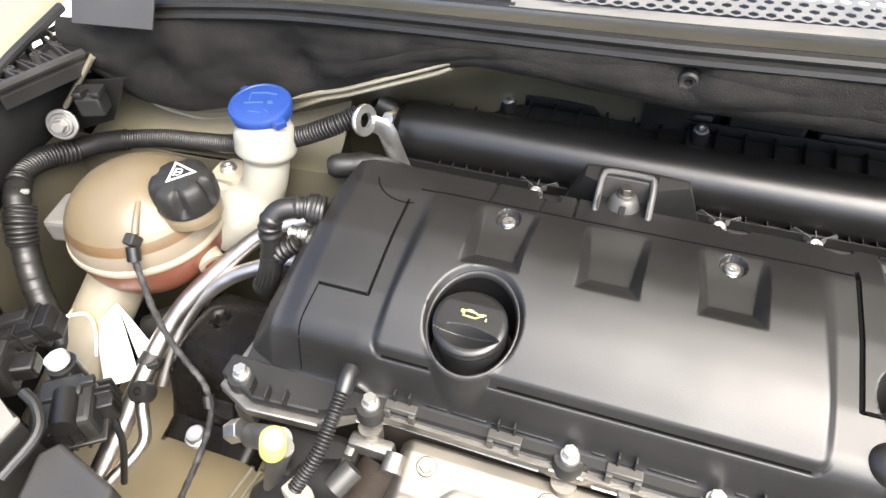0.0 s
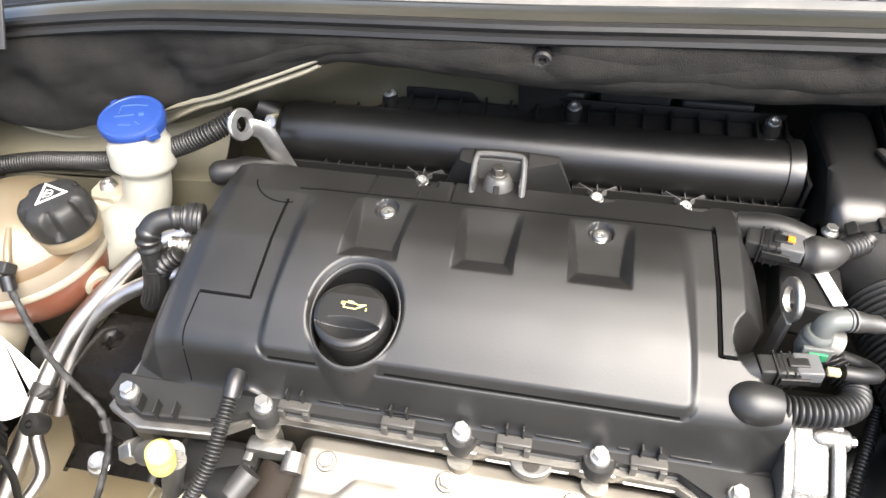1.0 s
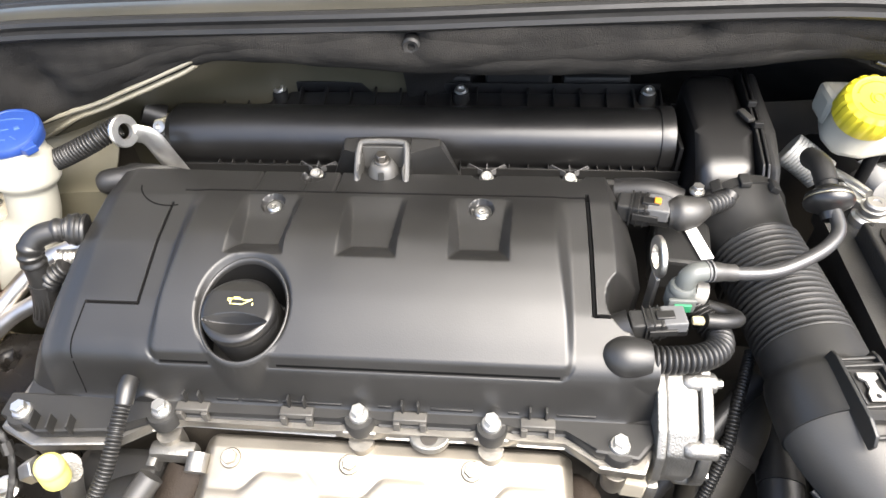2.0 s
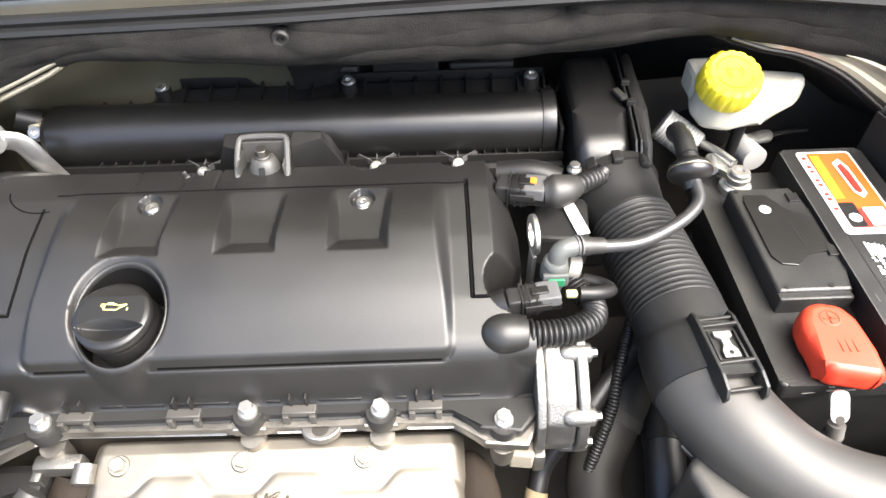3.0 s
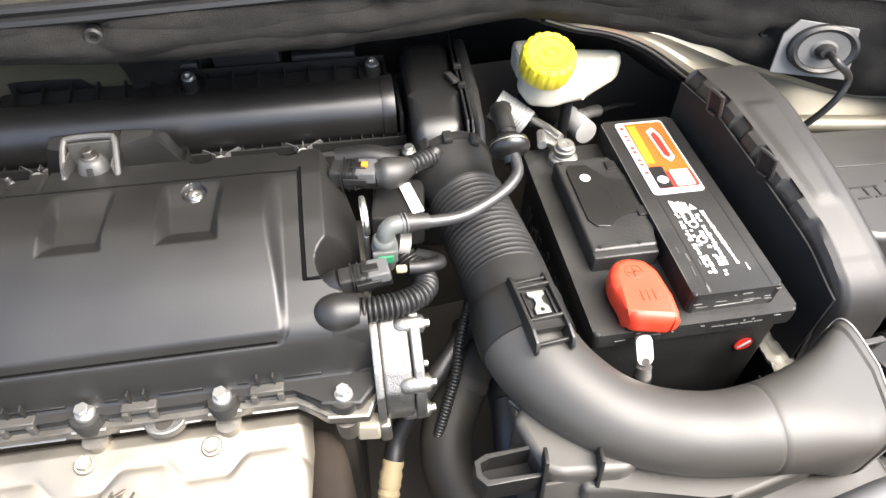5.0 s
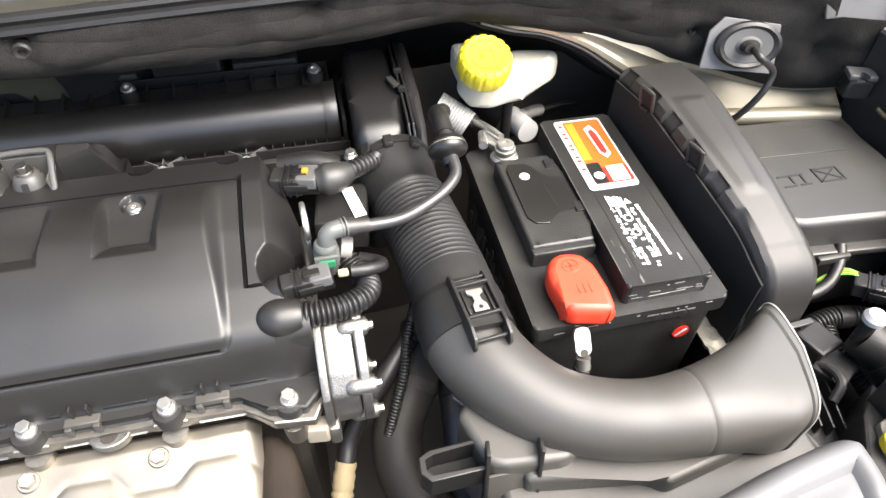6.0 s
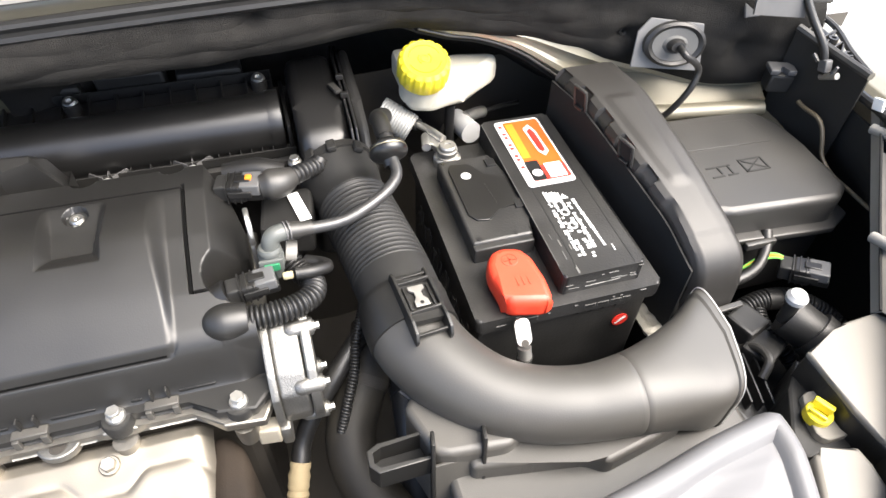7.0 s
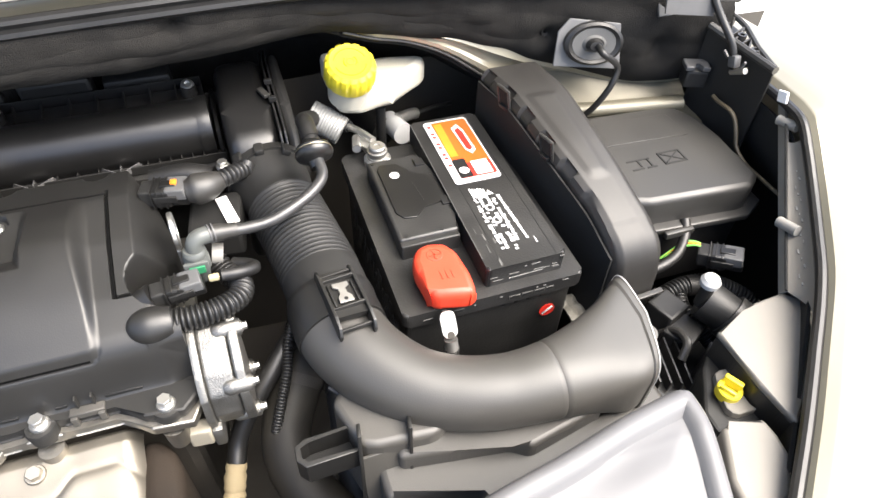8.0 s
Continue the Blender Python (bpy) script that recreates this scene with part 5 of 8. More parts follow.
RING = Matrix.Translation((0.2235, 0.101, 0.870)) @ turn(z=5) @ turn(y=90)
part("ring", ring_bm(RING, 0.0095, 0.0165, 0.0022), STEEL, le)
part("shank", box((0.223, 0.094, 0.830), (0.0036, 0.012, 0.055), 0.001, turn(z=8)), STEEL_DARK, le)

# ---- brake fluid reservoir ----
bf = thing("brake_fluid_reservoir", (0.44, 0.27, 0.80), "translucent white brake fluid reservoir with yellow screw cap", "reservoir")
bm = slab([(0.396, 0.270), (0.400, 0.246), (0.425, 0.238), (0.462, 0.252), (0.503, 0.275), (0.512, 0.286), (0.508, 0.297), (0.47, 0.304), (0.405, 0.304)], 0.856, 0.888, 0.009, None, 5)
BRAKE_WHITE = mat("milky_plastic", (0.42, 0.40, 0.33), 0.4, bump=0.05, var=0.08, grain=14)
part("tank", bm, BRAKE_WHITE, bf)
part("tank_neck", tube([(0.4165, 0.262, 0.870), (0.4165, 0.2555, 0.897)], 0.0235, 28), BRAKE_WHITE, bf)
part("tank_rear", box((0.409, 0.288, 0.886), (0.03, 0.035, 0.03), 0.006), BRAKE_WHITE, bf)
CAPM = Matrix.Translation((0.4165, 0.2555, 0.8955)) @ turn(x=23)
cap_b = lathe([(0.0258, 0), (0.0272, 0.002), (0.0272, 0.018), (0.0258, 0.023), (0.0218, 0.026), (0.020, 0.0255), (0, 0.0262)], CAPM, 96, lambda a, r, z: r - (0.0012 if math.sin(a * 16) > 0.3 and 0.001 < z < 0.024 and r > 0.024 else 0))
yc = part("screw_cap", cap_b, YELLOW, bf, "yellow screw cap with ribbed edge and pressed symbols")
bm = ring_bm(CAPM @ Matrix.Translation((0, 0, 0.0265)), 0.0036, 0.0044, 0.0003)
for sg in (-1, 1):
    for k in range(5):
        a = radians(sg * (-40 + 20 * k) + (0 if sg > 0 else 180))
        add_box(bm, CAPM @ Vector((0.0068 * math.cos(a), 0.0068 * math.sin(a), 0.0265)), (0.0008, 0.0022, 0.0006), 0, turn(z=math.degrees(a)))
part("brake_symbol", bm, mat("dark_yellow", (0.5, 0.38, 0.02), 0.5), yc)
bm = bmesh.new()
for a in range(20, 161, 10):
    add_box(bm, CAPM @ Vector((0.0165 * math.cos(radians(a)), 0.0165 * math.sin(radians(a)), 0.0262)), (0.0022, 0.0007, 0.0006), 0, turn(z=a - 90))
    add_box(bm, CAPM @ Vector((0.0165 * math.cos(radians(-a)), 0.0165 * math.sin(radians(-a)), 0.0262)), (0.0022, 0.0007, 0.0006), 0, turn(z=-a - 90))
part("pressed_writing", bm, bpy.data.materials["dark_yellow"], yc)
mc = thing("brake_master_cylinder", (0.46, 0.28, 0.74), "aluminium brake master cylinder below the reservoir", "brake cylinder")
part("cylinder", tube([(0.47, 0.30, 0.80), (0.478, 0.262, 0.805)], 0.013, 24), WHITE, mc)
part("body", tube([(0.43, 0.36, 0.79), (0.46, 0.285, 0.795)], 0.018, 24), RUBBER, mc)
part("union", tube([(0.478, 0.285, 0.812), (0.498, 0.298, 0.806), (0.506, 0.302, 0.803)], 0.007, 12), STEEL, mc)
part("brake_pipe", tube([(0.506, 0.302, 0.803), (0.53, 0.312, 0.800), (0.56, 0.322, 0.795)], 0.0028, 8), RUBBER, mc)
part("post", tube([(0.452, 0.268, 0.845), (0.452, 0.268, 0.78)], 0.006, 12), RUBBER, mc)
fc = thing("flexible_hose", (0.38, 0.26, 0.80), "ribbed pale foil hose end", "hose")
part("hose_body", corrugated([(0.372, 0.268, 0.850), (0.388, 0.258, 0.842), (0.402, 0.248, 0.834)], 0.0160, 0.0032, 0.0004, 24), mat("ribbed_foil", (0.34, 0.335, 0.31), 0.5, 0.4), fc)

# ---- battery ----
bat = thing("car_battery", (0.48, 0.10, 0.635), "black plastic car battery with orange label and white printing", "battery")
part("case", box((0.48, 0.104, 0.722), (0.166, 0.222, 0.174), 0.004), CASE, bat)
part("lid_rim", slab(rounded(0.480, 0.103, 0.176, 0.234, 0.006), 0.806, 0.8225, 0.0025, None, 3), CASE, bat)
part("lid_block", slab(rounded(0.5115, 0.1115, 0.077, 0.229, 0.004), 0.818, 0.845, 0.0025, None, 3), CASE, bat)
part("block_groove", box((0.4885, 0.1115, 0.8446), (0.0012, 0.227, 0.0012)), LABEL_BLACK, bat)
part("block_wear", box((0.4735, 0.116, 0.8452), (0.0007, 0.21, 0.0005), 0.0001), mat("worn_edge", (0.07, 0.068, 0.062), 0.7), bat, "pale worn edge")
part("block_wear", box((0.5115, -0.0022, 0.8440), (0.073, 0.0006, 0.0006), 0.0001), bpy.data.materials["worn_edge"], bat, "pale worn edge")
part("block_groove", box((0.541, 0.1115, 0.8446), (0.0010, 0.227, 0.0012)), LABEL_BLACK, bat)
for x0, w_ in ((0.4925, 0.011), (0.5050, 0.011), (0.5175, 0.011), (0.5295, 0.008), (0.4270, 0.010), (0.4385, 0.010)):
    slot = part("pressed_slot", box((x0 + w_ / 2, -0.0141, 0.8128), (w_, 0.0007, 0.0050), 0.0001), bpy.data.materials["worn_edge"], bat, "pale scuffed slot edge")
    part("slot_face", box((x0 + w_ / 2, -0.0144, 0.8128), (w_ - 0.0012, 0.0006, 0.0038), 0.0001), LABEL_BLACK, slot)
hb = slab([(0.411, 0.178), (0.411, 0.058), (0.470, 0.058), (0.470, 0.080), (0.474, 0.085), (0.474, 0.150), (0.467, 0.156), (0.467, 0.178)], 0.818, 0.8415, 0.003, None, 3)
part("centre_cover", hb, CASE, bat)
part("cover_plate", slab([(0.422, 0.168), (0.418, 0.160), (0.418, 0.094), (0.424, 0.085), (0.436, 0.083), (0.448, 0.095), (0.470, 0.098), (0.470, 0.140), (0.452, 0.144), (0.440, 0.166)], 0.8405, 0.8432, 0.0008), PLASTIC_SMOOTH, bat)
# Black pieces on the surface stand in for shaded notches and holes.
part("cover_notch", box((0.4705, 0.0985, 0.842), (0.010, 0.012, 0.003), 0.0004), LABEL_BLACK, bat)
part("cover_notch", box((0.463, 0.1625, 0.842), (0.010, 0.011, 0.003), 0.0004), LABEL_BLACK, bat)
for x, y in ((0.4165, 0.1735), (0.4185, 0.0625), (0.4535, 0.0625)):
    part("peg_hole", lathe([(0, 0.8421), (0.0022, 0.8421), (0.0022, 0.841)], Matrix.Translation((x, y, 0)), 12), LABEL_BLACK, bat)
part("front_block", box((0.440, 0.0575, 0.829), (0.058, 0.012, 0.020), 0.002), CASE, bat)
part("round_mark", lathe([(0, 0.8436), (0.0050, 0.8436), (0.0050, 0.843)], Matrix.Translation((0.4325, 0.1475, 0)), 20), PRINT, bat, "round white warning mark")
bm = bmesh.new()
for k in range(3):
    a = radians(90 + 120 * k)
    add_box(bm, (0.4325 + 0.0022 * math.cos(a), 0.1475 + 0.0022 * math.sin(a), 0.8438), (0.0012, 0.0022, 0.0004), 0, turn(z=math.degrees(a) + 40))
part("mark_strokes", bm, LABEL_BLACK, bat)
bm = bmesh.new()
for k in range(7):
    add_box(bm, (0.447 + 0.0004 * k, 0.131 - 0.0045 * k, 0.8436), (0.0006, 0.003, 0.0004), 0, turn(z=-8 + 20 * (k % 2)))
part("pressed_writing", bm, PLASTIC_GREY, bat)
# label: white edge, orange ground, amber band, white box
LM = Matrix.Translation((0.5115, 0.1665, 0.8452))
lab = part("label", slab(rounded(0, 0, 0.050, 0.108, 0.004), 0.0, 0.0006, 0, LM), PRINT, bat, "orange and red printed label with a white edge")
part("label_ground", slab(rounded(0.003, 0.002, 0.040, 0.098, 0.003), 0.0007, 0.0010, 0, LM), ORANGE, lab)
part("label_lower", slab(rounded(0.003, -0.036, 0.040, 0.022, 0.002), 0.0011, 0.0013, 0, LM), LABEL_RED, lab)
part("label_dark", slab(rounded(-0.010, -0.032, 0.014, 0.030, 0.002), 0.0014, 0.0016, 0, LM), LABEL_BLACK, lab)
part("label_band", slab([(-0.015, 0.047), (-0.006, 0.047), (-0.007, -0.012), (-0.016, -0.012)], 0.0014, 0.0016, 0, LM), AMBER, lab)
part("label_strip", slab([(-0.0235, 0.05), (-0.0165, 0.05), (-0.0165, -0.05), (-0.0235, -0.05)], 0.0007, 0.0011, 0, LM), PRINT, lab)
part("brand_shape", slab([(0.002, 0.036), (0.010, 0.042), (0.014, 0.030), (0.015, -0.006), (0.009, -0.012), (0.004, -0.004)], 0.0014, 0.0016, 0, LM), PRINT, lab, "white badge without lettering")
part("brand_core", slab([(0.0045, 0.031), (0.0095, 0.035), (0.0118, 0.026), (0.0122, -0.003), (0.0088, -0.006), (0.0058, -0.002)], 0.0017, 0.0019, 0, LM), LABEL_RED, lab)
part("white_field", slab(rounded(0.010, -0.035, 0.018, 0.022, 0.001), 0.0017, 0.0019, 0, LM), PRINT, lab)
part("round_symbol", slab(disc(0.0055, 8), 0.0017, 0.0019, 0, LM @ Matrix.Translation((-0.0095, -0.036, 0))), PRINT, lab)
bm = bmesh.new()
for i in range(12):
    add_box(bm, LM @ Vector((-0.0205, 0.044 - 0.0062 * i, 0.0013)), (0.0008 + 0.003 * (i % 3 != 1), 0.0036, 0.0003))
for i in range(5):
    add_box(bm, LM @ Vector((0.010, -0.028 - 0.0034 * i, 0.0021)), (0.013, 0.0007, 0.0003))
for i in range(4):
    add_box(bm, LM @ Vector((0.0075 + 0.0005 * i, 0.026 - 0.008 * i, 0.0021)), (0.0035, 0.005, 0.0003))
part("label_writing", bm, LABEL_RED, lab, "unreadable red print", kind="stuff")
# white printing below the label
bm = bmesh.new()
PM = Matrix.Translation((0.510, 0.056, 0.8454))
rnd = random.Random(4)
for i in range(6):
    add_box(bm, PM @ Vector((-0.0135 + 0.0026 * i, 0.040 - 0.0006 * i, 0)), (0.0017, 0.015 - 0.0012 * (i % 3), 0.0004))
for i in range(22):
    y = 0.030 - 0.0034 * i
    for x0, wd in ((-0.0135, 0.0040), (-0.0090, 0.0036), (-0.0010, 0.0044), (0.0040, 0.0042)):
        if rnd.random() < (0.86 if abs(x0 + 0.005) > 0.004 or abs(y) > 0.018 else 0.35):
            add_box(bm, PM @ Vector((x0 + rnd.uniform(-0.0006, 0.0006), y + rnd.uniform(-0.0004, 0.0004), 0)), (wd * rnd.uniform(0.55, 1.05), 0.0026 * rnd.uniform(0.7, 1.15), 0.0004))
for i in range(17):
    add_box(bm, PM @ Vector((0.0105 + 0.0002 * i, 0.030 - 0.0038 * i, 0)), (0.0030 * rnd.uniform(0.7, 1.2), 0.0030, 0.0004))
add_box(bm, PM @ Vector((0.020, -0.036, 0)), (0.0012, 0.008, 0.0004))
part("white_print", bm, PRINT, bat, "white printed warnings, unreadable")
for x, y in ((-0.006, 0.006), (-0.006, -0.012)):
    part("print_symbol", lathe([(0.0028, 0.8458), (0.0046, 0.8458), (0.0046, 0.8454)], Matrix.Translation((0.512 + x, 0.066 + y, 0)), 20), PRINT, bat)
part("print_triangle", slab([(0, 0.004), (-0.0038, -0.003), (0.0038, -0.003)], 0, 0.0004, 0, PM @ Matrix.Translation((0.0035, 0.037, 0))), PRINT, bat)
# pressed blocks on the front of the case, sticker, pale wear on the edge
for i in range(9):
    if i in (2, 3, 4):
        continue
    part("moulded_mark", box((0.434 + i * 0.0125, -0.0075, 0.800), (0.010, 0.003, 0.009), 0.001), CASE, bat)
part("sticker", lathe([(0, 0.0), (0.0082, 0.0), (0.0082, 0.0008), (0, 0.0008)], Matrix.Translation((0.541, -0.0075, 0.770)) @ turn(x=90), 24), LABEL_RED, bat, "round red sticker on the case front")
part("sticker_bar", box((0.541, -0.0086, 0.770), (0.013, 0.0006, 0.0026), 0, turn(y=-40)), PRINT, bat)
part("scuff", box((0.512, -0.0034, 0.8285), (0.034, 0.0006, 0.0007), 0.0001, turn(y=-2)), mat("pale_scuff", (0.2, 0.195, 0.18), 0.8), bat)
bm = bmesh.new()
for i in range(22):
    add_box(bm, (0.3965, 0.012 + i * 0.0088, 0.755 + 0.008 * math.sin(i * 1.7)), (0.0008, 0.0052, 0.030 + 0.006 * math.sin(i * 2.3)), 0, turn(x=14))
part("side_print", bm, mat("worn_print", (0.07, 0.065, 0.058), 0.7), bat)

rnd_scuff = random.Random(5)
bm = bmesh.new()
for k in range(26):
    if k < 12:
        c = (rnd_scuff.uniform(0.475, 0.548), -0.0034, 0.8432 + rnd_scuff.uniform(-0.0145, 0.0005))
        sz = (rnd_scuff.uniform(0.002, 0.011), 0.0006, rnd_scuff.uniform(0.0004, 0.0009))
    elif k < 19:
        c = (rnd_scuff.uniform(0.40, 0.56), -0.0143, rnd_scuff.uniform(0.8085, 0.8205))
        sz = (rnd_scuff.uniform(0.002, 0.014), 0.0006, 0.0006)
    else:
        c = (rnd_scuff.uniform(0.476, 0.546), rnd_scuff.uniform(0.0, 0.05), 0.8452)
        sz = (rnd_scuff.uniform(0.0005, 0.0012), rnd_scuff.uniform(0.002, 0.012), 0.0004)
    add_box(bm, c, sz, 0.0, turn(z=rnd_scuff.uniform(-3, 3)))
part("scuffs", bm, mat("light_scuff", (0.10, 0.098, 0.092), 0.8), bat, "pale scuffs along the edges", kind="stuff")

rc = thing("terminal_cover", (0.438, 0.02, 0.8225), "red plastic cover over the positive battery terminal", "terminal cover")
RM = Matrix.Translation((0.4355, 0.0145, 0.8235)) @ turn(z=-4) @ turn(x=3) @ Matrix.Diagonal((0.83, 0.77, 1.0, 1))
bm = slab([(-0.022, 0.032), (-0.029, 0.014), (-0.0285, -0.002), (-0.022, -0.030), (-0.019, -0.040), (0.020, -0.046), (0.028, -0.042), (0.028, -0.015), (0.022, 0.018), (0.012, 0.034), (-0.008, 0.038)], 0.0, 0.025, 0.0085, RM, 6)
part("cover_shell", bm, RED, rc)
bm = ring_bm(RM @ Matrix.Translation((-0.004, 0.016, 0.0250)), 0.0078, 0.0090, 0.0005)
add_box(bm, RM @ Vector((-0.004, 0.016, 0.0252)), (0.010, 0.0016, 0.0008))
add_box(bm, RM @ Vector((-0.004, 0.016, 0.0252)), (0.0016, 0.010, 0.0008))
for k in range(3):
    add_box(bm, RM @ Vector((-0.004 + 0.006 * k, -0.014, 0.0252)), (0.0012, 0.010, 0.0006))
part("plus_mark", bm, RED, rc)
lug = thing("cable_lug", (0.427, -0.036, 0.80), "bright steel cable lug with a black lead", "cable lug")
part("lug_plate", slab(rounded(0, 0.002, 0.0135, 0.024, 0.005), -0.0015, 0.0015, 0.0006, Matrix.Translation((0.4275, -0.031, 0.818)) @ turn(x=48)), STEEL_DARK, lug)
# A dark disc gives the shade of the hole.
part("lug_hole_shade", lathe([(0, 0.0017), (0.0034, 0.0017), (0.0034, 0.001)], Matrix.Translation((0.4275, -0.036, 0.8125)) @ turn(x=48), 16), ENGINE, lug)
part("lug_barrel", tube([(0.4275, -0.037, 0.808), (0.4275, -0.042, 0.797)], 0.0060, 16), STEEL_DARK, lug)
part("lead", tube([(0.4275, -0.040, 0.800), (0.4275, -0.042, 0.775), (0.43, -0.035, 0.74), (0.44, -0.03, 0.68)], 0.0072, 14), RUBBER, lug)
ng = thing("battery_clamp", (0.428, 0.198, 0.8225), "silver clamp on the negative battery terminal", "battery clamp")
part("clamp_base", lathe([(0, 0.8225), (0.0145, 0.8225), (0.0145, 0.829), (0.012, 0.831), (0, 0.831)], Matrix.Translation((0.4285, 0.198, 0)), 28), STEEL, ng)
part("post", lathe([(0.0112, 0.829), (0.0112, 0.8325), (0.0095, 0.833), (0.0095, 0.8365), (0.0108, 0.8368), (0.0108, 0.8395), (0.0090, 0.840), (0.0090, 0.8440), (0.0078, 0.8455), (0.0035, 0.8455), (0.003, 0.8445), (0, 0.8445)], Matrix.Translation((0.4285, 0.198, 0)), 28), STEEL_DARK, ng)
part("clamp_arm", box((0.420, 0.216, 0.834), (0.010, 0.030, 0.008), 0.0015, turn(z=22)), STEEL, ng)
part("clamp_bolt", tube([(0.409, 0.210, 0.836), (0.414, 0.232, 0.834)], 0.0048, 12), STEEL, ng)
part("lead_lug", tube([(0.428, 0.212, 0.842), (0.420, 0.232, 0.840), (0.411, 0.252, 0.836)], 0.0042, 12), STEEL, ng)
part("lead", tube([(0.411, 0.252, 0.836), (0.395, 0.275, 0.828), (0.38, 0.30, 0.81)], 0.007, 12), RUBBER, ng)

# ---- shroud and fuse box ----
sh_xl = lerp_line([-0.04, -0.01, 0.03, 0.06, 0.10, 0.19, 0.24], [0.598, 0.596, 0.590, 0.582, 0.575, 0.566, 0.558], 0.02)
sh_xr = lerp_line([-0.04, 0.0, 0.034, 0.10, 0.18, 0.24], [0.653, 0.649, 0.642, 0.638, 0.638, 0.632], 0.02)
sh_zt = lerp_line([-0.03, 0.0, 0.02, 0.058, 0.10, 0.18, 0.24], [0.840, 0.850, 0.862, 0.876, 0.886, 0.896, 0.893], 0.02)
sh_bend = curve_points([(0, 0.006, 0.853), (0, -0.008, 0.845), (0, -0.019, 0.832), (0, -0.0255, 0.812), (0, -0.028, 0.785), (0, -0.030, 0.72)], 0.004)
def shroud(u, v):
    # along the top, then round the front corner and down
    if u < 0.72:
        y = 0.235 - 0.229 * u / 0.72
        zt = float(sh_zt(y))
    else:
        k = (u - 0.72) / 0.28 * (len(sh_bend) - 1)
        i = min(int(k), len(sh_bend) - 2)
        q = sh_bend[i].lerp(sh_bend[i + 1], k - i)
        y, zt = q.y, q.z
    xl, xr = float(sh_xl(y)), float(sh_xr(y))
    notch = 0.0060 * float(ss(-0.1, 0.25, math.sin(u * 52))) * float(ss(0.68, 0.56, u))
    pad = 0.0022 * float(ss(0.050, 0.062, y) * ss(0.176, 0.164, y))
    low = min(0.64, zt - 0.04)
    p = [(xl + 0.004, low), (xl, zt - 0.03), (xl + notch * 0.5, zt - 0.010), (xl + 0.003 + notch, zt - 0.003), (xl + 0.009, zt), (xl + 0.014, zt), (xl + 0.021, zt + pad), (xr - 0.026, zt + pad), (xr - 0.019, zt + 0.0003), (xr - 0.008, zt - 0.001), (xr - 0.002, zt - 0.006), (xr, zt - 0.016), (xr + 0.004, low)]
    k = v * (len(p) - 1)
    i = min(int(k), len(p) - 2)
    x = p[i][0] + (p[i + 1][0] - p[i][0]) * (k - i)
    z = p[i][1] + (p[i + 1][1] - p[i][1]) * (k - i)
    if u >= 0.72:
        # round the corner: the sides fall back from the front face
        y += float(ss(0.72, 0.86, u)) * (0.012 * max(0, 1 - (x - xl) / 0.010) ** 2 + 0.012 * max(0, 1 - (xr - x) / 0.010) ** 2)
    return Vector((x, y, z))
shr = thing("battery_shroud", (0.60, 0.10, 0.62), "grey plastic battery shroud with rounded top and clips", "battery shroud")
part("shroud_wall", sheet(shroud, 150, 48, 0.0025), SHROUD, shr)
part("inner_wall", sheet(lambda u, v: Vector((float(sh_xl(0.235 - 0.25 * u)) - 0.003, 0.235 - 0.25 * u, 0.64 + (float(sh_zt(0.235 - 0.25 * u)) - 0.014 - 0.64) * v)), 72, 6, 0.002), WELL_BLACK, shr, "black inner wall beside the battery")
part("front_lip", box((0.628, -0.033, 0.786), (0.052, 0.006, 0.003), 0.001, turn(z=4)), PLASTIC_GREY, shr)
for x, y, z in ((0.5655, 0.181, 0.891), (0.5755, 0.098, 0.884)):
    CF = Matrix.Translation((x, y, z)) @ turn(z=14, y=-12)
    part("clip_window", box(CF @ Vector((-0.0016, 0, 0)), (0.004, 0.014, 0.022), 0.0004, turn(z=14, y=-12)), WELL_BLACK, shr)
    part("clip_frame", tube([CF @ Vector((-0.003, a, b)) for a, b in ((-0.0085, -0.013), (-0.0085, 0.0100), (-0.0068, 0.0125), (0.0068, 0.0125), (0.0085, 0.0100), (0.0085, -0.013))], 0.0017, 8, 0.002), PLASTIC_GREY, shr)
    part("clip_hook", box(CF @ Vector((-0.004, 0, -0.010)), (0.006, 0.011, 0.004), 0.001, turn(z=14, y=-12)), PLASTIC, shr)

fz = thing("fuse_box", (0.72, 0.10, 0.72), "dark grey plastic fuse box lid with pressed symbols", "fuse box")
bm = slab([(0.640, 0.190), (0.642, 0.046), (0.668, 0.036), (0.786, 0.027), (0.806, 0.042), (0.808, 0.075), (0.796, 0.108), (0.806, 0.150), (0.786, 0.184)], 0.806, 0.840, 0.007, None, 3, True)
part("lid", bm, PLASTIC_GREY, fz)
part("lid_flange", slab([(0.650, 0.060), (0.655, 0.026), (0.786, 0.016), (0.815, 0.032), (0.815, 0.15), (0.66, 0.16)], 0.800, 0.8075, 0.002), PLASTIC_GREY, fz)
part("box_body", box((0.725, 0.10, 0.755), (0.135, 0.14, 0.09), 0.004), PLASTIC_DULL, fz)
part("lid_panel", slab([(0.652, 0.172), (0.654, 0.130), (0.772, 0.124), (0.768, 0.165)], 0.8395, 0.8412, 0.0006), PLASTIC_GREY, fz)
bm = bmesh.new()
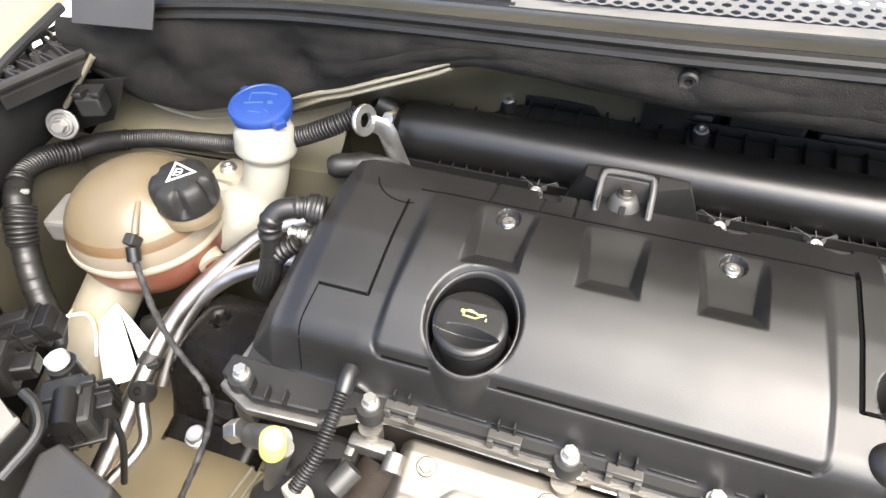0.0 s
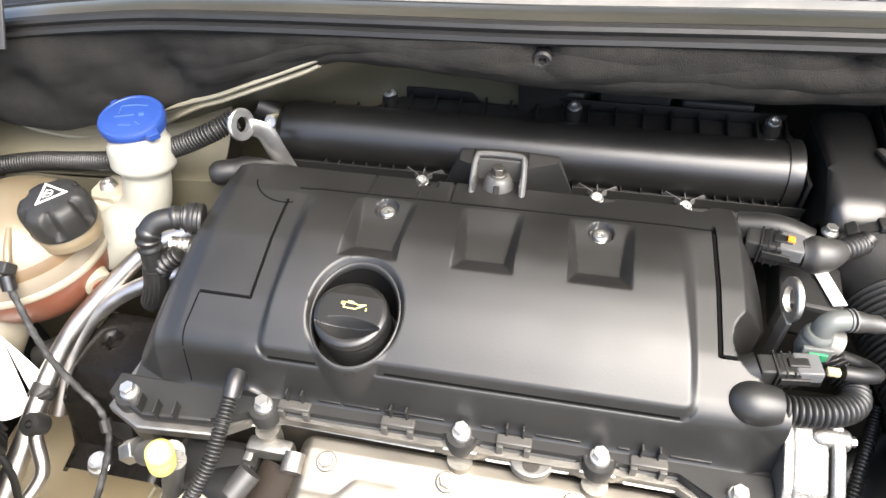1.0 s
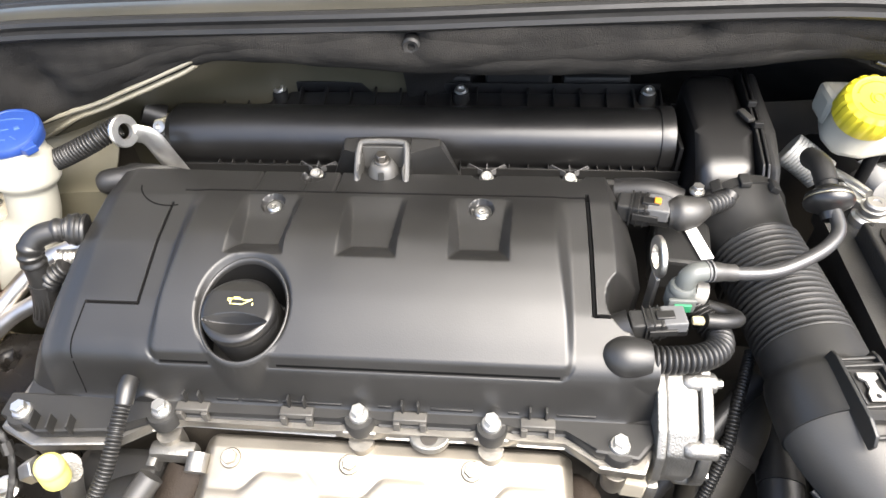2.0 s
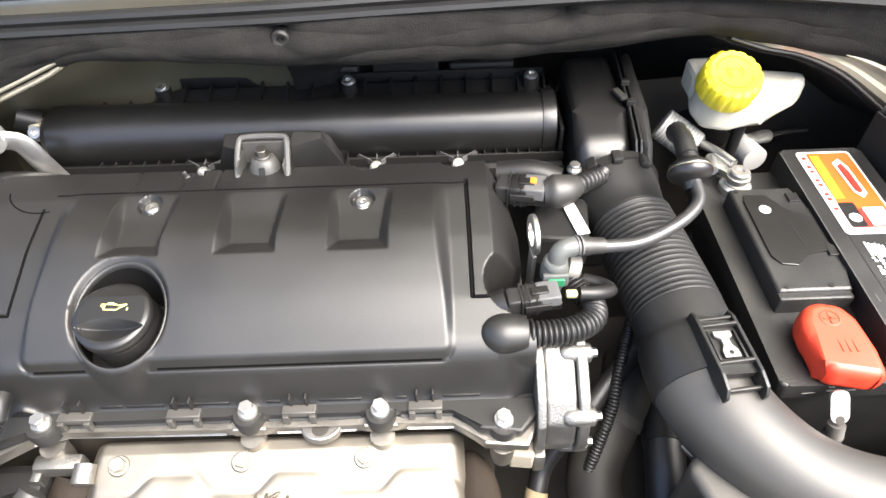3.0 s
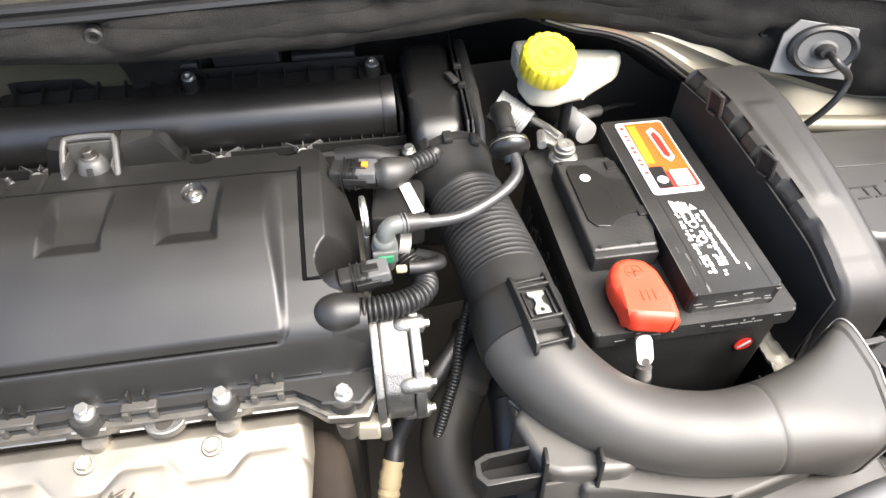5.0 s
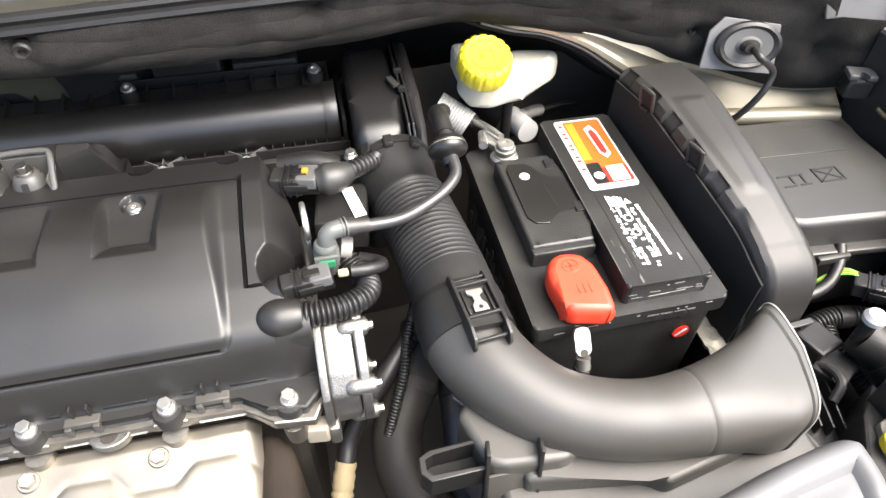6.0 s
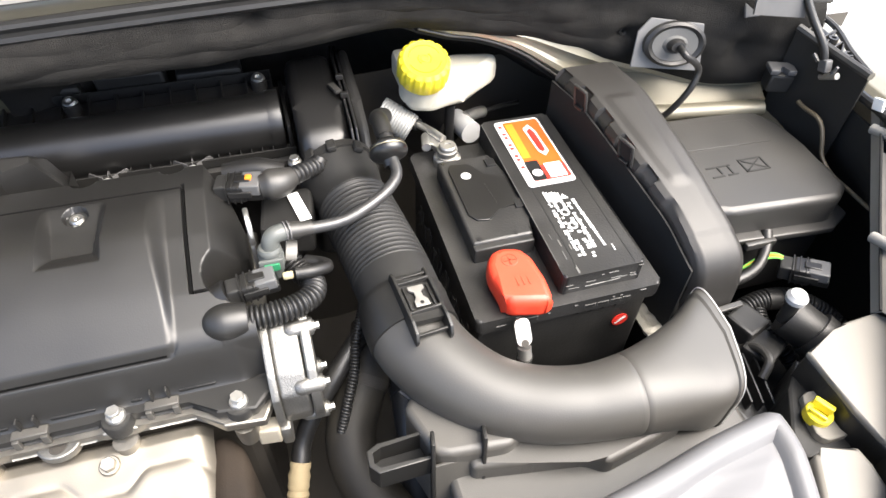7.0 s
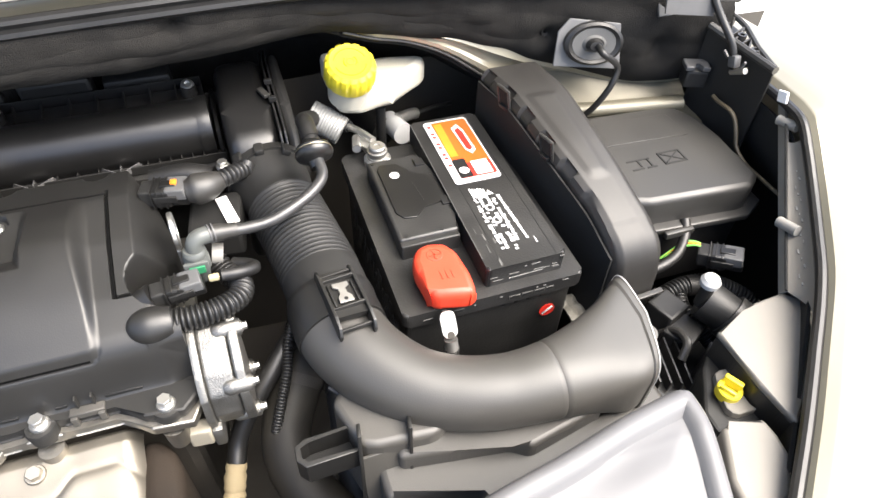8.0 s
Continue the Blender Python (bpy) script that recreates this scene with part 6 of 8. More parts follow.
for x0, x1, y0, y1 in ((0.716, 0.744, 0.084, 0.086), (0.716, 0.744, 0.102, 0.104), (0.716, 0.718, 0.084, 0.104), (0.742, 0.744, 0.084, 0.104), (0.676, 0.704, 0.098, 0.100), (0.676, 0.690, 0.084, 0.086), (0.700, 0.702, 0.086, 0.100), (0.688, 0.690, 0.088, 0.099), (0.694, 0.706, 0.084, 0.086)):
    add_box(bm, ((x0 + x1) / 2, (y0 + y1) / 2, 0.8403), (x1 - x0, y1 - y0, 0.0012), 0.0003)
for a in (35, -35):
    add_box(bm, (0.730, 0.094, 0.8403), (0.026, 0.0018, 0.0012), 0.0003, turn(z=a))
part("pressed_symbols", bm, PLASTIC_DULL, fz)
part("front_clip", box((0.700, 0.018, 0.805), (0.034, 0.006, 0.008), 0.0015), PLASTIC_GREY, fz)
cbl = thing("fuse_box_cable", (0.69, 0.03, 0.74), "thick grey cable leaving the fuse box", "cable")
part("cable", tube([(0.715, 0.030, 0.808), (0.708, 0.016, 0.800), (0.692, 0.002, 0.790), (0.668, -0.004, 0.785), (0.64, -0.002, 0.78)], 0.0056, 14), RUBBER, cbl)

# ---- right wing side ----
gr = thing("bulkhead_grommet", (0.69, 0.23, 0.88), "black oval rubber grommet with a cable through it", "grommet")
GM = Matrix.Translation((0.683, 0.217, 0.916)) @ turn(z=-14) @ turn(x=76)
part("back_plate", slab([(-0.042, -0.026), (0.036, -0.030), (0.030, 0.020), (-0.028, 0.026), (-0.040, 0.012)], -0.006, -0.003, 0.001, GM), mat("grommet_plate", (0.125, 0.125, 0.123), 0.6), gr, "pale grey backing plate")
bm = lathe([(0.0255, -0.003), (0.0255, 0.004), (0.0225, 0.0066), (0.0195, 0.0045), (0.019, 0.003), (0.010, 0.003), (0.0075, 0.006), (0.0055, 0.014), (0, 0.014)], GM @ Matrix.Diagonal((1.3, 0.92, 1, 1)), 40)
part("rubber_oval", bm, RUBBER, gr)
part("oval_face", lathe([(0.0195, 0.0028), (0.0190, 0.0042), (0.0105, 0.0036), (0.0080, 0.0064)], GM @ Matrix.Diagonal((1.3, 0.92, 1, 1)), 40), mat("dusty_grommet", (0.075, 0.075, 0.073), 0.6), gr, "dusty grey rubber face")
part("cable", tube([GM @ Vector((0.002, 0, 0.010)), GM @ Vector((0.003, -0.004, 0.028)), (0.702, 0.190, 0.900), (0.698, 0.186, 0.880), (0.686, 0.188, 0.855), (0.676, 0.195, 0.835)], 0.0036, 12), RUBBER, gr)
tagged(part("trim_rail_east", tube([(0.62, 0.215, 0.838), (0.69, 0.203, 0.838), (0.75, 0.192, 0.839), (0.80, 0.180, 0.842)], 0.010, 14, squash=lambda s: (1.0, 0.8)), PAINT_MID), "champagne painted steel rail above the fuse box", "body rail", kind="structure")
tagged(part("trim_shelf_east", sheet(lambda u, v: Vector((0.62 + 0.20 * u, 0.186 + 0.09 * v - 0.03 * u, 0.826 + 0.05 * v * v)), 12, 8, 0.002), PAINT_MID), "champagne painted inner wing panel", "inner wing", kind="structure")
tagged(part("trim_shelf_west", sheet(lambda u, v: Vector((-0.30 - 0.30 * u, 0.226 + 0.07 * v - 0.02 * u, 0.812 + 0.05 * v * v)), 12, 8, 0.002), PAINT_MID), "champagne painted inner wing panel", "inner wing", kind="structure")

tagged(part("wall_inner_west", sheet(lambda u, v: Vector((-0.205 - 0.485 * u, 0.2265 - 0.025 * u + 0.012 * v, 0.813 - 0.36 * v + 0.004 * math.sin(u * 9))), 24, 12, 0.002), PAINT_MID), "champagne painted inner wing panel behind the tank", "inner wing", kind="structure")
tagged(part("wall_bulkhead_low", sheet(lambda u, v: Vector((-0.75 + 1.80 * u, 0.345 + 0.006 * math.sin(u * 30), 0.41 + 0.44 * v)), 40, 8, 0.002), PAINT_DARK), "lower bulkhead behind the engine, darkened for its shade", "bulkhead", kind="structure")

def mirrored(side, x):
    return x if side > 0 else 0.26 - x

def wing_top(side):
    """Plastic trim with open cells on top of the wing, and the bracket below it."""
    ob = thing("wing_trim", (mirrored(side, 0.83), 0.14, 0.86), "black plastic lattice trim on top of the wing", "wing trim", "wing trims")
    f = lambda x, y, z: Vector((mirrored(side, x), y, z))
    pts_in = [f(0.810, 0.205, 0.945), f(0.815, 0.15, 0.930), f(0.812, 0.10, 0.917), f(0.800, 0.055, 0.902)]
    pts_out = [f(0.838, 0.205, 0.950), f(0.842, 0.15, 0.936), f(0.838, 0.10, 0.922), f(0.822, 0.050, 0.906)]
    if side < 0:
        pts_in = [Vector(p) + Vector((0, 0, 0.008)) for p in ((-0.5484, 0.2050, 0.9183), (-0.5517, 0.1700, 0.9226), (-0.5565, 0.1400, 0.9250), (-0.5581, 0.1100, 0.9288))]
        pts_out = [Vector(p) for p in ((-0.600, 0.232, 0.934), (-0.606, 0.190, 0.934), (-0.600, 0.150, 0.936), (-0.592, 0.110, 0.938))]
    else:
        pts_in = [Vector(p) for p in ((0.8150, 0.1930, 0.9310), (0.8230, 0.1650, 0.9270), (0.8270, 0.1300, 0.9260), (0.8290, 0.0980, 0.9260))]
        pts_out = [Vector(p) for p in ((0.8560, 0.2220, 0.9320), (0.8560, 0.1850, 0.9300), (0.8400, 0.1400, 0.9280), (0.8320, 0.1040, 0.9260))]
    part("inner_rail", tube(pts_in, 0.0045, 8), PLASTIC_GREY, ob)
    part("outer_rail", tube(pts_out, 0.0032, 8), PLASTIC_GREY, ob)
    a, b = curve_points(pts_in, 0.004), curve_points(pts_out, 0.004)
    pick = lambda line, u: line[max(0, min(len(line) - 1, int(u * (len(line) - 1) + 0.5)))]
    part("cell_floor", sheet(lambda u, v: pick(a, u).lerp(pick(b, u), v) + Vector((0, 0, -0.010)), 24, 4, 0.002), PLASTIC_GREY, ob)
    n = 11
    for k in range(n):
        p, q = pick(a, k / n), pick(b, (k + (0.8 if k % 2 else -0.3)) / n)
        w = (q - p)
        part("cell_wall", box((p + q) / 2 + Vector((0, 0, -0.004)), (w.length, 0.0020, 0.010), 0.0004, w.to_track_quat("X", "Z").to_matrix().to_4x4()), PLASTIC_GREY, ob)
    for u in (0.12, 0.38, 0.66):
        p = pick(a, u).lerp(pick(b, u), 0.5)
        part("boss", lathe([(0.0030, -0.010), (0.0058, -0.010), (0.0052, 0.002), (0.0028, 0.002), (0.0026, -0.006), (0, -0.006)], Matrix.Translation(p), 16), PLASTIC_GREY, ob)
    part("skirt", sheet(lambda u, v: pick(a, u) + Vector((0, 0, -(0.120 if side > 0 else 0.022) * v)), 30, 4, 0.002), PLASTIC_DULL, ob)
    hb_ = thing("hinge_bracket", (mirrored(side, 0.80), 0.19, 0.86), "black plastic bracket by the bonnet hinge", "bracket", "hinge brackets")
    part("bracket_body", box(f(0.806 if side > 0 else 0.797, 0.182, 0.876 if side > 0 else 0.884), (0.026, 0.022, 0.022), 0.003, turn(z=side * -20)), PLASTIC_DULL, hb_)
    part("bracket_top", slab([(-0.014, -0.010), (0.014, -0.010), (0.014, 0.010), (0.004, 0.010), (0.002, 0.0), (-0.003, 0.0), (-0.005, 0.010), (-0.014, 0.010)], 0, 0.006, 0.0015, Matrix.Translation(f(0.804 if side > 0 else 0.795, 0.181, 0.887 if side > 0 else 0.895)) @ turn(z=side * -20 + 180)), GREY_CONN if side > 0 else PLASTIC, hb_)
    tagged(part("trim_corner_plate" if side > 0 else "trim_corner_plate_west", slab([(-0.045, -0.02), (0.04, -0.02), (0.045, 0.05), (-0.045, 0.05)], -0.0015, 0.0015, 0.001, Matrix.Translation((0.800, 0.2206, 0.957) if side > 0 else (-0.486, 0.208, 0.982)) @ turn(z=0 if side > 0 else 6) @ turn(x=58)), GREY_CONN if side > 0 else PLASTIC_GREY), "dark plate at the corner of the scuttle", "body plate", kind="structure")
wing_top(1)
wing_top(-1)
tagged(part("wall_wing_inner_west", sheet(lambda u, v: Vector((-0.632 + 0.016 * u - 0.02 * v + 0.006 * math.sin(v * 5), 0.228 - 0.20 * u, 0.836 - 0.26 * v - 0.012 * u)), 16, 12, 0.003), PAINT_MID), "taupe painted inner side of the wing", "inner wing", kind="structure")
c_a, c_b = Vector((0.7428, 0.1860, 0.9568)), Vector((0.7983, 0.1760, 0.9519))
tagged(part("trim_scuttle_corner", sheet(lambda u, v: c_a.lerp(c_b, u) + Vector((0, 0.015 * v, 0.06 * v)), 6, 6, 0.003), GREY_CONN), "pale grey plate at the corner of the scuttle", "body plate", kind="structure")

rod = thing("bonnet_stay", (0.812, 0.14, 0.90), "black steel bonnet stay with its pivot clip", "bonnet stay")
part("rod", tube([(0.8125, 0.1410, 0.9150), (0.8120, 0.1440, 0.9240), (0.8075, 0.1515, 0.9380), (0.7990, 0.1730, 0.9600), (0.7760, 0.1950, 1.0050), (0.6685, 0.2250, 1.1459)], 0.0040, 12), RUBBER, rod)
part("pivot", tube([(0.8140, 0.1390, 0.9040), (0.8140, 0.1210, 0.9150)], 0.0034, 14), STEEL_DARK, rod)
part("pivot_block", box((0.8125, 0.1390, 0.9170), (0.009, 0.011, 0.013), 0.002, turn(x=-20)), GREY_CONN, rod)
part("clip_leaf", box((0.8130, 0.1270, 0.9160), (0.003, 0.0030, 0.016), 0.0008, turn(x=18)), GREY_CONN, rod)
part("clip_tongue", box((0.8130, 0.1540, 0.9175), (0.003, 0.010, 0.0030), 0.0008, turn(x=25)), GREY_CONN, rod)
part("mount_pin", tube([(0.812, 0.139, 0.908), (0.832, 0.135, 0.904)], 0.0040, 12), PLASTIC_DULL, rod)
tr = thing("wing_seal_rod", (0.81, 0.08, 0.80), "thin champagne painted wire bent along the wing liner", "wire")
part("wire", tube([(0.8110, 0.1480, 0.8690), (0.8120, 0.1390, 0.8670), (0.8140, 0.1190, 0.8670), (0.8160, 0.1090, 0.8600), (0.8160, 0.1000, 0.8475), (0.8160, 0.0920, 0.8350), (0.8180, 0.0750, 0.8260), (0.8200, 0.0480, 0.8240), (0.8260, 0.0200, 0.8200)], 0.0024, 10), mat("bronzed_wire", (0.13, 0.105, 0.07), 0.4, 0.5), tr)

# pale strip and stops along the inner edge of the wing
st = thing("wing_edge_strip", (0.79, 0.0, 0.84), "pale grey plastic strip along the wing edge", "edge strip")
def along(pts, u):
    k = u * (len(pts) - 1)
    i = min(int(k), len(pts) - 2)
    return Vector(pts[i]).lerp(Vector(pts[i + 1]), k - i)
STRIP_TOP = [(0.8395, 0.0807, 0.9050), (0.8119, 0.0357, 0.8850), (0.7853, -0.0099, 0.8620), (0.7571, -0.0518, 0.8480), (0.7240, -0.0988, 0.8350)]
STRIP_LOW = [(0.8442, 0.0919, 0.8930), (0.8156, 0.0454, 0.8730), (0.7881, -0.0017, 0.8500), (0.7593, -0.0448, 0.8360), (0.7256, -0.0930, 0.8230)]
LEDGE_IN = [(0.8119, 0.0357, 0.8850), (0.7853, -0.0099, 0.8620), (0.7571, -0.0518, 0.8480), (0.7240, -0.0988, 0.8350), (0.7292, -0.1252, 0.8380), (0.7001, -0.1589, 0.8360), (0.6596, -0.1979, 0.8320)]
part("strip", sheet(lambda u, v: along(STRIP_LOW, u).lerp(along(STRIP_TOP, u), v), 24, 4, 0.002), LIGHT_GREY, st)
def ledge(u, v):
    inner = along(LEDGE_IN, u)
    y = inner.y - 0.012
    outer = Vector((0.13 + float(flange_x(y)) - 0.0245, y, flange_top(1, y) - 0.013))
    return inner.lerp(outer, v) - Vector((0, 0, 0.004 * math.sin(v * math.pi)))
part("ledge", sheet(ledge, 42, 8, 0.002), LAMP_GREY, st, "pale beige plastic ledge")
for k in range(16):
    c = ledge(0.10 + 0.026 * k, 0.52 + 0.10 * math.sin(k * 2.1))
    part("pressed_mark", box(c + Vector((0, 0, 0.0005)), (0.0030 + 0.0015 * (k % 3), 0.0008 + 0.0010 * (k % 2), 0.0008), 0.0002, turn(z=52)), LIGHT_GREY, st)
SIDE_A = [(0.728, -0.0945, 0.830), (0.7445, -0.113, 0.830), (0.7165, -0.146, 0.830), (0.6860, -0.175, 0.830), (0.6700, -0.191, 0.829)]
SIDE_B = [(0.765, -0.095, 0.840), (0.740, -0.121, 0.840), (0.712, -0.153, 0.840), (0.681, -0.181, 0.840), (0.659, -0.196, 0.836)]
part("side_ledge", sheet(lambda u, v: along(SIDE_A, u).lerp(along(SIDE_B, u), v), 30, 4, 0.002), LAMP_GREY, st, "pale beige plastic ledge")
part("ledge_edge", tube([tuple(Vector(p) + Vector((-0.001, 0, 0.001))) for p in STRIP_TOP], 0.0014, 8), RUBBER, st)
for a_, b_ in (((0.8229, 0.0638, 0.8900), (0.8255, 0.0412, 0.8950)), ((0.7602, -0.0346, 0.8520), (0.7614, -0.0558, 0.8580))):
    part("stop", tube([a_, b_], 0.0052, 14), LIGHT_GREY, st)
part("tab", box((0.8240, 0.0720, 0.9120), (0.003, 0.013, 0.012), 0.001, turn(z=-4) @ turn(x=-18)), PAPER, st, "small white tab")

# The left lamp's copy of the housing plastic, toned to its own brightness.
GREY_LAMP = mat("left_lamp_plastic", (0.15, 0.142, 0.128), 0.5, bump=0.1, dust=0.2, grain=12)
def headlamp(side):
    """Top of the headlamp housing with its adjuster, in the corner of the bay."""
    ob = thing("headlamp_housing", (mirrored(side, 0.68), -0.15, 0.70), "grey plastic headlamp housing in the corner of the bay", "headlamp", "headlamps")
    f_ = lambda x, y, z: (mirrored(side, x), y, z)
    P = lambda pts: [(mirrored(side, x), y) for x, y in pts][::side]
    shell = P([(0.641, -0.114), (0.678, -0.104), (0.692, -0.097), (0.726, -0.095), (0.743, -0.112), (0.715, -0.145), (0.684, -0.174), (0.668, -0.189), (0.648, -0.206), (0.646, -0.193), (0.642, -0.169), (0.643, -0.140)])
    part("upper_shell", slab(shell, 0.8215, 0.828, 0.0025, None, 3), LAMP_GREY if side > 0 else GREY_LAMP, ob)
    mid = Vector((sum(p[0] for p in shell), sum(p[1] for p in shell))) / len(shell)
    # Side of the lamp shell, darker than its top.
    part("shell_side", slab([tuple(mid.lerp(Vector(p), 0.985)) for p in shell], 0.74, 0.822, 0.002), RUBBER, ob, "dark side below the lamp's top")
    low_z = 0.820 if side > 0 else 0.798
    part("lower_shell", slab(P([(0.595, -0.187), (0.602, -0.189), (0.631, -0.191), (0.6325, -0.206), (0.630, -0.225), (0.609, -0.250), (0.570, -0.260), (0.575, -0.225)]), 0.72, low_z, 0.004, None, 3), LAMP_GREY if side > 0 else GREY_CONN, ob)
    if side < 0:
        part("front_panel", slab([(-0.372, -0.124), (-0.362, -0.111), (-0.300, -0.128), (-0.280, -0.190), (-0.345, -0.200)], 0.74, 0.800, 0.004, None, 3), PLASTIC_GREY, ob, "dark grey front panel")
        part("inner_edge", tube([(-0.400, -0.094, 0.822), (-0.384, -0.100, 0.818), (-0.372, -0.116, 0.812), (-0.376, -0.150, 0.806)], 0.0042, 10), RUBBER, ob)
        return
    part("recess", slab(P([(0.657, -0.102), (0.629, -0.127), (0.605, -0.164), (0.605, -0.183), (0.650, -0.186), (0.658, -0.150)][::-1]), 0.72, 0.796, 0.003), PLASTIC_DULL, ob, "dark recess round the adjuster")
    part("pocket", slab(P([(0.645, -0.177), (0.640, -0.172), (0.640, -0.162), (0.643, -0.145), (0.648, -0.137), (0.638, -0.1355), (0.6315, -0.1375), (0.6295, -0.142), (0.623, -0.157), (0.6205, -0.169), (0.6225, -0.174), (0.627, -0.177)][::-1]), 0.74, 0.803, 0.0012), LAMP_GREY, ob, "pale pocket round the adjuster")
    ax = (0.6310, -0.1565)
    part("adjuster", lathe([(0.0105, 0.800), (0.0105, 0.808), (0.0095, 0.809), (0.0062, 0.809), (0.0055, 0.806), (0, 0.806)], Matrix.Translation((*ax, 0)), 28), YELLOW, ob, "yellow plastic adjuster")
    part("adjuster_wing", box((ax[0] + 0.004, ax[1] + 0.003, 0.811), (0.005, 0.016, 0.009), 0.001, turn(z=30)), YELLOW, ob)
    part("adjuster_wing", box((ax[0] - 0.005, ax[1] - 0.002, 0.810), (0.003, 0.014, 0.006), 0.001, turn(z=30)), YELLOW, ob)
headlamp(1)
headlamp(-1)

lc = thing("lamp_connector", (0.69, -0.06, 0.74), "black lamp holder with a white cap", "lamp holder")
part("holder", tube([(0.70, -0.078, 0.782), (0.684, -0.056, 0.790)], 0.020, 24), PLASTIC_DULL, lc)
part("holder_ring", tube([(0.704, -0.084, 0.780), (0.699, -0.076, 0.783)], 0.023, 24), PLASTIC_GREY, lc)
part("white_cap", lathe([(0, 0.818), (0.009, 0.818), (0.0095, 0.823), (0.007, 0.827), (0, 0.828)], Matrix.Translation((0.676, -0.060, 0)), 20), WHITE, lc, "white plastic cap")
part("cap_stem", tube([(0.676, -0.060, 0.79), (0.676, -0.060, 0.82)], 0.006, 12), PLASTIC_DULL, lc)
part("side_block", box((0.66, -0.07, 0.755), (0.036, 0.03, 0.03), 0.003, turn(z=30)), PLASTIC_DULL, lc)
lc = connector("lamp_plug", (0.712, -0.004, 0.792), (0.748, -0.036, 0.800), 0.022, 0.018, "dark grey electrical plug with green wires", clip=None)
for k in range(3):
    part("green_wire", tube([(0.722 + 0.003 * k, -0.008, 0.796), (0.712, 0.000 + 0.003 * k, 0.800), (0.700, 0.006 + 0.002 * k, 0.795), (0.68, 0.01, 0.78)], 0.0012, 6), mat("green_wire", (0.15, 0.45, 0.08), 0.5) if k != 1 else AMBER, lc, "thin green wire")
jb = thing("relay_block", (0.66, -0.045, 0.70), "black relay block with pale lettering plate", "relay")
part("relay_body", box((0.655, -0.045, 0.755), (0.03, 0.03, 0.05), 0.003, turn(z=20)), PLASTIC_DULL, jb)
part("pale_plate", box((0.648, -0.064, 0.748), (0.020, 0.003, 0.016), 0.0005, turn(z=20)), PLASTIC_GREY, jb)
hn = thing("harness_conduit", (0.68, -0.03, 0.735), "black corrugated wiring conduit under the fuse box", "cable conduit")
part("conduit", corrugated([(0.652, -0.030, 0.752), (0.672, -0.022, 0.758), (0.700, -0.018, 0.760), (0.730, -0.022, 0.757), (0.758, -0.040, 0.748), (0.775, -0.065, 0.735)], 0.0095, 0.0042, 0.0014, 20), RUBBER, hn)
part("tape", tube([(0.700, -0.018, 0.760), (0.714, -0.0195, 0.759)], 0.0112, 16), RUBBER, hn)
part("branch", corrugated([(0.690, -0.020, 0.758), (0.684, -0.038, 0.756), (0.688, -0.060, 0.750), (0.700, -0.085, 0.735)], 0.0070, 0.0036, 0.0011, 18), RUBBER, hn)
rs = thing("radiator_side_bracket", (0.63, -0.085, 0.70), "dark plastic bracket ribs beside the headlamp", "bracket")
part("bracket_plate", slab([(0.602, -0.050), (0.640, -0.040), (0.652, -0.078), (0.640, -0.128), (0.612, -0.140), (0.600, -0.095)], 0.742, 0.752, 0.003), PLASTIC_GREY, rs)
for k in range(4):
    part("rib", box((0.612 + 0.009 * k, -0.088 - 0.004 * k, 0.758), (0.0022, 0.052, 0.016), 0.0006, turn(z=-14)), PLASTIC, rs)
# Added black plate that closes the gap to the bright ground.
part("void_plate", slab([(0.560, -0.030), (0.780, -0.020), (0.770, -0.130), (0.700, -0.240), (0.600, -0.270), (0.575, -0.150)], 0.700, 0.712, 0.003), WELL_BLACK, rs, "black plate added to fill the void below the lamp")
part("hook", tube([(0.640, -0.060, 0.756), (0.648, -0.072, 0.772), (0.646, -0.090, 0.778), (0.636, -0.100, 0.768)], 0.0042, 10), PLASTIC_GREY, rs)
part("stub", tube([(0.622, -0.062, 0.752), (0.618, -0.068, 0.776)], 0.0090, 18), PLASTIC, rs)
foil = thing("foil_pad", (0.59, -0.01, 0.70), "crumpled pale foil pad beside the battery", "foil pad")
part("pad", sheet(lambda u, v: Vector((0.572 + 0.045 * u, -0.030 + 0.05 * v, 0.745 + 0.004 * noise.noise(Vector((u * 6, v * 6, 0))))), 16, 16, 0.003), mat("crumpled_foil", (0.24, 0.225, 0.19), 0.5, 0.3, bump=0.4), foil)
tray = thing("battery_tray", (0.50, 0.08, 0.60), "black plastic battery tray", "battery tray")
part("tray_floor", box((0.50, 0.09, 0.628), (0.22, 0.27, 0.012), 0.003), PLASTIC_DULL, tray)
for i in range(9):
    part("tray_rib", box((0.555 + i * 0.0075, -0.034, 0.742), (0.0028, 0.012, 0.010), 0.0008), PLASTIC_DULL, tray)
part("tray_wall", box((0.585, -0.034, 0.68), (0.085, 0.006, 0.11), 0.001), PLASTIC_DULL, tray)

# front cover panel at the corner of the bay
COVER_BACK = lerp_line([0.30, 0.396, 0.461, 0.516, 0.573, 0.60], [-0.212, -0.187, -0.174, -0.160, -0.1505, -0.148], 0.02)
COVER_SIDE = lerp_line([-0.42, -0.32, -0.244, -0.21, -0.178, -0.15, -0.12], [0.520, 0.545, 0.563, 0.575, 0.584, 0.582, 0.580], 0.02)
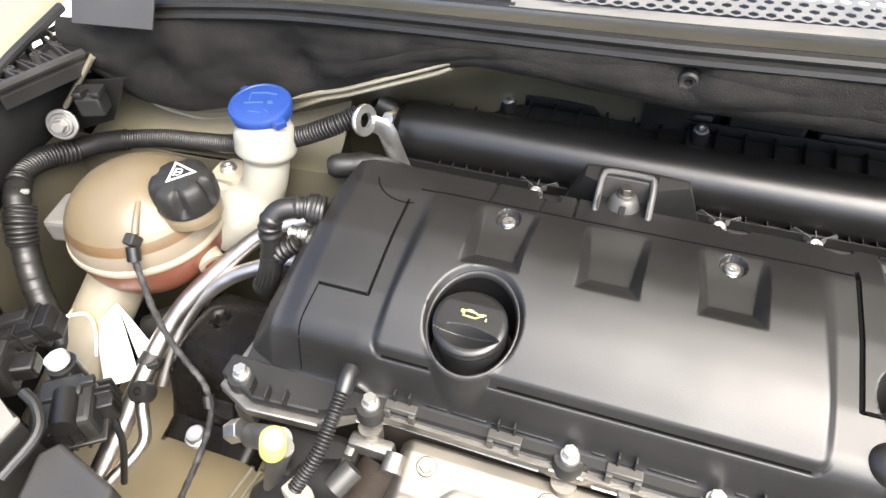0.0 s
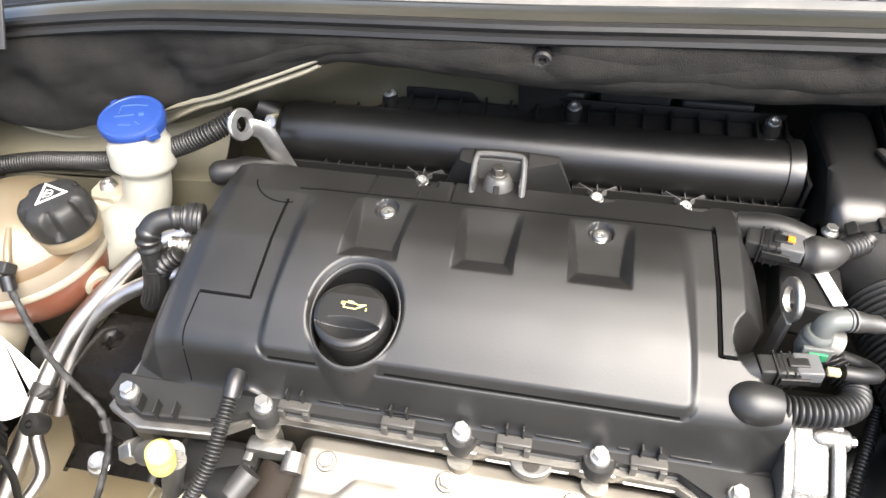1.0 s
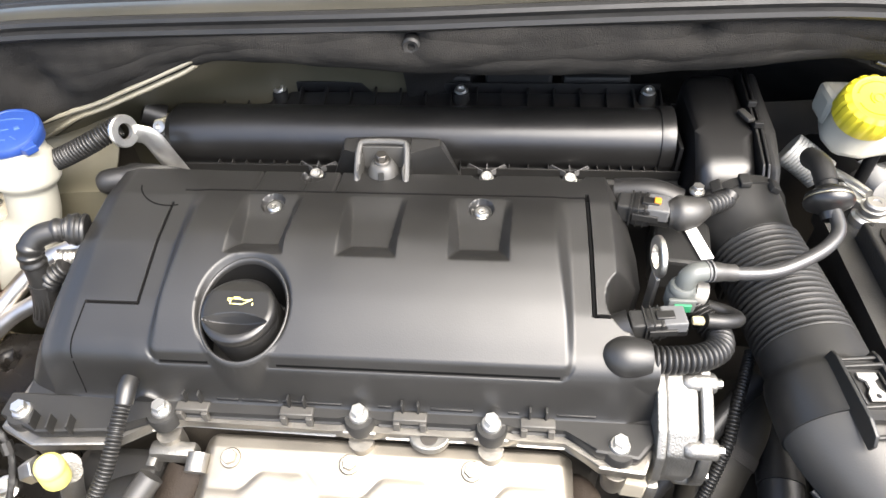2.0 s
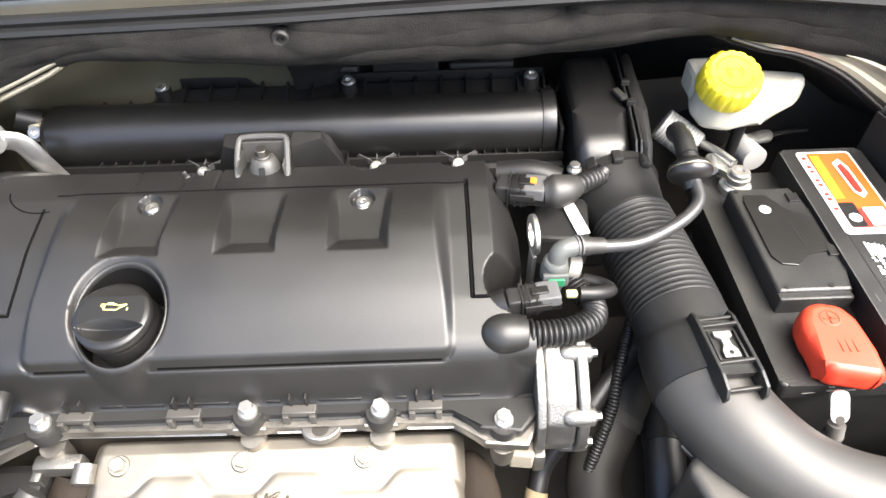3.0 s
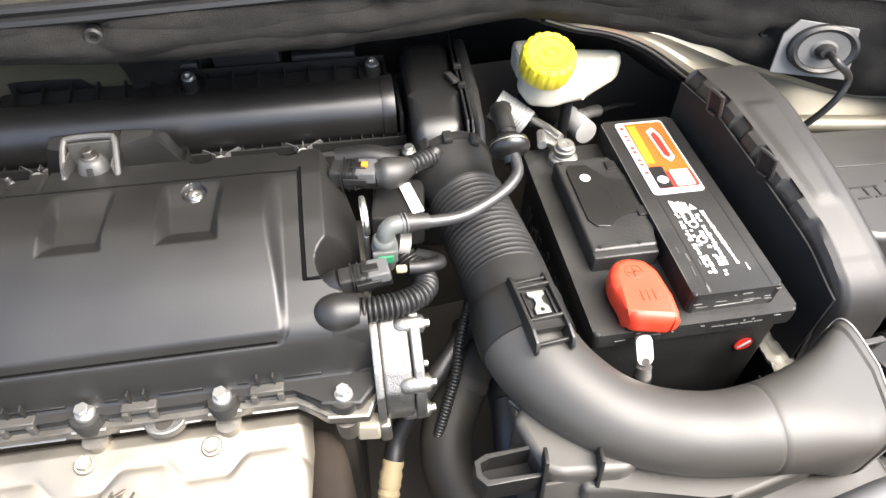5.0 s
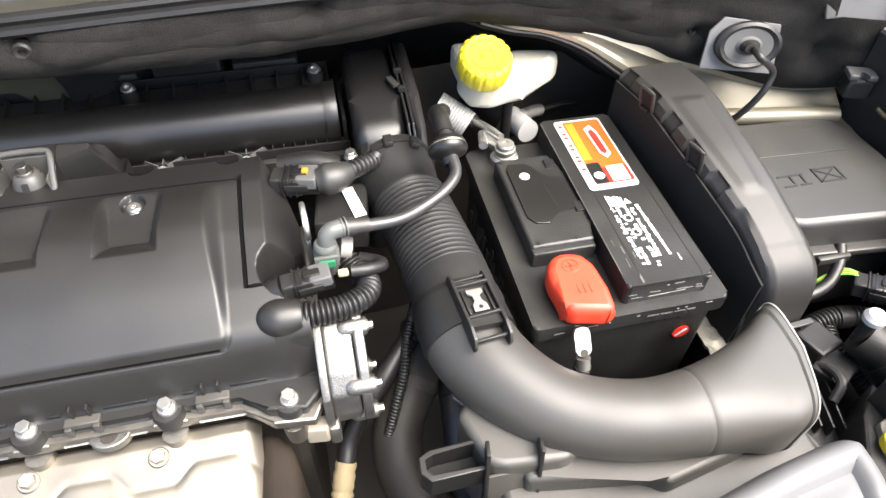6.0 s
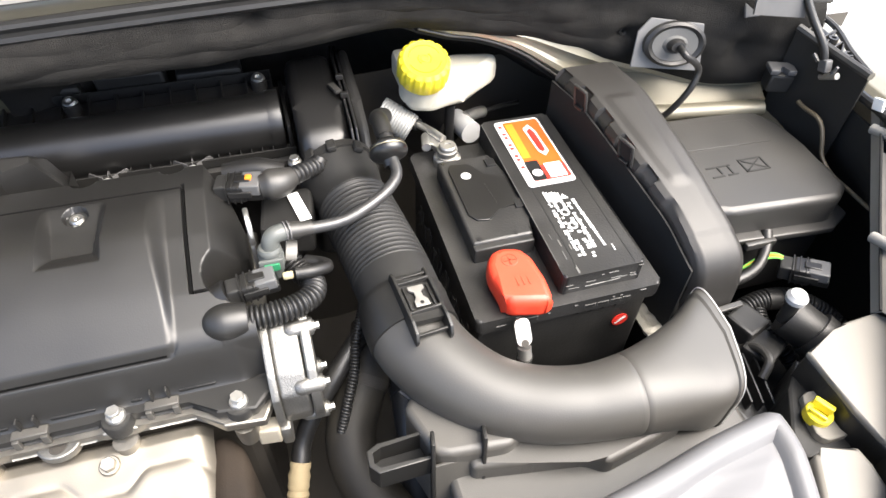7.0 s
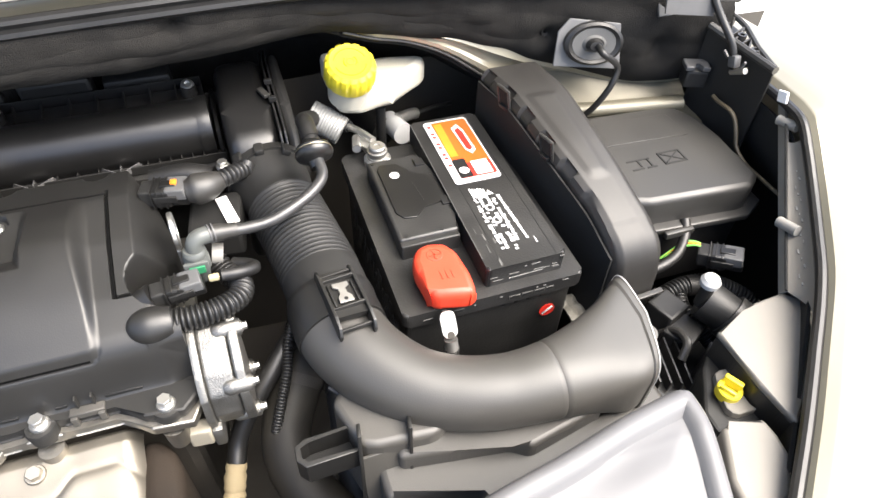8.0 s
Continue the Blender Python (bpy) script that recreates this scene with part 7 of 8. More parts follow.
def front_cover(u, v):
    x0 = 0.30
    yb = float(COVER_BACK(x0 + 0.282 * u))
    y = yb + (-0.42 - yb) * v ** 1.5
    x = x0 + (float(COVER_SIDE(y)) - x0) * u
    # the rounded corner
    c = max(0.0, u - 0.90) / 0.10
    y -= 0.016 * c ** 2.5 * max(0.0, 1 - v * 4)
    x -= 0.010 * max(0.0, 1 - v / 0.12) ** 2 * max(0.0, u - 0.8) * 5
    e = min((yb - y) * 0.96, float(COVER_SIDE(y)) - x)
    z = 0.848 - 0.10 * (x - 0.46) - 0.16 * max(0.0, -0.19 - y)
    z -= 0.034 * max(0.0, 1 - e / 0.011) ** 2.4
    z -= 0.0075 * float(ss(0.013, 0.022, e)) - 0.0025 * float(ss(0.024, 0.05, e))
    z += 0.0030 * math.sin(x * 34 + y * 16) * float(ss(0.025, 0.06, e))
    return Vector((x, y, z))
fcv = thing("front_cover_panel", (0.48, -0.25, 0.70), "smooth grey plastic cover panel above the grille", "cover panel")
bm = sheet(front_cover, 150, 100, 0.004)
edge = lambda c: min((float(COVER_BACK(c.x)) - c.y) * 0.96, float(COVER_SIDE(c.y)) - c.x)
inner = [edge(f.calc_center_median()) > 0.0215 for f in bm.faces]
rim_bm = bm.copy()
bmesh.ops.delete(bm, geom=[f for f, k in zip(bm.faces[:], inner) if not k], context="FACES")
bmesh.ops.delete(rim_bm, geom=[f for f, k in zip(rim_bm.faces[:], inner) if k], context="FACES")
part("panel", bm, COVER_GREY, fcv)
part("rim", rim_bm, COVER_GREY, fcv, "rounded raised rim of the cover panel")

# ---- left of the engine ----
tk = thing("coolant_tank", (-0.452, 0.105, 0.70), "amber-stained translucent coolant expansion tank with a seam", "coolant tank")
TANK = mat("stained_tank_plastic", (0.134, 0.106, 0.066), 0.35, bump=0.08, var=0.30, grain=9, dust=0.35, dust_col=(0.22, 0.19, 0.14))
TANK_LOW = mat("coolant_in_tank", (0.15, 0.055, 0.032), 0.35, bump=0.05, var=0.2, grain=16)
for m_ in (TANK, TANK_LOW):
    m_.node_tree.nodes["Principled BSDF"].inputs["Subsurface Weight"].default_value = 0.15
    m_.node_tree.nodes["Principled BSDF"].inputs["Subsurface Radius"].default_value = (0.02, 0.012, 0.006)
TM = Matrix.Translation((-0.459, 0.120, 0.795))
dome = [(0.0765 * math.cos(radians(a)), 0.066 * math.sin(radians(a)) ** 0.92 if a else 0.0) for a in range(0, 91, 6)]
dome[-1] = (0, dome[-1][1])
dome[0] = (0.0765, 0.0)
part("upper_half", lathe(dome[4:], TM, 64), TANK, tk)
band = lambda a0, a1: [(0.0765 * math.cos(radians(a)), max(0.004, 0.066 * math.sin(radians(a)) ** 0.92)) for a in np.linspace(a0, a1, 5)]
part("level_line", lathe(band(15, 24), TM, 64), mat("coolant_stain", (0.105, 0.068, 0.034), 0.35, bump=0.08, var=0.4, grain=24), tk, "brown line of old coolant showing through")
part("level_band", lathe(band(2.5, 15), TM, 64), mat("coolant_behind_plastic", (0.170, 0.145, 0.110), 0.35, bump=0.08, var=0.25, grain=20), tk, "cloudy pale band above the seam")
low = [(0.0765 * math.cos(radians(a)) ** 0.8 if a < 90 else 0, -0.068 * math.sin(radians(a))) for a in range(0, 91, 9)]
part("lower_half", lathe([(0.0765, -0.004)] + low[1:], TM, 64), TANK_LOW, tk, "reddish brown lower half full of coolant")
part("seam", lathe([(0.072, -0.004), (0.0775, -0.004), (0.0785, -0.002), (0.0785, 0.002), (0.0775, 0.004), (0.072, 0.004)], TM, 72), NATURAL, tk, "pale welded seam")
part("neck", tube([(-0.3925, 0.1185, 0.826), (-0.3925, 0.1185, 0.848)], lambda d, s: 0.0285 - 0.005 * float(ss(0.4, 0.8, s)), 32), TANK, tk)
part("hose_nipple", tube([(-0.398, 0.118, 0.774), (-0.381, 0.106, 0.768)], lambda d, s: 0.013 + 0.001 * (s > 0.7), 20), NATURAL, tk)
part("nipple_bore", tube([(-0.3825, 0.107, 0.7685), (-0.3800, 0.1052, 0.7677)], 0.0085, 16), TANK_LOW, tk)
part("side_lug", box((-0.546, 0.105, 0.790), (0.03, 0.05, 0.028), 0.005, turn(z=12)), mat("cloudy_plastic", (0.12, 0.118, 0.112), 0.4), tk)
part("level_rib", tube([(-0.428, 0.094, 0.849), (-0.422, 0.078, 0.842), (-0.419, 0.068, 0.834)], 0.0034, 12), TANK, tk)
CM = Matrix.Translation((-0.3925, 0.1185, 0.845)) @ turn(x=4)
lob = lambda a, r, z: r - (0.0062 * max(0, math.cos(a * 6)) ** 1.5 if r > 0.0215 and 0.004 < z < 0.0265 else 0)
tc_ = part("screw_cap", lathe([(0.0305, -0.004), (0.0315, -0.001), (0.0318, 0.006), (0.0315, 0.016), (0.0300, 0.022), (0.027, 0.0255), (0.022, 0.027), (0, 0.0275)], CM @ Matrix.Diagonal((0.95, 0.95, 1, 1)), 96, lob), PLASTIC_DULL, tk, "black ribbed screw cap")
TR = CM @ Matrix.Translation((-0.001, 0.004, 0.0274)) @ turn(z=-74)
def tri_pts(r):
    return [(r * math.cos(radians(90 + 120 * k)), r * math.sin(radians(90 + 120 * k))) for k in range(3)]
bm = bmesh.new()
o, i_ = tri_pts(0.0165), tri_pts(0.0125)
for k in range(3):
    add_slab(bm, [o[k], o[(k + 1) % 3], i_[(k + 1) % 3], i_[k]][::-1], 0, 0.0005, 0, TR)
for dx, dy, w_, h_ in ((0, -0.004, 0.011, 0.0012), (0, 0.002, 0.006, 0.0012), (0.0, -0.001, 0.0012, 0.008), (-0.004, -0.001, 0.001, 0.004), (0.004, -0.001, 0.001, 0.004)):
    add_box(bm, TR @ Vector((dx, dy, 0.0003)), (w_, h_, 0.0005), 0, turn(z=-74))
part("warning_triangle", bm, PRINT, tc_, "white printed warning triangle")
sl = thing("level_sensor_lead", (-0.40, 0.03, 0.70), "black braided sensor lead hanging from the coolant tank", "sensor lead")
part("plug", box((-0.4175, 0.0620, 0.832), (0.011, 0.011, 0.014), 0.002, turn(x=30)), PLASTIC_DULL, sl)
part("plug_neck", tube([(-0.4165, 0.058, 0.828), (-0.4135, 0.051, 0.817)], 0.0062, 14), PLASTIC_SMOOTH, sl)
part("lead", tube([(-0.4140, 0.052, 0.819), (-0.404, 0.042, 0.803), (-0.392, 0.030, 0.783), (-0.374, 0.017, 0.764), (-0.351, 0.006, 0.746), (-0.331, -0.003, 0.731), (-0.320, -0.019, 0.712), (-0.323, -0.048, 0.683), (-0.334, -0.078, 0.650), (-0.345, -0.11, 0.61)], lambda d, s: 0.0030 + 0.0003 * math.sin(d * 2500), 12, 0.002), mat("braided_sleeve", (0.012, 0.012, 0.012), 0.5, bump=1.0, fine=1500, dust=0.2, dust_col=(0.3, 0.3, 0.3), grain=300), sl)
part("tie", tube([(-0.326, -0.008, 0.724), (-0.322, -0.015, 0.716)], 0.0055, 10), RUBBER, sl)

wa = thing("washer_filler", (-0.35, 0.18, 0.74), "white plastic washer filler neck with a round blue cap", "washer filler")
neck_line = [(-0.3522, 0.2062, 0.8905), (-0.3512, 0.2035, 0.880), (-0.3500, 0.199, 0.866), (-0.3505, 0.195, 0.850), (-0.353, 0.191, 0.832), (-0.358, 0.187, 0.814), (-0.368, 0.180, 0.796), (-0.385, 0.170, 0.780), (-0.405, 0.162, 0.765)]
def neck_r(d, s):
    r = 0.0262 + 0.0042 * float(ss(0.010, 0.020, d)) - 0.0075 * float(ss(0.036, 0.047, d))
    r += 0.0012 * math.exp(-((d - 0.014) / 0.0025) ** 2)
    return r + 0.010 * float(ss(0.080, 0.125, d))
FILLER = mat("cream_white_plastic", (0.285, 0.278, 0.238), 0.42, bump=0.05, var=0.10, grain=10)
part("neck", tube(neck_line, neck_r, 40, 0.002), FILLER, wa)
part("shoulder", tube([(-0.412, 0.190, 0.795), (-0.395, 0.182, 0.788), (-0.372, 0.172, 0.782)], 0.026, 24), NATURAL, wa)
part("lug", slab(rounded(-0.400, 0.194, 0.036, 0.036, 0.009), 0.812, 0.820, 0.003), NATURAL, wa)
place("screw", SCREW, wa, pose(-0.403, 0.194, 0.820))
BM_ = Matrix.Translation((-0.3525, 0.2075, 0.8945)) @ turn(x=7, y=2)
bl = part("cap", lathe([(0.0275, -0.007), (0.0290, -0.006), (0.0290, -0.0005), (0.0305, 0.0005), (0.0308, 0.0055), (0.0295, 0.0078), (0.0270, 0.0084), (0.0262, 0.0078), (0.0255, 0.0080), (0, 0.0082)], BM_, 56), BLUE, wa, "round blue plastic cap")
part("cap_tab", slab([(0.029, -0.008), (0.036, -0.006), (0.038, 0.004), (0.030, 0.006)], -0.002, 0.005, 0.001, BM_ @ turn(z=-28)), BLUE, bl)
part("cap_hinge", slab([(-0.029, -0.006), (-0.037, -0.003), (-0.037, 0.003), (-0.029, 0.006)], 0.000, 0.005, 0.001, BM_ @ turn(z=-34)), BLUE, bl)
bm = bmesh.new()
for dx, dy, w_, h_, a in ((-0.006, 0.013, 0.016, 0.0012, 18), (-0.005, -0.002, 0.018, 0.0012, 20), (0.010, 0.003, 0.0045, 0.0045, 40), (0.006, 0.015, 0.010, 0.0012, 0), (-0.012, 0.005, 0.0012, 0.013, 20), (0.013, -0.010, 0.009, 0.0012, -30), (0.002, -0.014, 0.012, 0.0012, 8)):
    add_box(bm, BM_ @ Vector((dx, dy, 0.0084)), (w_, h_, 0.0012), 0.0002, turn(z=a))
# Pressed marks in a lighter blue than the cap.
part("pressed_marks", bm, mat("lighter_blue_plastic", (0.045, 0.090, 0.27), 0.45), bl)

ch = thing("corrugated_conduit", (-0.42, 0.21, 0.81), "black corrugated cable conduit along the bulkhead", "cable conduit")
part("conduit", corrugated([(-0.60, 0.185, 0.812), (-0.555, 0.206, 0.818), (-0.50, 0.216, 0.825), (-0.45, 0.214, 0.832), (-0.40, 0.208, 0.843), (-0.36, 0.212, 0.852), (-0.32, 0.212, 0.866), (-0.285, 0.220, 0.880), (-0.262, 0.235, 0.888)], 0.0090, 0.0033, 0.0013, 22), RUBBER, ch)
part("tape", tube([(-0.600, 0.182, 0.811), (-0.575, 0.198, 0.815), (-0.545, 0.209, 0.819)], 0.0118, 16), RUBBER, ch)
ch2 = thing("wrapped_conduit", (-0.57, 0.08, 0.76), "thick taped black cable conduit beside the coolant tank", "cable conduit")
part("conduit", corrugated([(-0.595, 0.182, 0.812), (-0.605, 0.150, 0.822), (-0.600, 0.118, 0.830), (-0.585, 0.095, 0.832)], 0.0115, 0.0046, 0.0013, 22), RUBBER, ch2)
part("lower_conduit", corrugated([(-0.566, 0.076, 0.824), (-0.561, 0.063, 0.812), (-0.557, 0.052, 0.796)], 0.0138, 0.0046, 0.0012, 22), RUBBER, ch2)
part("clip", box((-0.566, 0.084, 0.836), (0.016, 0.005, 0.004), 0.001, turn(z=20)), LIGHT_GREY, ch2, "pale cable clip")
part("tape_wrap", tube([(-0.592, 0.105, 0.831), (-0.572, 0.080, 0.828), (-0.562, 0.065, 0.815), (-0.556, 0.052, 0.795), (-0.545, 0.035, 0.770), (-0.53, 0.02, 0.745), (-0.51, 0.00, 0.70)], lambda d, s: 0.0124 + 0.0004 * math.sin(d * 420) + 0.0003 * math.sin(d * 1130), 20, 0.002), RUBBER, ch2)

lb = thing("lifting_bracket", (-0.245, 0.24, 0.80), "bare steel lifting bracket with an eye", "lifting eye")
EY = Matrix.Translation((-0.252, 0.226, 0.889)) @ turn(z=-18) @ turn(y=78)
part("eye", ring_bm(EY, 0.0075, 0.0155, 0.0022), STEEL, lb)
part("arm", tube([(-0.248, 0.234, 0.881), (-0.238, 0.240, 0.872), (-0.232, 0.242, 0.850), (-0.226, 0.245, 0.825), (-0.222, 0.25, 0.80)], 0.0095, 12, squash=lambda s: (0.30, 1.0)), STEEL, lb)
gh = thing("heater_hose", (-0.26, 0.21, 0.80), "dark grey rubber hose stub behind the cover", "hose")
part("hose_body", tube([(-0.288, 0.206, 0.840), (-0.270, 0.212, 0.841), (-0.245, 0.222, 0.838), (-0.21, 0.235, 0.82)], lambda d, s: 0.0125 - 0.004 * max(0, 1 - d / 0.008) ** 2 + (0.0012 if 0.03 < d < 0.04 else 0), 20), RUBBER, gh)
jn = thing("sensor_wiring", (-0.245, 0.30, 0.82), "dark wiring plug behind the intake tube", "connector")
part("plug", tube([(-0.275, 0.300, 0.862), (-0.258, 0.306, 0.850)], 0.013, 18), RUBBER, jn)
part("bracket", box((-0.256, 0.298, 0.846), (0.018, 0.010, 0.022), 0.002, turn(z=20)), mat("brass_zinc", (0.55, 0.5, 0.36), 0.4, 0.8), jn)
place("screw", SCREW, jn, pose(-0.257, 0.293, 0.846, 50))

el = thing("breather_elbow", (-0.285, 0.10, 0.79), "black plastic elbow hose at the cover's side", "hose")
part("elbow", tube([(-0.243, 0.115, 0.868), (-0.262, 0.110, 0.872), (-0.279, 0.102, 0.871), (-0.286, 0.094, 0.862), (-0.287, 0.090, 0.845), (-0.288, 0.087, 0.828)], lambda d, s: 0.0094 + 0.0011 * float(ss(-0.2, 0.5, math.sin(d * 900))) * (d < 0.026 or 0.048 < d < 0.066) + (0.0035 if d < 0.014 else 0), 20, 0.0012), PLASTIC, el)
part("ridged_sleeve", tube([(-0.288, 0.087, 0.830), (-0.291, 0.083, 0.812), (-0.298, 0.082, 0.795), (-0.306, 0.084, 0.785)], 0.0105, 20, 0.0015), RUBBER, el)
for k in range(7):
    a = radians(180 + 22 * k)
    part("ridge", tube([(-0.288 + 0.0095 * math.cos(a), 0.087 + 0.0095 * math.sin(a), 0.828), (-0.291 + 0.0105 * math.cos(a), 0.083 + 0.0105 * math.sin(a), 0.812), (-0.298 + 0.0105 * math.cos(a), 0.082 + 0.0105 * math.sin(a), 0.797)], 0.0012, 6), RUBBER, el)
e2 = thing("vacuum_elbow", (-0.27, 0.09, 0.80), "small ribbed black hose with a foil end", "hose")
part("ribbed", corrugated([(-0.262, 0.094, 0.845), (-0.276, 0.088, 0.836), (-0.288, 0.090, 0.820)], 0.007, 0.005, 0.0018, 16), RUBBER, e2)
part("foil", tube([(-0.256, 0.104, 0.846), (-0.274, 0.104, 0.845)], lambda d, s: 0.006 + 0.001 * math.sin(d * 1500), 12, 0.001), mat("creased_foil", (0.5, 0.48, 0.44), 0.4, 0.9, bump=0.5), e2)

ap = thing("air_conditioning_pipe", (-0.38, 0.02, 0.62), "bare aluminium air conditioning pipe with a clip", "pipe")
part("pipe_body", tube([(-0.262, 0.165, 0.815), (-0.295, 0.152, 0.81), (-0.330, 0.136, 0.800), (-0.364, 0.105, 0.775), (-0.392, 0.070, 0.750), (-0.408, 0.037, 0.725), (-0.411, 0.005, 0.708), (-0.413, -0.028, 0.690), (-0.415, -0.063, 0.672), (-0.418, -0.105, 0.65)], lambda d, s: 0.0082 + 0.0025 * s, 18), PIPE, ap)
part("clip", tube([(-0.4105, 0.020, 0.715), (-0.4115, 0.008, 0.710)], 0.0112, 14), PLASTIC_DULL, ap)
part("clip_tab", box((-0.404, 0.010, 0.716), (0.012, 0.010, 0.008), 0.0015, turn(z=40)), PLASTIC_DULL, ap)
ap = thing("air_conditioning_pipe", (-0.33, 0.06, 0.66), "bare aluminium pipe beside the engine mount", "pipe")
part("pipe_body", tube([(-0.262, 0.132, 0.786), (-0.300, 0.118, 0.784), (-0.321, 0.112, 0.780), (-0.360, 0.094, 0.765), (-0.388, 0.070, 0.742), (-0.401, 0.040, 0.712), (-0.408, 0.01, 0.68)], 0.0080, 18), PIPE, ap)
ap = thing("service_pipe", (-0.40, -0.05, 0.62), "aluminium service pipe with a black rubber cap", "pipe")
part("pipe_body", tube([(-0.399, -0.014, 0.706), (-0.398, -0.025, 0.698), (-0.387, -0.044, 0.681), (-0.386, -0.054, 0.676), (-0.390, -0.068, 0.671), (-0.400, -0.092, 0.664), (-0.41, -0.12, 0.65)], 0.0064, 14), PIPE, ap)
part("rubber_cap", lathe([(0.009, -0.012), (0.0105, -0.010), (0.0108, 0.004), (0.0095, 0.0065), (0.004, 0.0068), (0.0032, 0.0045), (0.002, 0.0068), (0, 0.0068)], Matrix.Translation((-0.399, -0.018, 0.710)) @ turn(x=30), 24), RUBBER, ap)

tg = thing("paper_tag", (-0.46, 0.01, 0.68), "crumpled white paper tag tied beside the pipes", "paper tag")
def tag(u, v):
    a, b = Vector((-0.487, 0.032, 0.716)), Vector((-0.461, 0.046, 0.742))
    c, d = Vector((-0.462, -0.009, 0.682)), Vector((-0.424, 0.008, 0.702))
    p = (a * (1 - u) + b * u) * (1 - v) + (c * (1 - u) + d * u) * v
    return p + Vector((0, -0.006 * math.sin(u * 3.1) - 0.010 * (u > 0.55) * (u - 0.55) * v, 0.006 * math.sin(v * 3 + u * 2)))
part("tag_sheet", sheet(tag, 24, 24, 0.0005), PAPER, tg)
def flap(u, v):
    a, b, c = Vector((-0.461, 0.046, 0.742)), Vector((-0.424, 0.008, 0.702)), Vector((-0.420, 0.030, 0.700))
    return a.lerp(b.lerp(c, u), v) + Vector((0.004 * v, 0, 0.004 * math.sin(v * 3 + u)))
part("folded_flap", sheet(flap, 10, 12, 0.0005), PAPER, tg)
part("tag_string", tube([(-0.480, 0.038, 0.728), (-0.500, 0.044, 0.735), (-0.515, 0.030, 0.73), (-0.505, 0.012, 0.715)], 0.0016, 6), NATURAL, tg)

ms = thing("suspension_strut_pipe", (-0.49, 0.02, 0.60), "cream painted body strut below the coolant tank", "body strut")
part("strut", tube([(-0.492, 0.078, 0.735), (-0.500, 0.040, 0.705), (-0.506, 0.0, 0.675), (-0.515, -0.05, 0.64)], 0.030, 28), mat("cream_paint", (0.20, 0.18, 0.138), 0.4, dust=0.2), ms)
tagged(part("wall_chassis_rail", sheet(lambda u, v: Vector((-0.50 + 0.22 * u, -0.32 + 0.50 * v, 0.63 - 0.05 * (1 - v) - 0.03 * math.sin(u * 3.1))), 16, 16, 0.003), mat("dusty_chassis_paint", (0.20, 0.165, 0.10), 0.40, 0.2, bump=0.04, grain=12, dust=0.3, dust_col=(0.11, 0.085, 0.05))), "champagne painted chassis rail under the pipes", "chassis rail", kind="structure")
mt = thing("engine_mount", (-0.34, 0.02, 0.60), "black painted steel engine mount with a bolt", "engine mount")
def mount(u, v):
    x = -0.378 + 0.105 * u - 0.012 * v
    s = v
    pts_ = [(0.092, 0.742), (0.070, 0.741), (0.030, 0.736), (0.012, 0.722), (0.004, 0.690), (-0.006, 0.664), (-0.030, 0.655)]
    k = s * (len(pts_) - 1)
    i = min(int(k), len(pts_) - 2)
    y = pts_[i][0] + (pts_[i + 1][0] - pts_[i][0]) * (k - i)
    z = pts_[i][1] + (pts_[i + 1][1] - pts_[i][1]) * (k - i)
    hole = math.hypot(x + 0.352, y - 0.063)
    z -= 0.008 * float(ss(0.011, 0.008, hole)) if v < 0.45 else 0
    z -= 0.012 * max(0, 1 - min(u, 1 - u) / 0.12) ** 2
    return Vector((x, y, z))
MOUNT = mat("gloss_black_steel", (0.005, 0.0044, 0.0038), 0.27, 0.0, bump=0.10, dust=0.02, spec=0.15, dust_col=(0.08, 0.07, 0.05))
part("mount_plate", sheet(mount, 40, 60, 0.004), MOUNT, mt)
part("mount_cup", lathe([(0.05, 0.56), (0.05, 0.69), (0.044, 0.70), (0, 0.70)], Matrix.Translation((-0.325, 0.045, 0)), 32), RUBBER, mt)
place("bolt", hex_bolt("torx_bolt", 0.0085, 0.010, STEEL, 1.5, 0.005), mt, pose(-0.350, -0.022, 0.659, 8))
part("mount_rib", tube([(-0.300, 0.070, 0.748), (-0.297, 0.030, 0.748), (-0.300, 0.005, 0.735), (-0.304, -0.010, 0.70)], 0.0024, 8), MOUNT, mt)
part("cast_arm", box((-0.285, 0.02, 0.72), (0.02, 0.07, 0.03), 0.006), ALU, mt)
h = thing("lower_hose", (-0.43, 0.06, 0.66), "black rubber hose below the coolant tank", "hose")
part("hose_body", tube([(-0.455, 0.06, 0.69), (-0.430, 0.072, 0.70), (-0.405, 0.085, 0.705)], lambda d, s: 0.016 + 0.002 * (s > 0.6), 18), RUBBER, h)

# front left corner of the engine
sp = thing("service_port", (-0.21, -0.06, 0.74), "service port with a yellow plastic cap and steel nut", "service port")
part("yellow_cap", lathe([(0, -0.014), (0.0104, -0.014), (0.0108, -0.012), (0.0108, 0.004), (0.0100, 0.007), (0.0102, 0.009), (0.0106, 0.013), (0.0098, 0.0175), (0.007, 0.0208), (0, 0.0222)], Matrix.Translation((-0.200, -0.072, 0.818)) @ turn(x=4, y=16) @ Matrix.Diagonal((0.90, 0.90, 0.84, 1)), 24), mat("pale_yellow_plastic", (0.62, 0.55, 0.16), 0.4, bump=0.05, var=0.06), sp)
part("port_body", tube([(-0.205, -0.060, 0.80), (-0.245, -0.048, 0.765)], 0.010, 18), ALU, sp)
part("nut", slab([(0.0105 * math.cos(math.pi / 3 * k), 0.0105 * math.sin(math.pi / 3 * k)) for k in range(6)], -0.007, 0.007, 0.001, Matrix.Translation((-0.270, -0.040, 0.745)) @ turn(z=10) @ turn(y=60)), STEEL, sp)
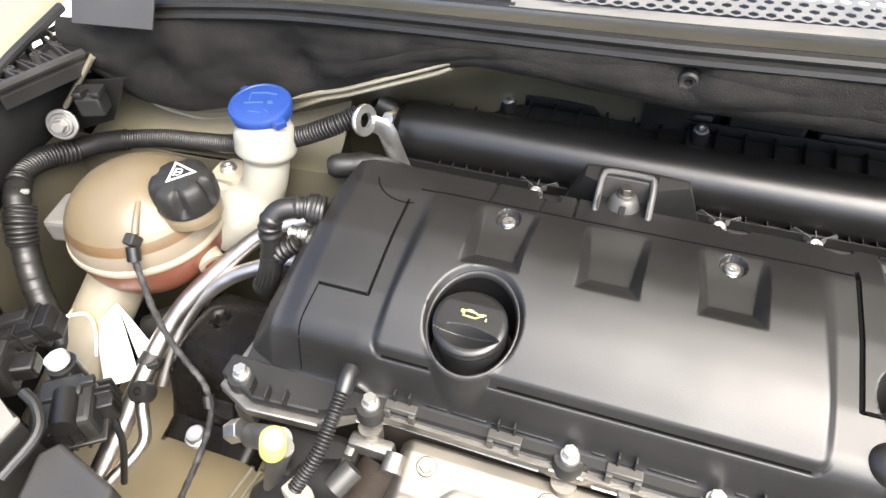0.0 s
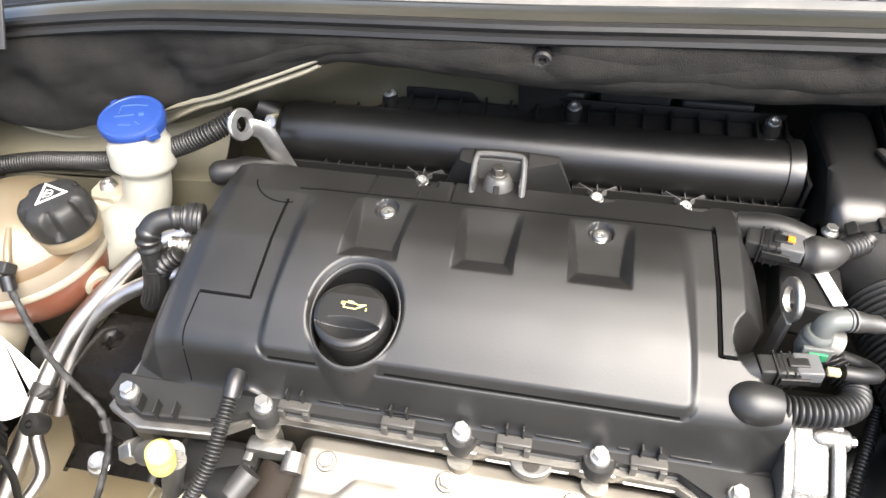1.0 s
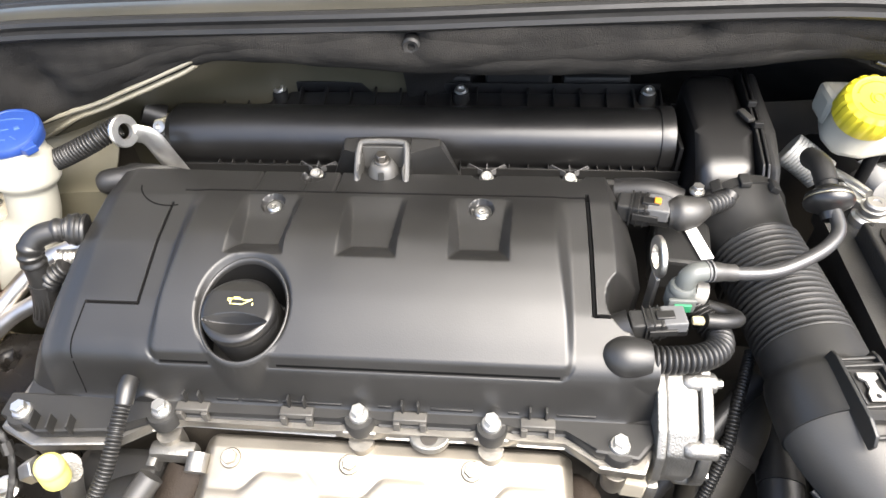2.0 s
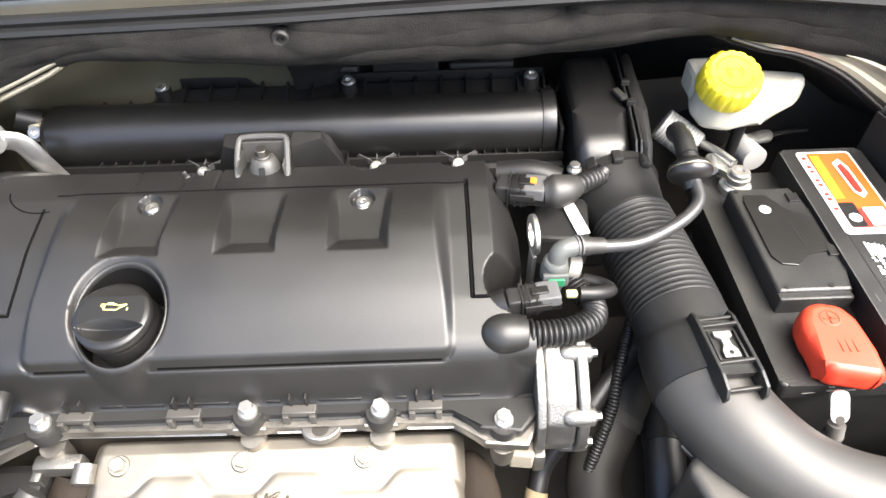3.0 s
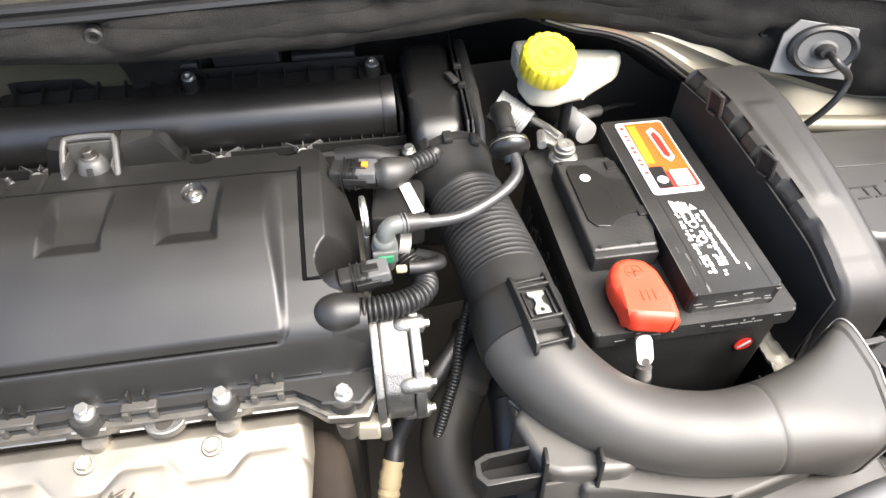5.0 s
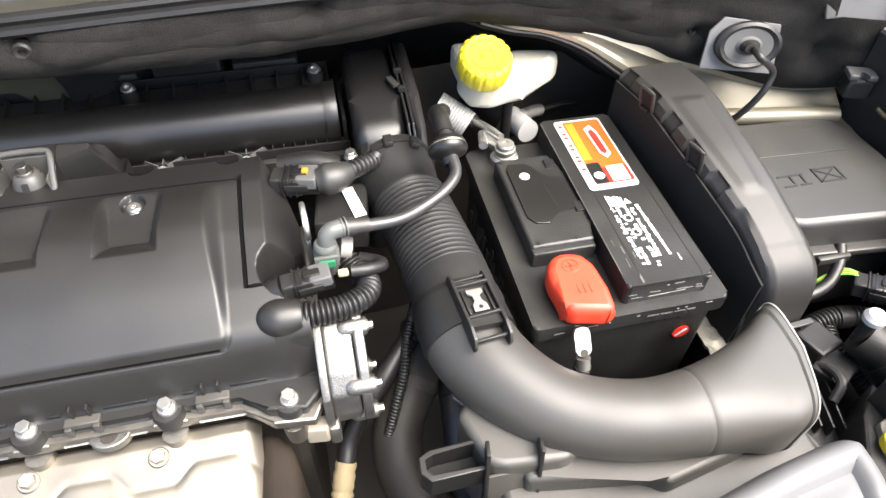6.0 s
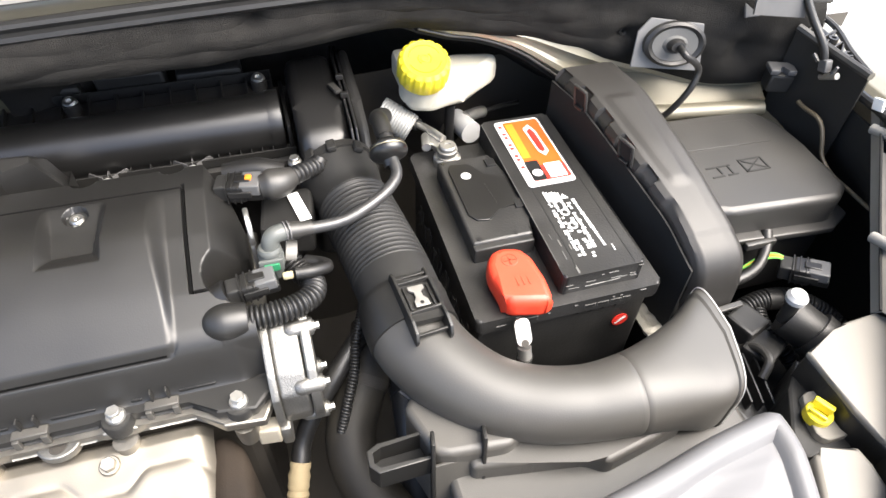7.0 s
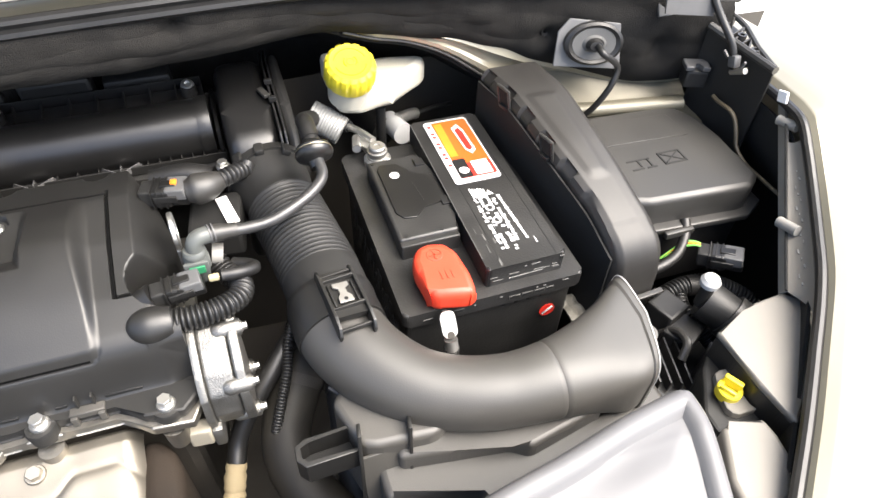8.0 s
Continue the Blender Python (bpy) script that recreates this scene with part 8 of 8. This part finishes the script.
part("port_stem", tube([(-0.20, -0.064, 0.80), (-0.215, -0.066, 0.76), (-0.23, -0.07, 0.70)], 0.008, 14), ALU, sp)
sc = thing("short_conduit", (-0.17, -0.05, 0.75), "short black corrugated hose leaving the cover", "hose")
part("conduit", corrugated([(-0.168, -0.016, 0.828), (-0.1685, -0.026, 0.825), (-0.169, -0.044, 0.817), (-0.172, -0.065, 0.805), (-0.182, -0.086, 0.788)], 0.0050, 0.0027, 0.0008, 20), RUBBER, sc)
part("spout", tube([(-0.168, -0.004, 0.832), (-0.168, -0.012, 0.831), (-0.168, -0.022, 0.826)], lambda d, s: 0.0070 - 0.0012 * abs(s - 0.6), 20), PLASTIC, sc)
pc = thing("camshaft_plug", (-0.18, -0.08, 0.72), "cream and grey electrical plug below the cover", "connector")
part("plug_body", box((-0.182, -0.084, 0.778), (0.020, 0.016, 0.016), 0.003, turn(z=-25)), NATURAL, pc)
part("plug_cap", tube([(-0.160, -0.072, 0.775), (-0.150, -0.055, 0.782)], 0.0095, 18), PLASTIC_GREY, pc)
part("plug_boot", tube([(-0.176, -0.092, 0.766), (-0.165, -0.098, 0.755), (-0.15, -0.11, 0.73)], 0.010, 14), RUBBER, pc)
tm = thing("thermostat_housing", (-0.20, -0.03, 0.62), "black plastic thermostat housing on the engine's corner", "thermostat housing")
part("housing", box((-0.195, -0.045, 0.70), (0.07, 0.05, 0.12), 0.010), PLASTIC, tm)
part("housing_pipe", tube([(-0.165, -0.055, 0.752), (-0.20, -0.062, 0.742), (-0.235, -0.07, 0.70)], 0.016, 20), PLASTIC_DULL, tm)
for k in range(2):
    part("guide_strip", tube([(-0.250 - 0.009 * k, -0.05, 0.705), (-0.280 - 0.009 * k, -0.10, 0.66), (-0.305 - 0.007 * k, -0.15, 0.60)], 0.0021, 8), PAINT_MID, tm)
al = thing("cast_ear", (-0.16, -0.03, 0.74), "cast aluminium ear of the cylinder head", "casting")
bm = box((-0.150, -0.026, 0.762), (0.038, 0.014, 0.016), 0.004)
add_box(bm, (-0.165, -0.030, 0.745), (0.008, 0.02, 0.04), 0.002)
part("ear", bm, ALU, al)
part("ear_boss", tube([(-0.128, -0.028, 0.766), (-0.128, -0.042, 0.762)], 0.0085, 18), ALU, al)

# headlamp wiring in the left corner
hc = connector("headlamp_plug", (-0.505, -0.055, 0.790), (-0.436, -0.018, 0.806), 0.026, 0.024, "black headlamp connector with white wires", clip=None, col=PLASTIC_SMOOTH)
part("white_wire", tube([(-0.436, -0.016, 0.808), (-0.422, -0.008, 0.806), (-0.418, -0.012, 0.790), (-0.425, -0.02, 0.76)], 0.0014, 6), PRINT, hc)
part("amber_wire", tube([(-0.437, -0.014, 0.806), (-0.424, -0.005, 0.803), (-0.419, -0.010, 0.786)], 0.0014, 6), AMBER, hc)
HM = Matrix.Translation((-0.505, -0.055, 0.790)) @ turn(z=28) @ turn(y=-12)
for k in range(4):
    part("grip_rib", box(HM @ Vector((0.012 + 0.016 * k, 0, 0.0002)), (0.003, 0.030, 0.028), 0.001, turn(z=28) @ turn(y=-12)), PLASTIC_SMOOTH, hc)
part("lock_slide", box(HM @ Vector((0.040, 0.002, 0.015)), (0.030, 0.012, 0.006), 0.0015, turn(z=28) @ turn(y=-12)), PLASTIC, hc)
part("lower_shell", box(HM @ Vector((0.020, -0.026, -0.012)), (0.060, 0.020, 0.016), 0.003, turn(z=28)), PLASTIC_SMOOTH, hc)
part("rear_block", box((-0.49, -0.075, 0.785), (0.06, 0.04, 0.04), 0.004, turn(z=28)), PLASTIC_DULL, hc)
hl_ = thing("lamp_adjuster_motor", (-0.40, -0.075, 0.72), "dark grey lamp adjuster motor with a white cap", "adjuster motor")
part("motor_body", box((-0.395, -0.082, 0.770), (0.048, 0.042, 0.036), 0.005, turn(z=35)), PLASTIC_DULL, hl_)
part("motor_lid", box((-0.404, -0.070, 0.787), (0.034, 0.022, 0.010), 0.003, turn(z=35)), PLASTIC, hl_)
part("motor_drum", tube([(-0.418, -0.066, 0.772), (-0.404, -0.052, 0.778)], 0.014, 20), PLASTIC_DULL, hl_)
part("white_cap", lathe([(0, 0), (0.0085, 0), (0.0098, 0.003), (0.0092, 0.009), (0.006, 0.011), (0, 0.0115)], Matrix.Translation((-0.418, -0.052, 0.794)) @ turn(y=-12), 20), WHITE, hl_, "white plastic cap")
MO = Matrix.Translation((-0.395, -0.082, 0.770)) @ turn(z=35)
part("cap_barrel", tube([(-0.418, -0.052, 0.760), (-0.418, -0.052, 0.794)], lambda d, s: 0.0125 + 0.0012 * (0.3 < s < 0.5), 22), PLASTIC_SMOOTH, hl_)
part("side_barrel", tube([MO @ Vector((0.004, 0.010, 0.018)), MO @ Vector((0.004, -0.024, 0.018))], 0.010, 20), PLASTIC_SMOOTH, hl_)
for k in range(4):
    part("body_rib", box(MO @ Vector((-0.018 + 0.010 * k, -0.0215, -0.002)), (0.0025, 0.004, 0.030), 0.0008, turn(z=35)), PLASTIC_SMOOTH, hl_)
part("body_flange", box(MO @ Vector((0, 0, -0.010)), (0.056, 0.050, 0.004), 0.0015, turn(z=35)), PLASTIC, hl_)
for k in range(3):
    part("plug_rib", box(MO @ Vector((0.031 + 0.0002 * k, 0.004 + 0.006 * k, 0.004)), (0.012, 0.0022, 0.026), 0.0006, turn(z=35)), PLASTIC, hl_)
part("lock_tab", box(MO @ Vector((0.020, 0.016, 0.020)), (0.012, 0.008, 0.006), 0.0012, turn(z=35)), PLASTIC, hl_)
part("side_plug", box((-0.374, -0.064, 0.768), (0.018, 0.016, 0.022), 0.002, turn(z=35)), PLASTIC_SMOOTH, hl_)
part("side_wire", tube([(-0.370, -0.066, 0.76), (-0.366, -0.075, 0.73), (-0.375, -0.09, 0.68)], 0.003, 8), RUBBER, hl_)

hbolt = thing("wing_bolt_bracket", (-0.63, 0.20, 0.78), "steel bracket with a bright bolt at the wing", "bracket")
part("plate", slab(disc(0.0165, 24), -0.002, 0.002, 0.001, Matrix.Translation((-0.579, 0.169, 0.858)) @ turn(z=25) @ turn(x=70)), STEEL_DARK, hbolt)
part("washer", ring_bm(Matrix.Translation((-0.5785, 0.168, 0.8583)) @ turn(z=25) @ turn(x=70), 0.006, 0.0125, 0.003), STEEL_DARK, hbolt)
place("bolt", hex_bolt("wing_bolt", 0.0068, 0.011, STEEL_DARK), hbolt, Matrix.Translation((-0.578, 0.167, 0.858)) @ turn(z=25) @ turn(x=70))
part("strap", tube([(-0.5817, 0.1860, 0.8709), (-0.5607, 0.1960, 0.8962), (-0.5394, 0.2080, 0.9231)], 0.008, 12, squash=lambda s: (1.0, 0.4)), PAINT, hbolt)
k_ = [Vector(p) for p in ((-0.5635, 0.203, 0.8942), (-0.5041, 0.203, 0.9062), (-0.6165, 0.203, 0.8199), (-0.5428, 0.203, 0.8503))]
part("back_plate", sheet(lambda u, v: k_[0].lerp(k_[1], u).lerp(k_[2].lerp(k_[3], u), v) + Vector((0, 0.006 * (u - 0.5) ** 2, 0)), 14, 10, 0.003), PLASTIC, hbolt)
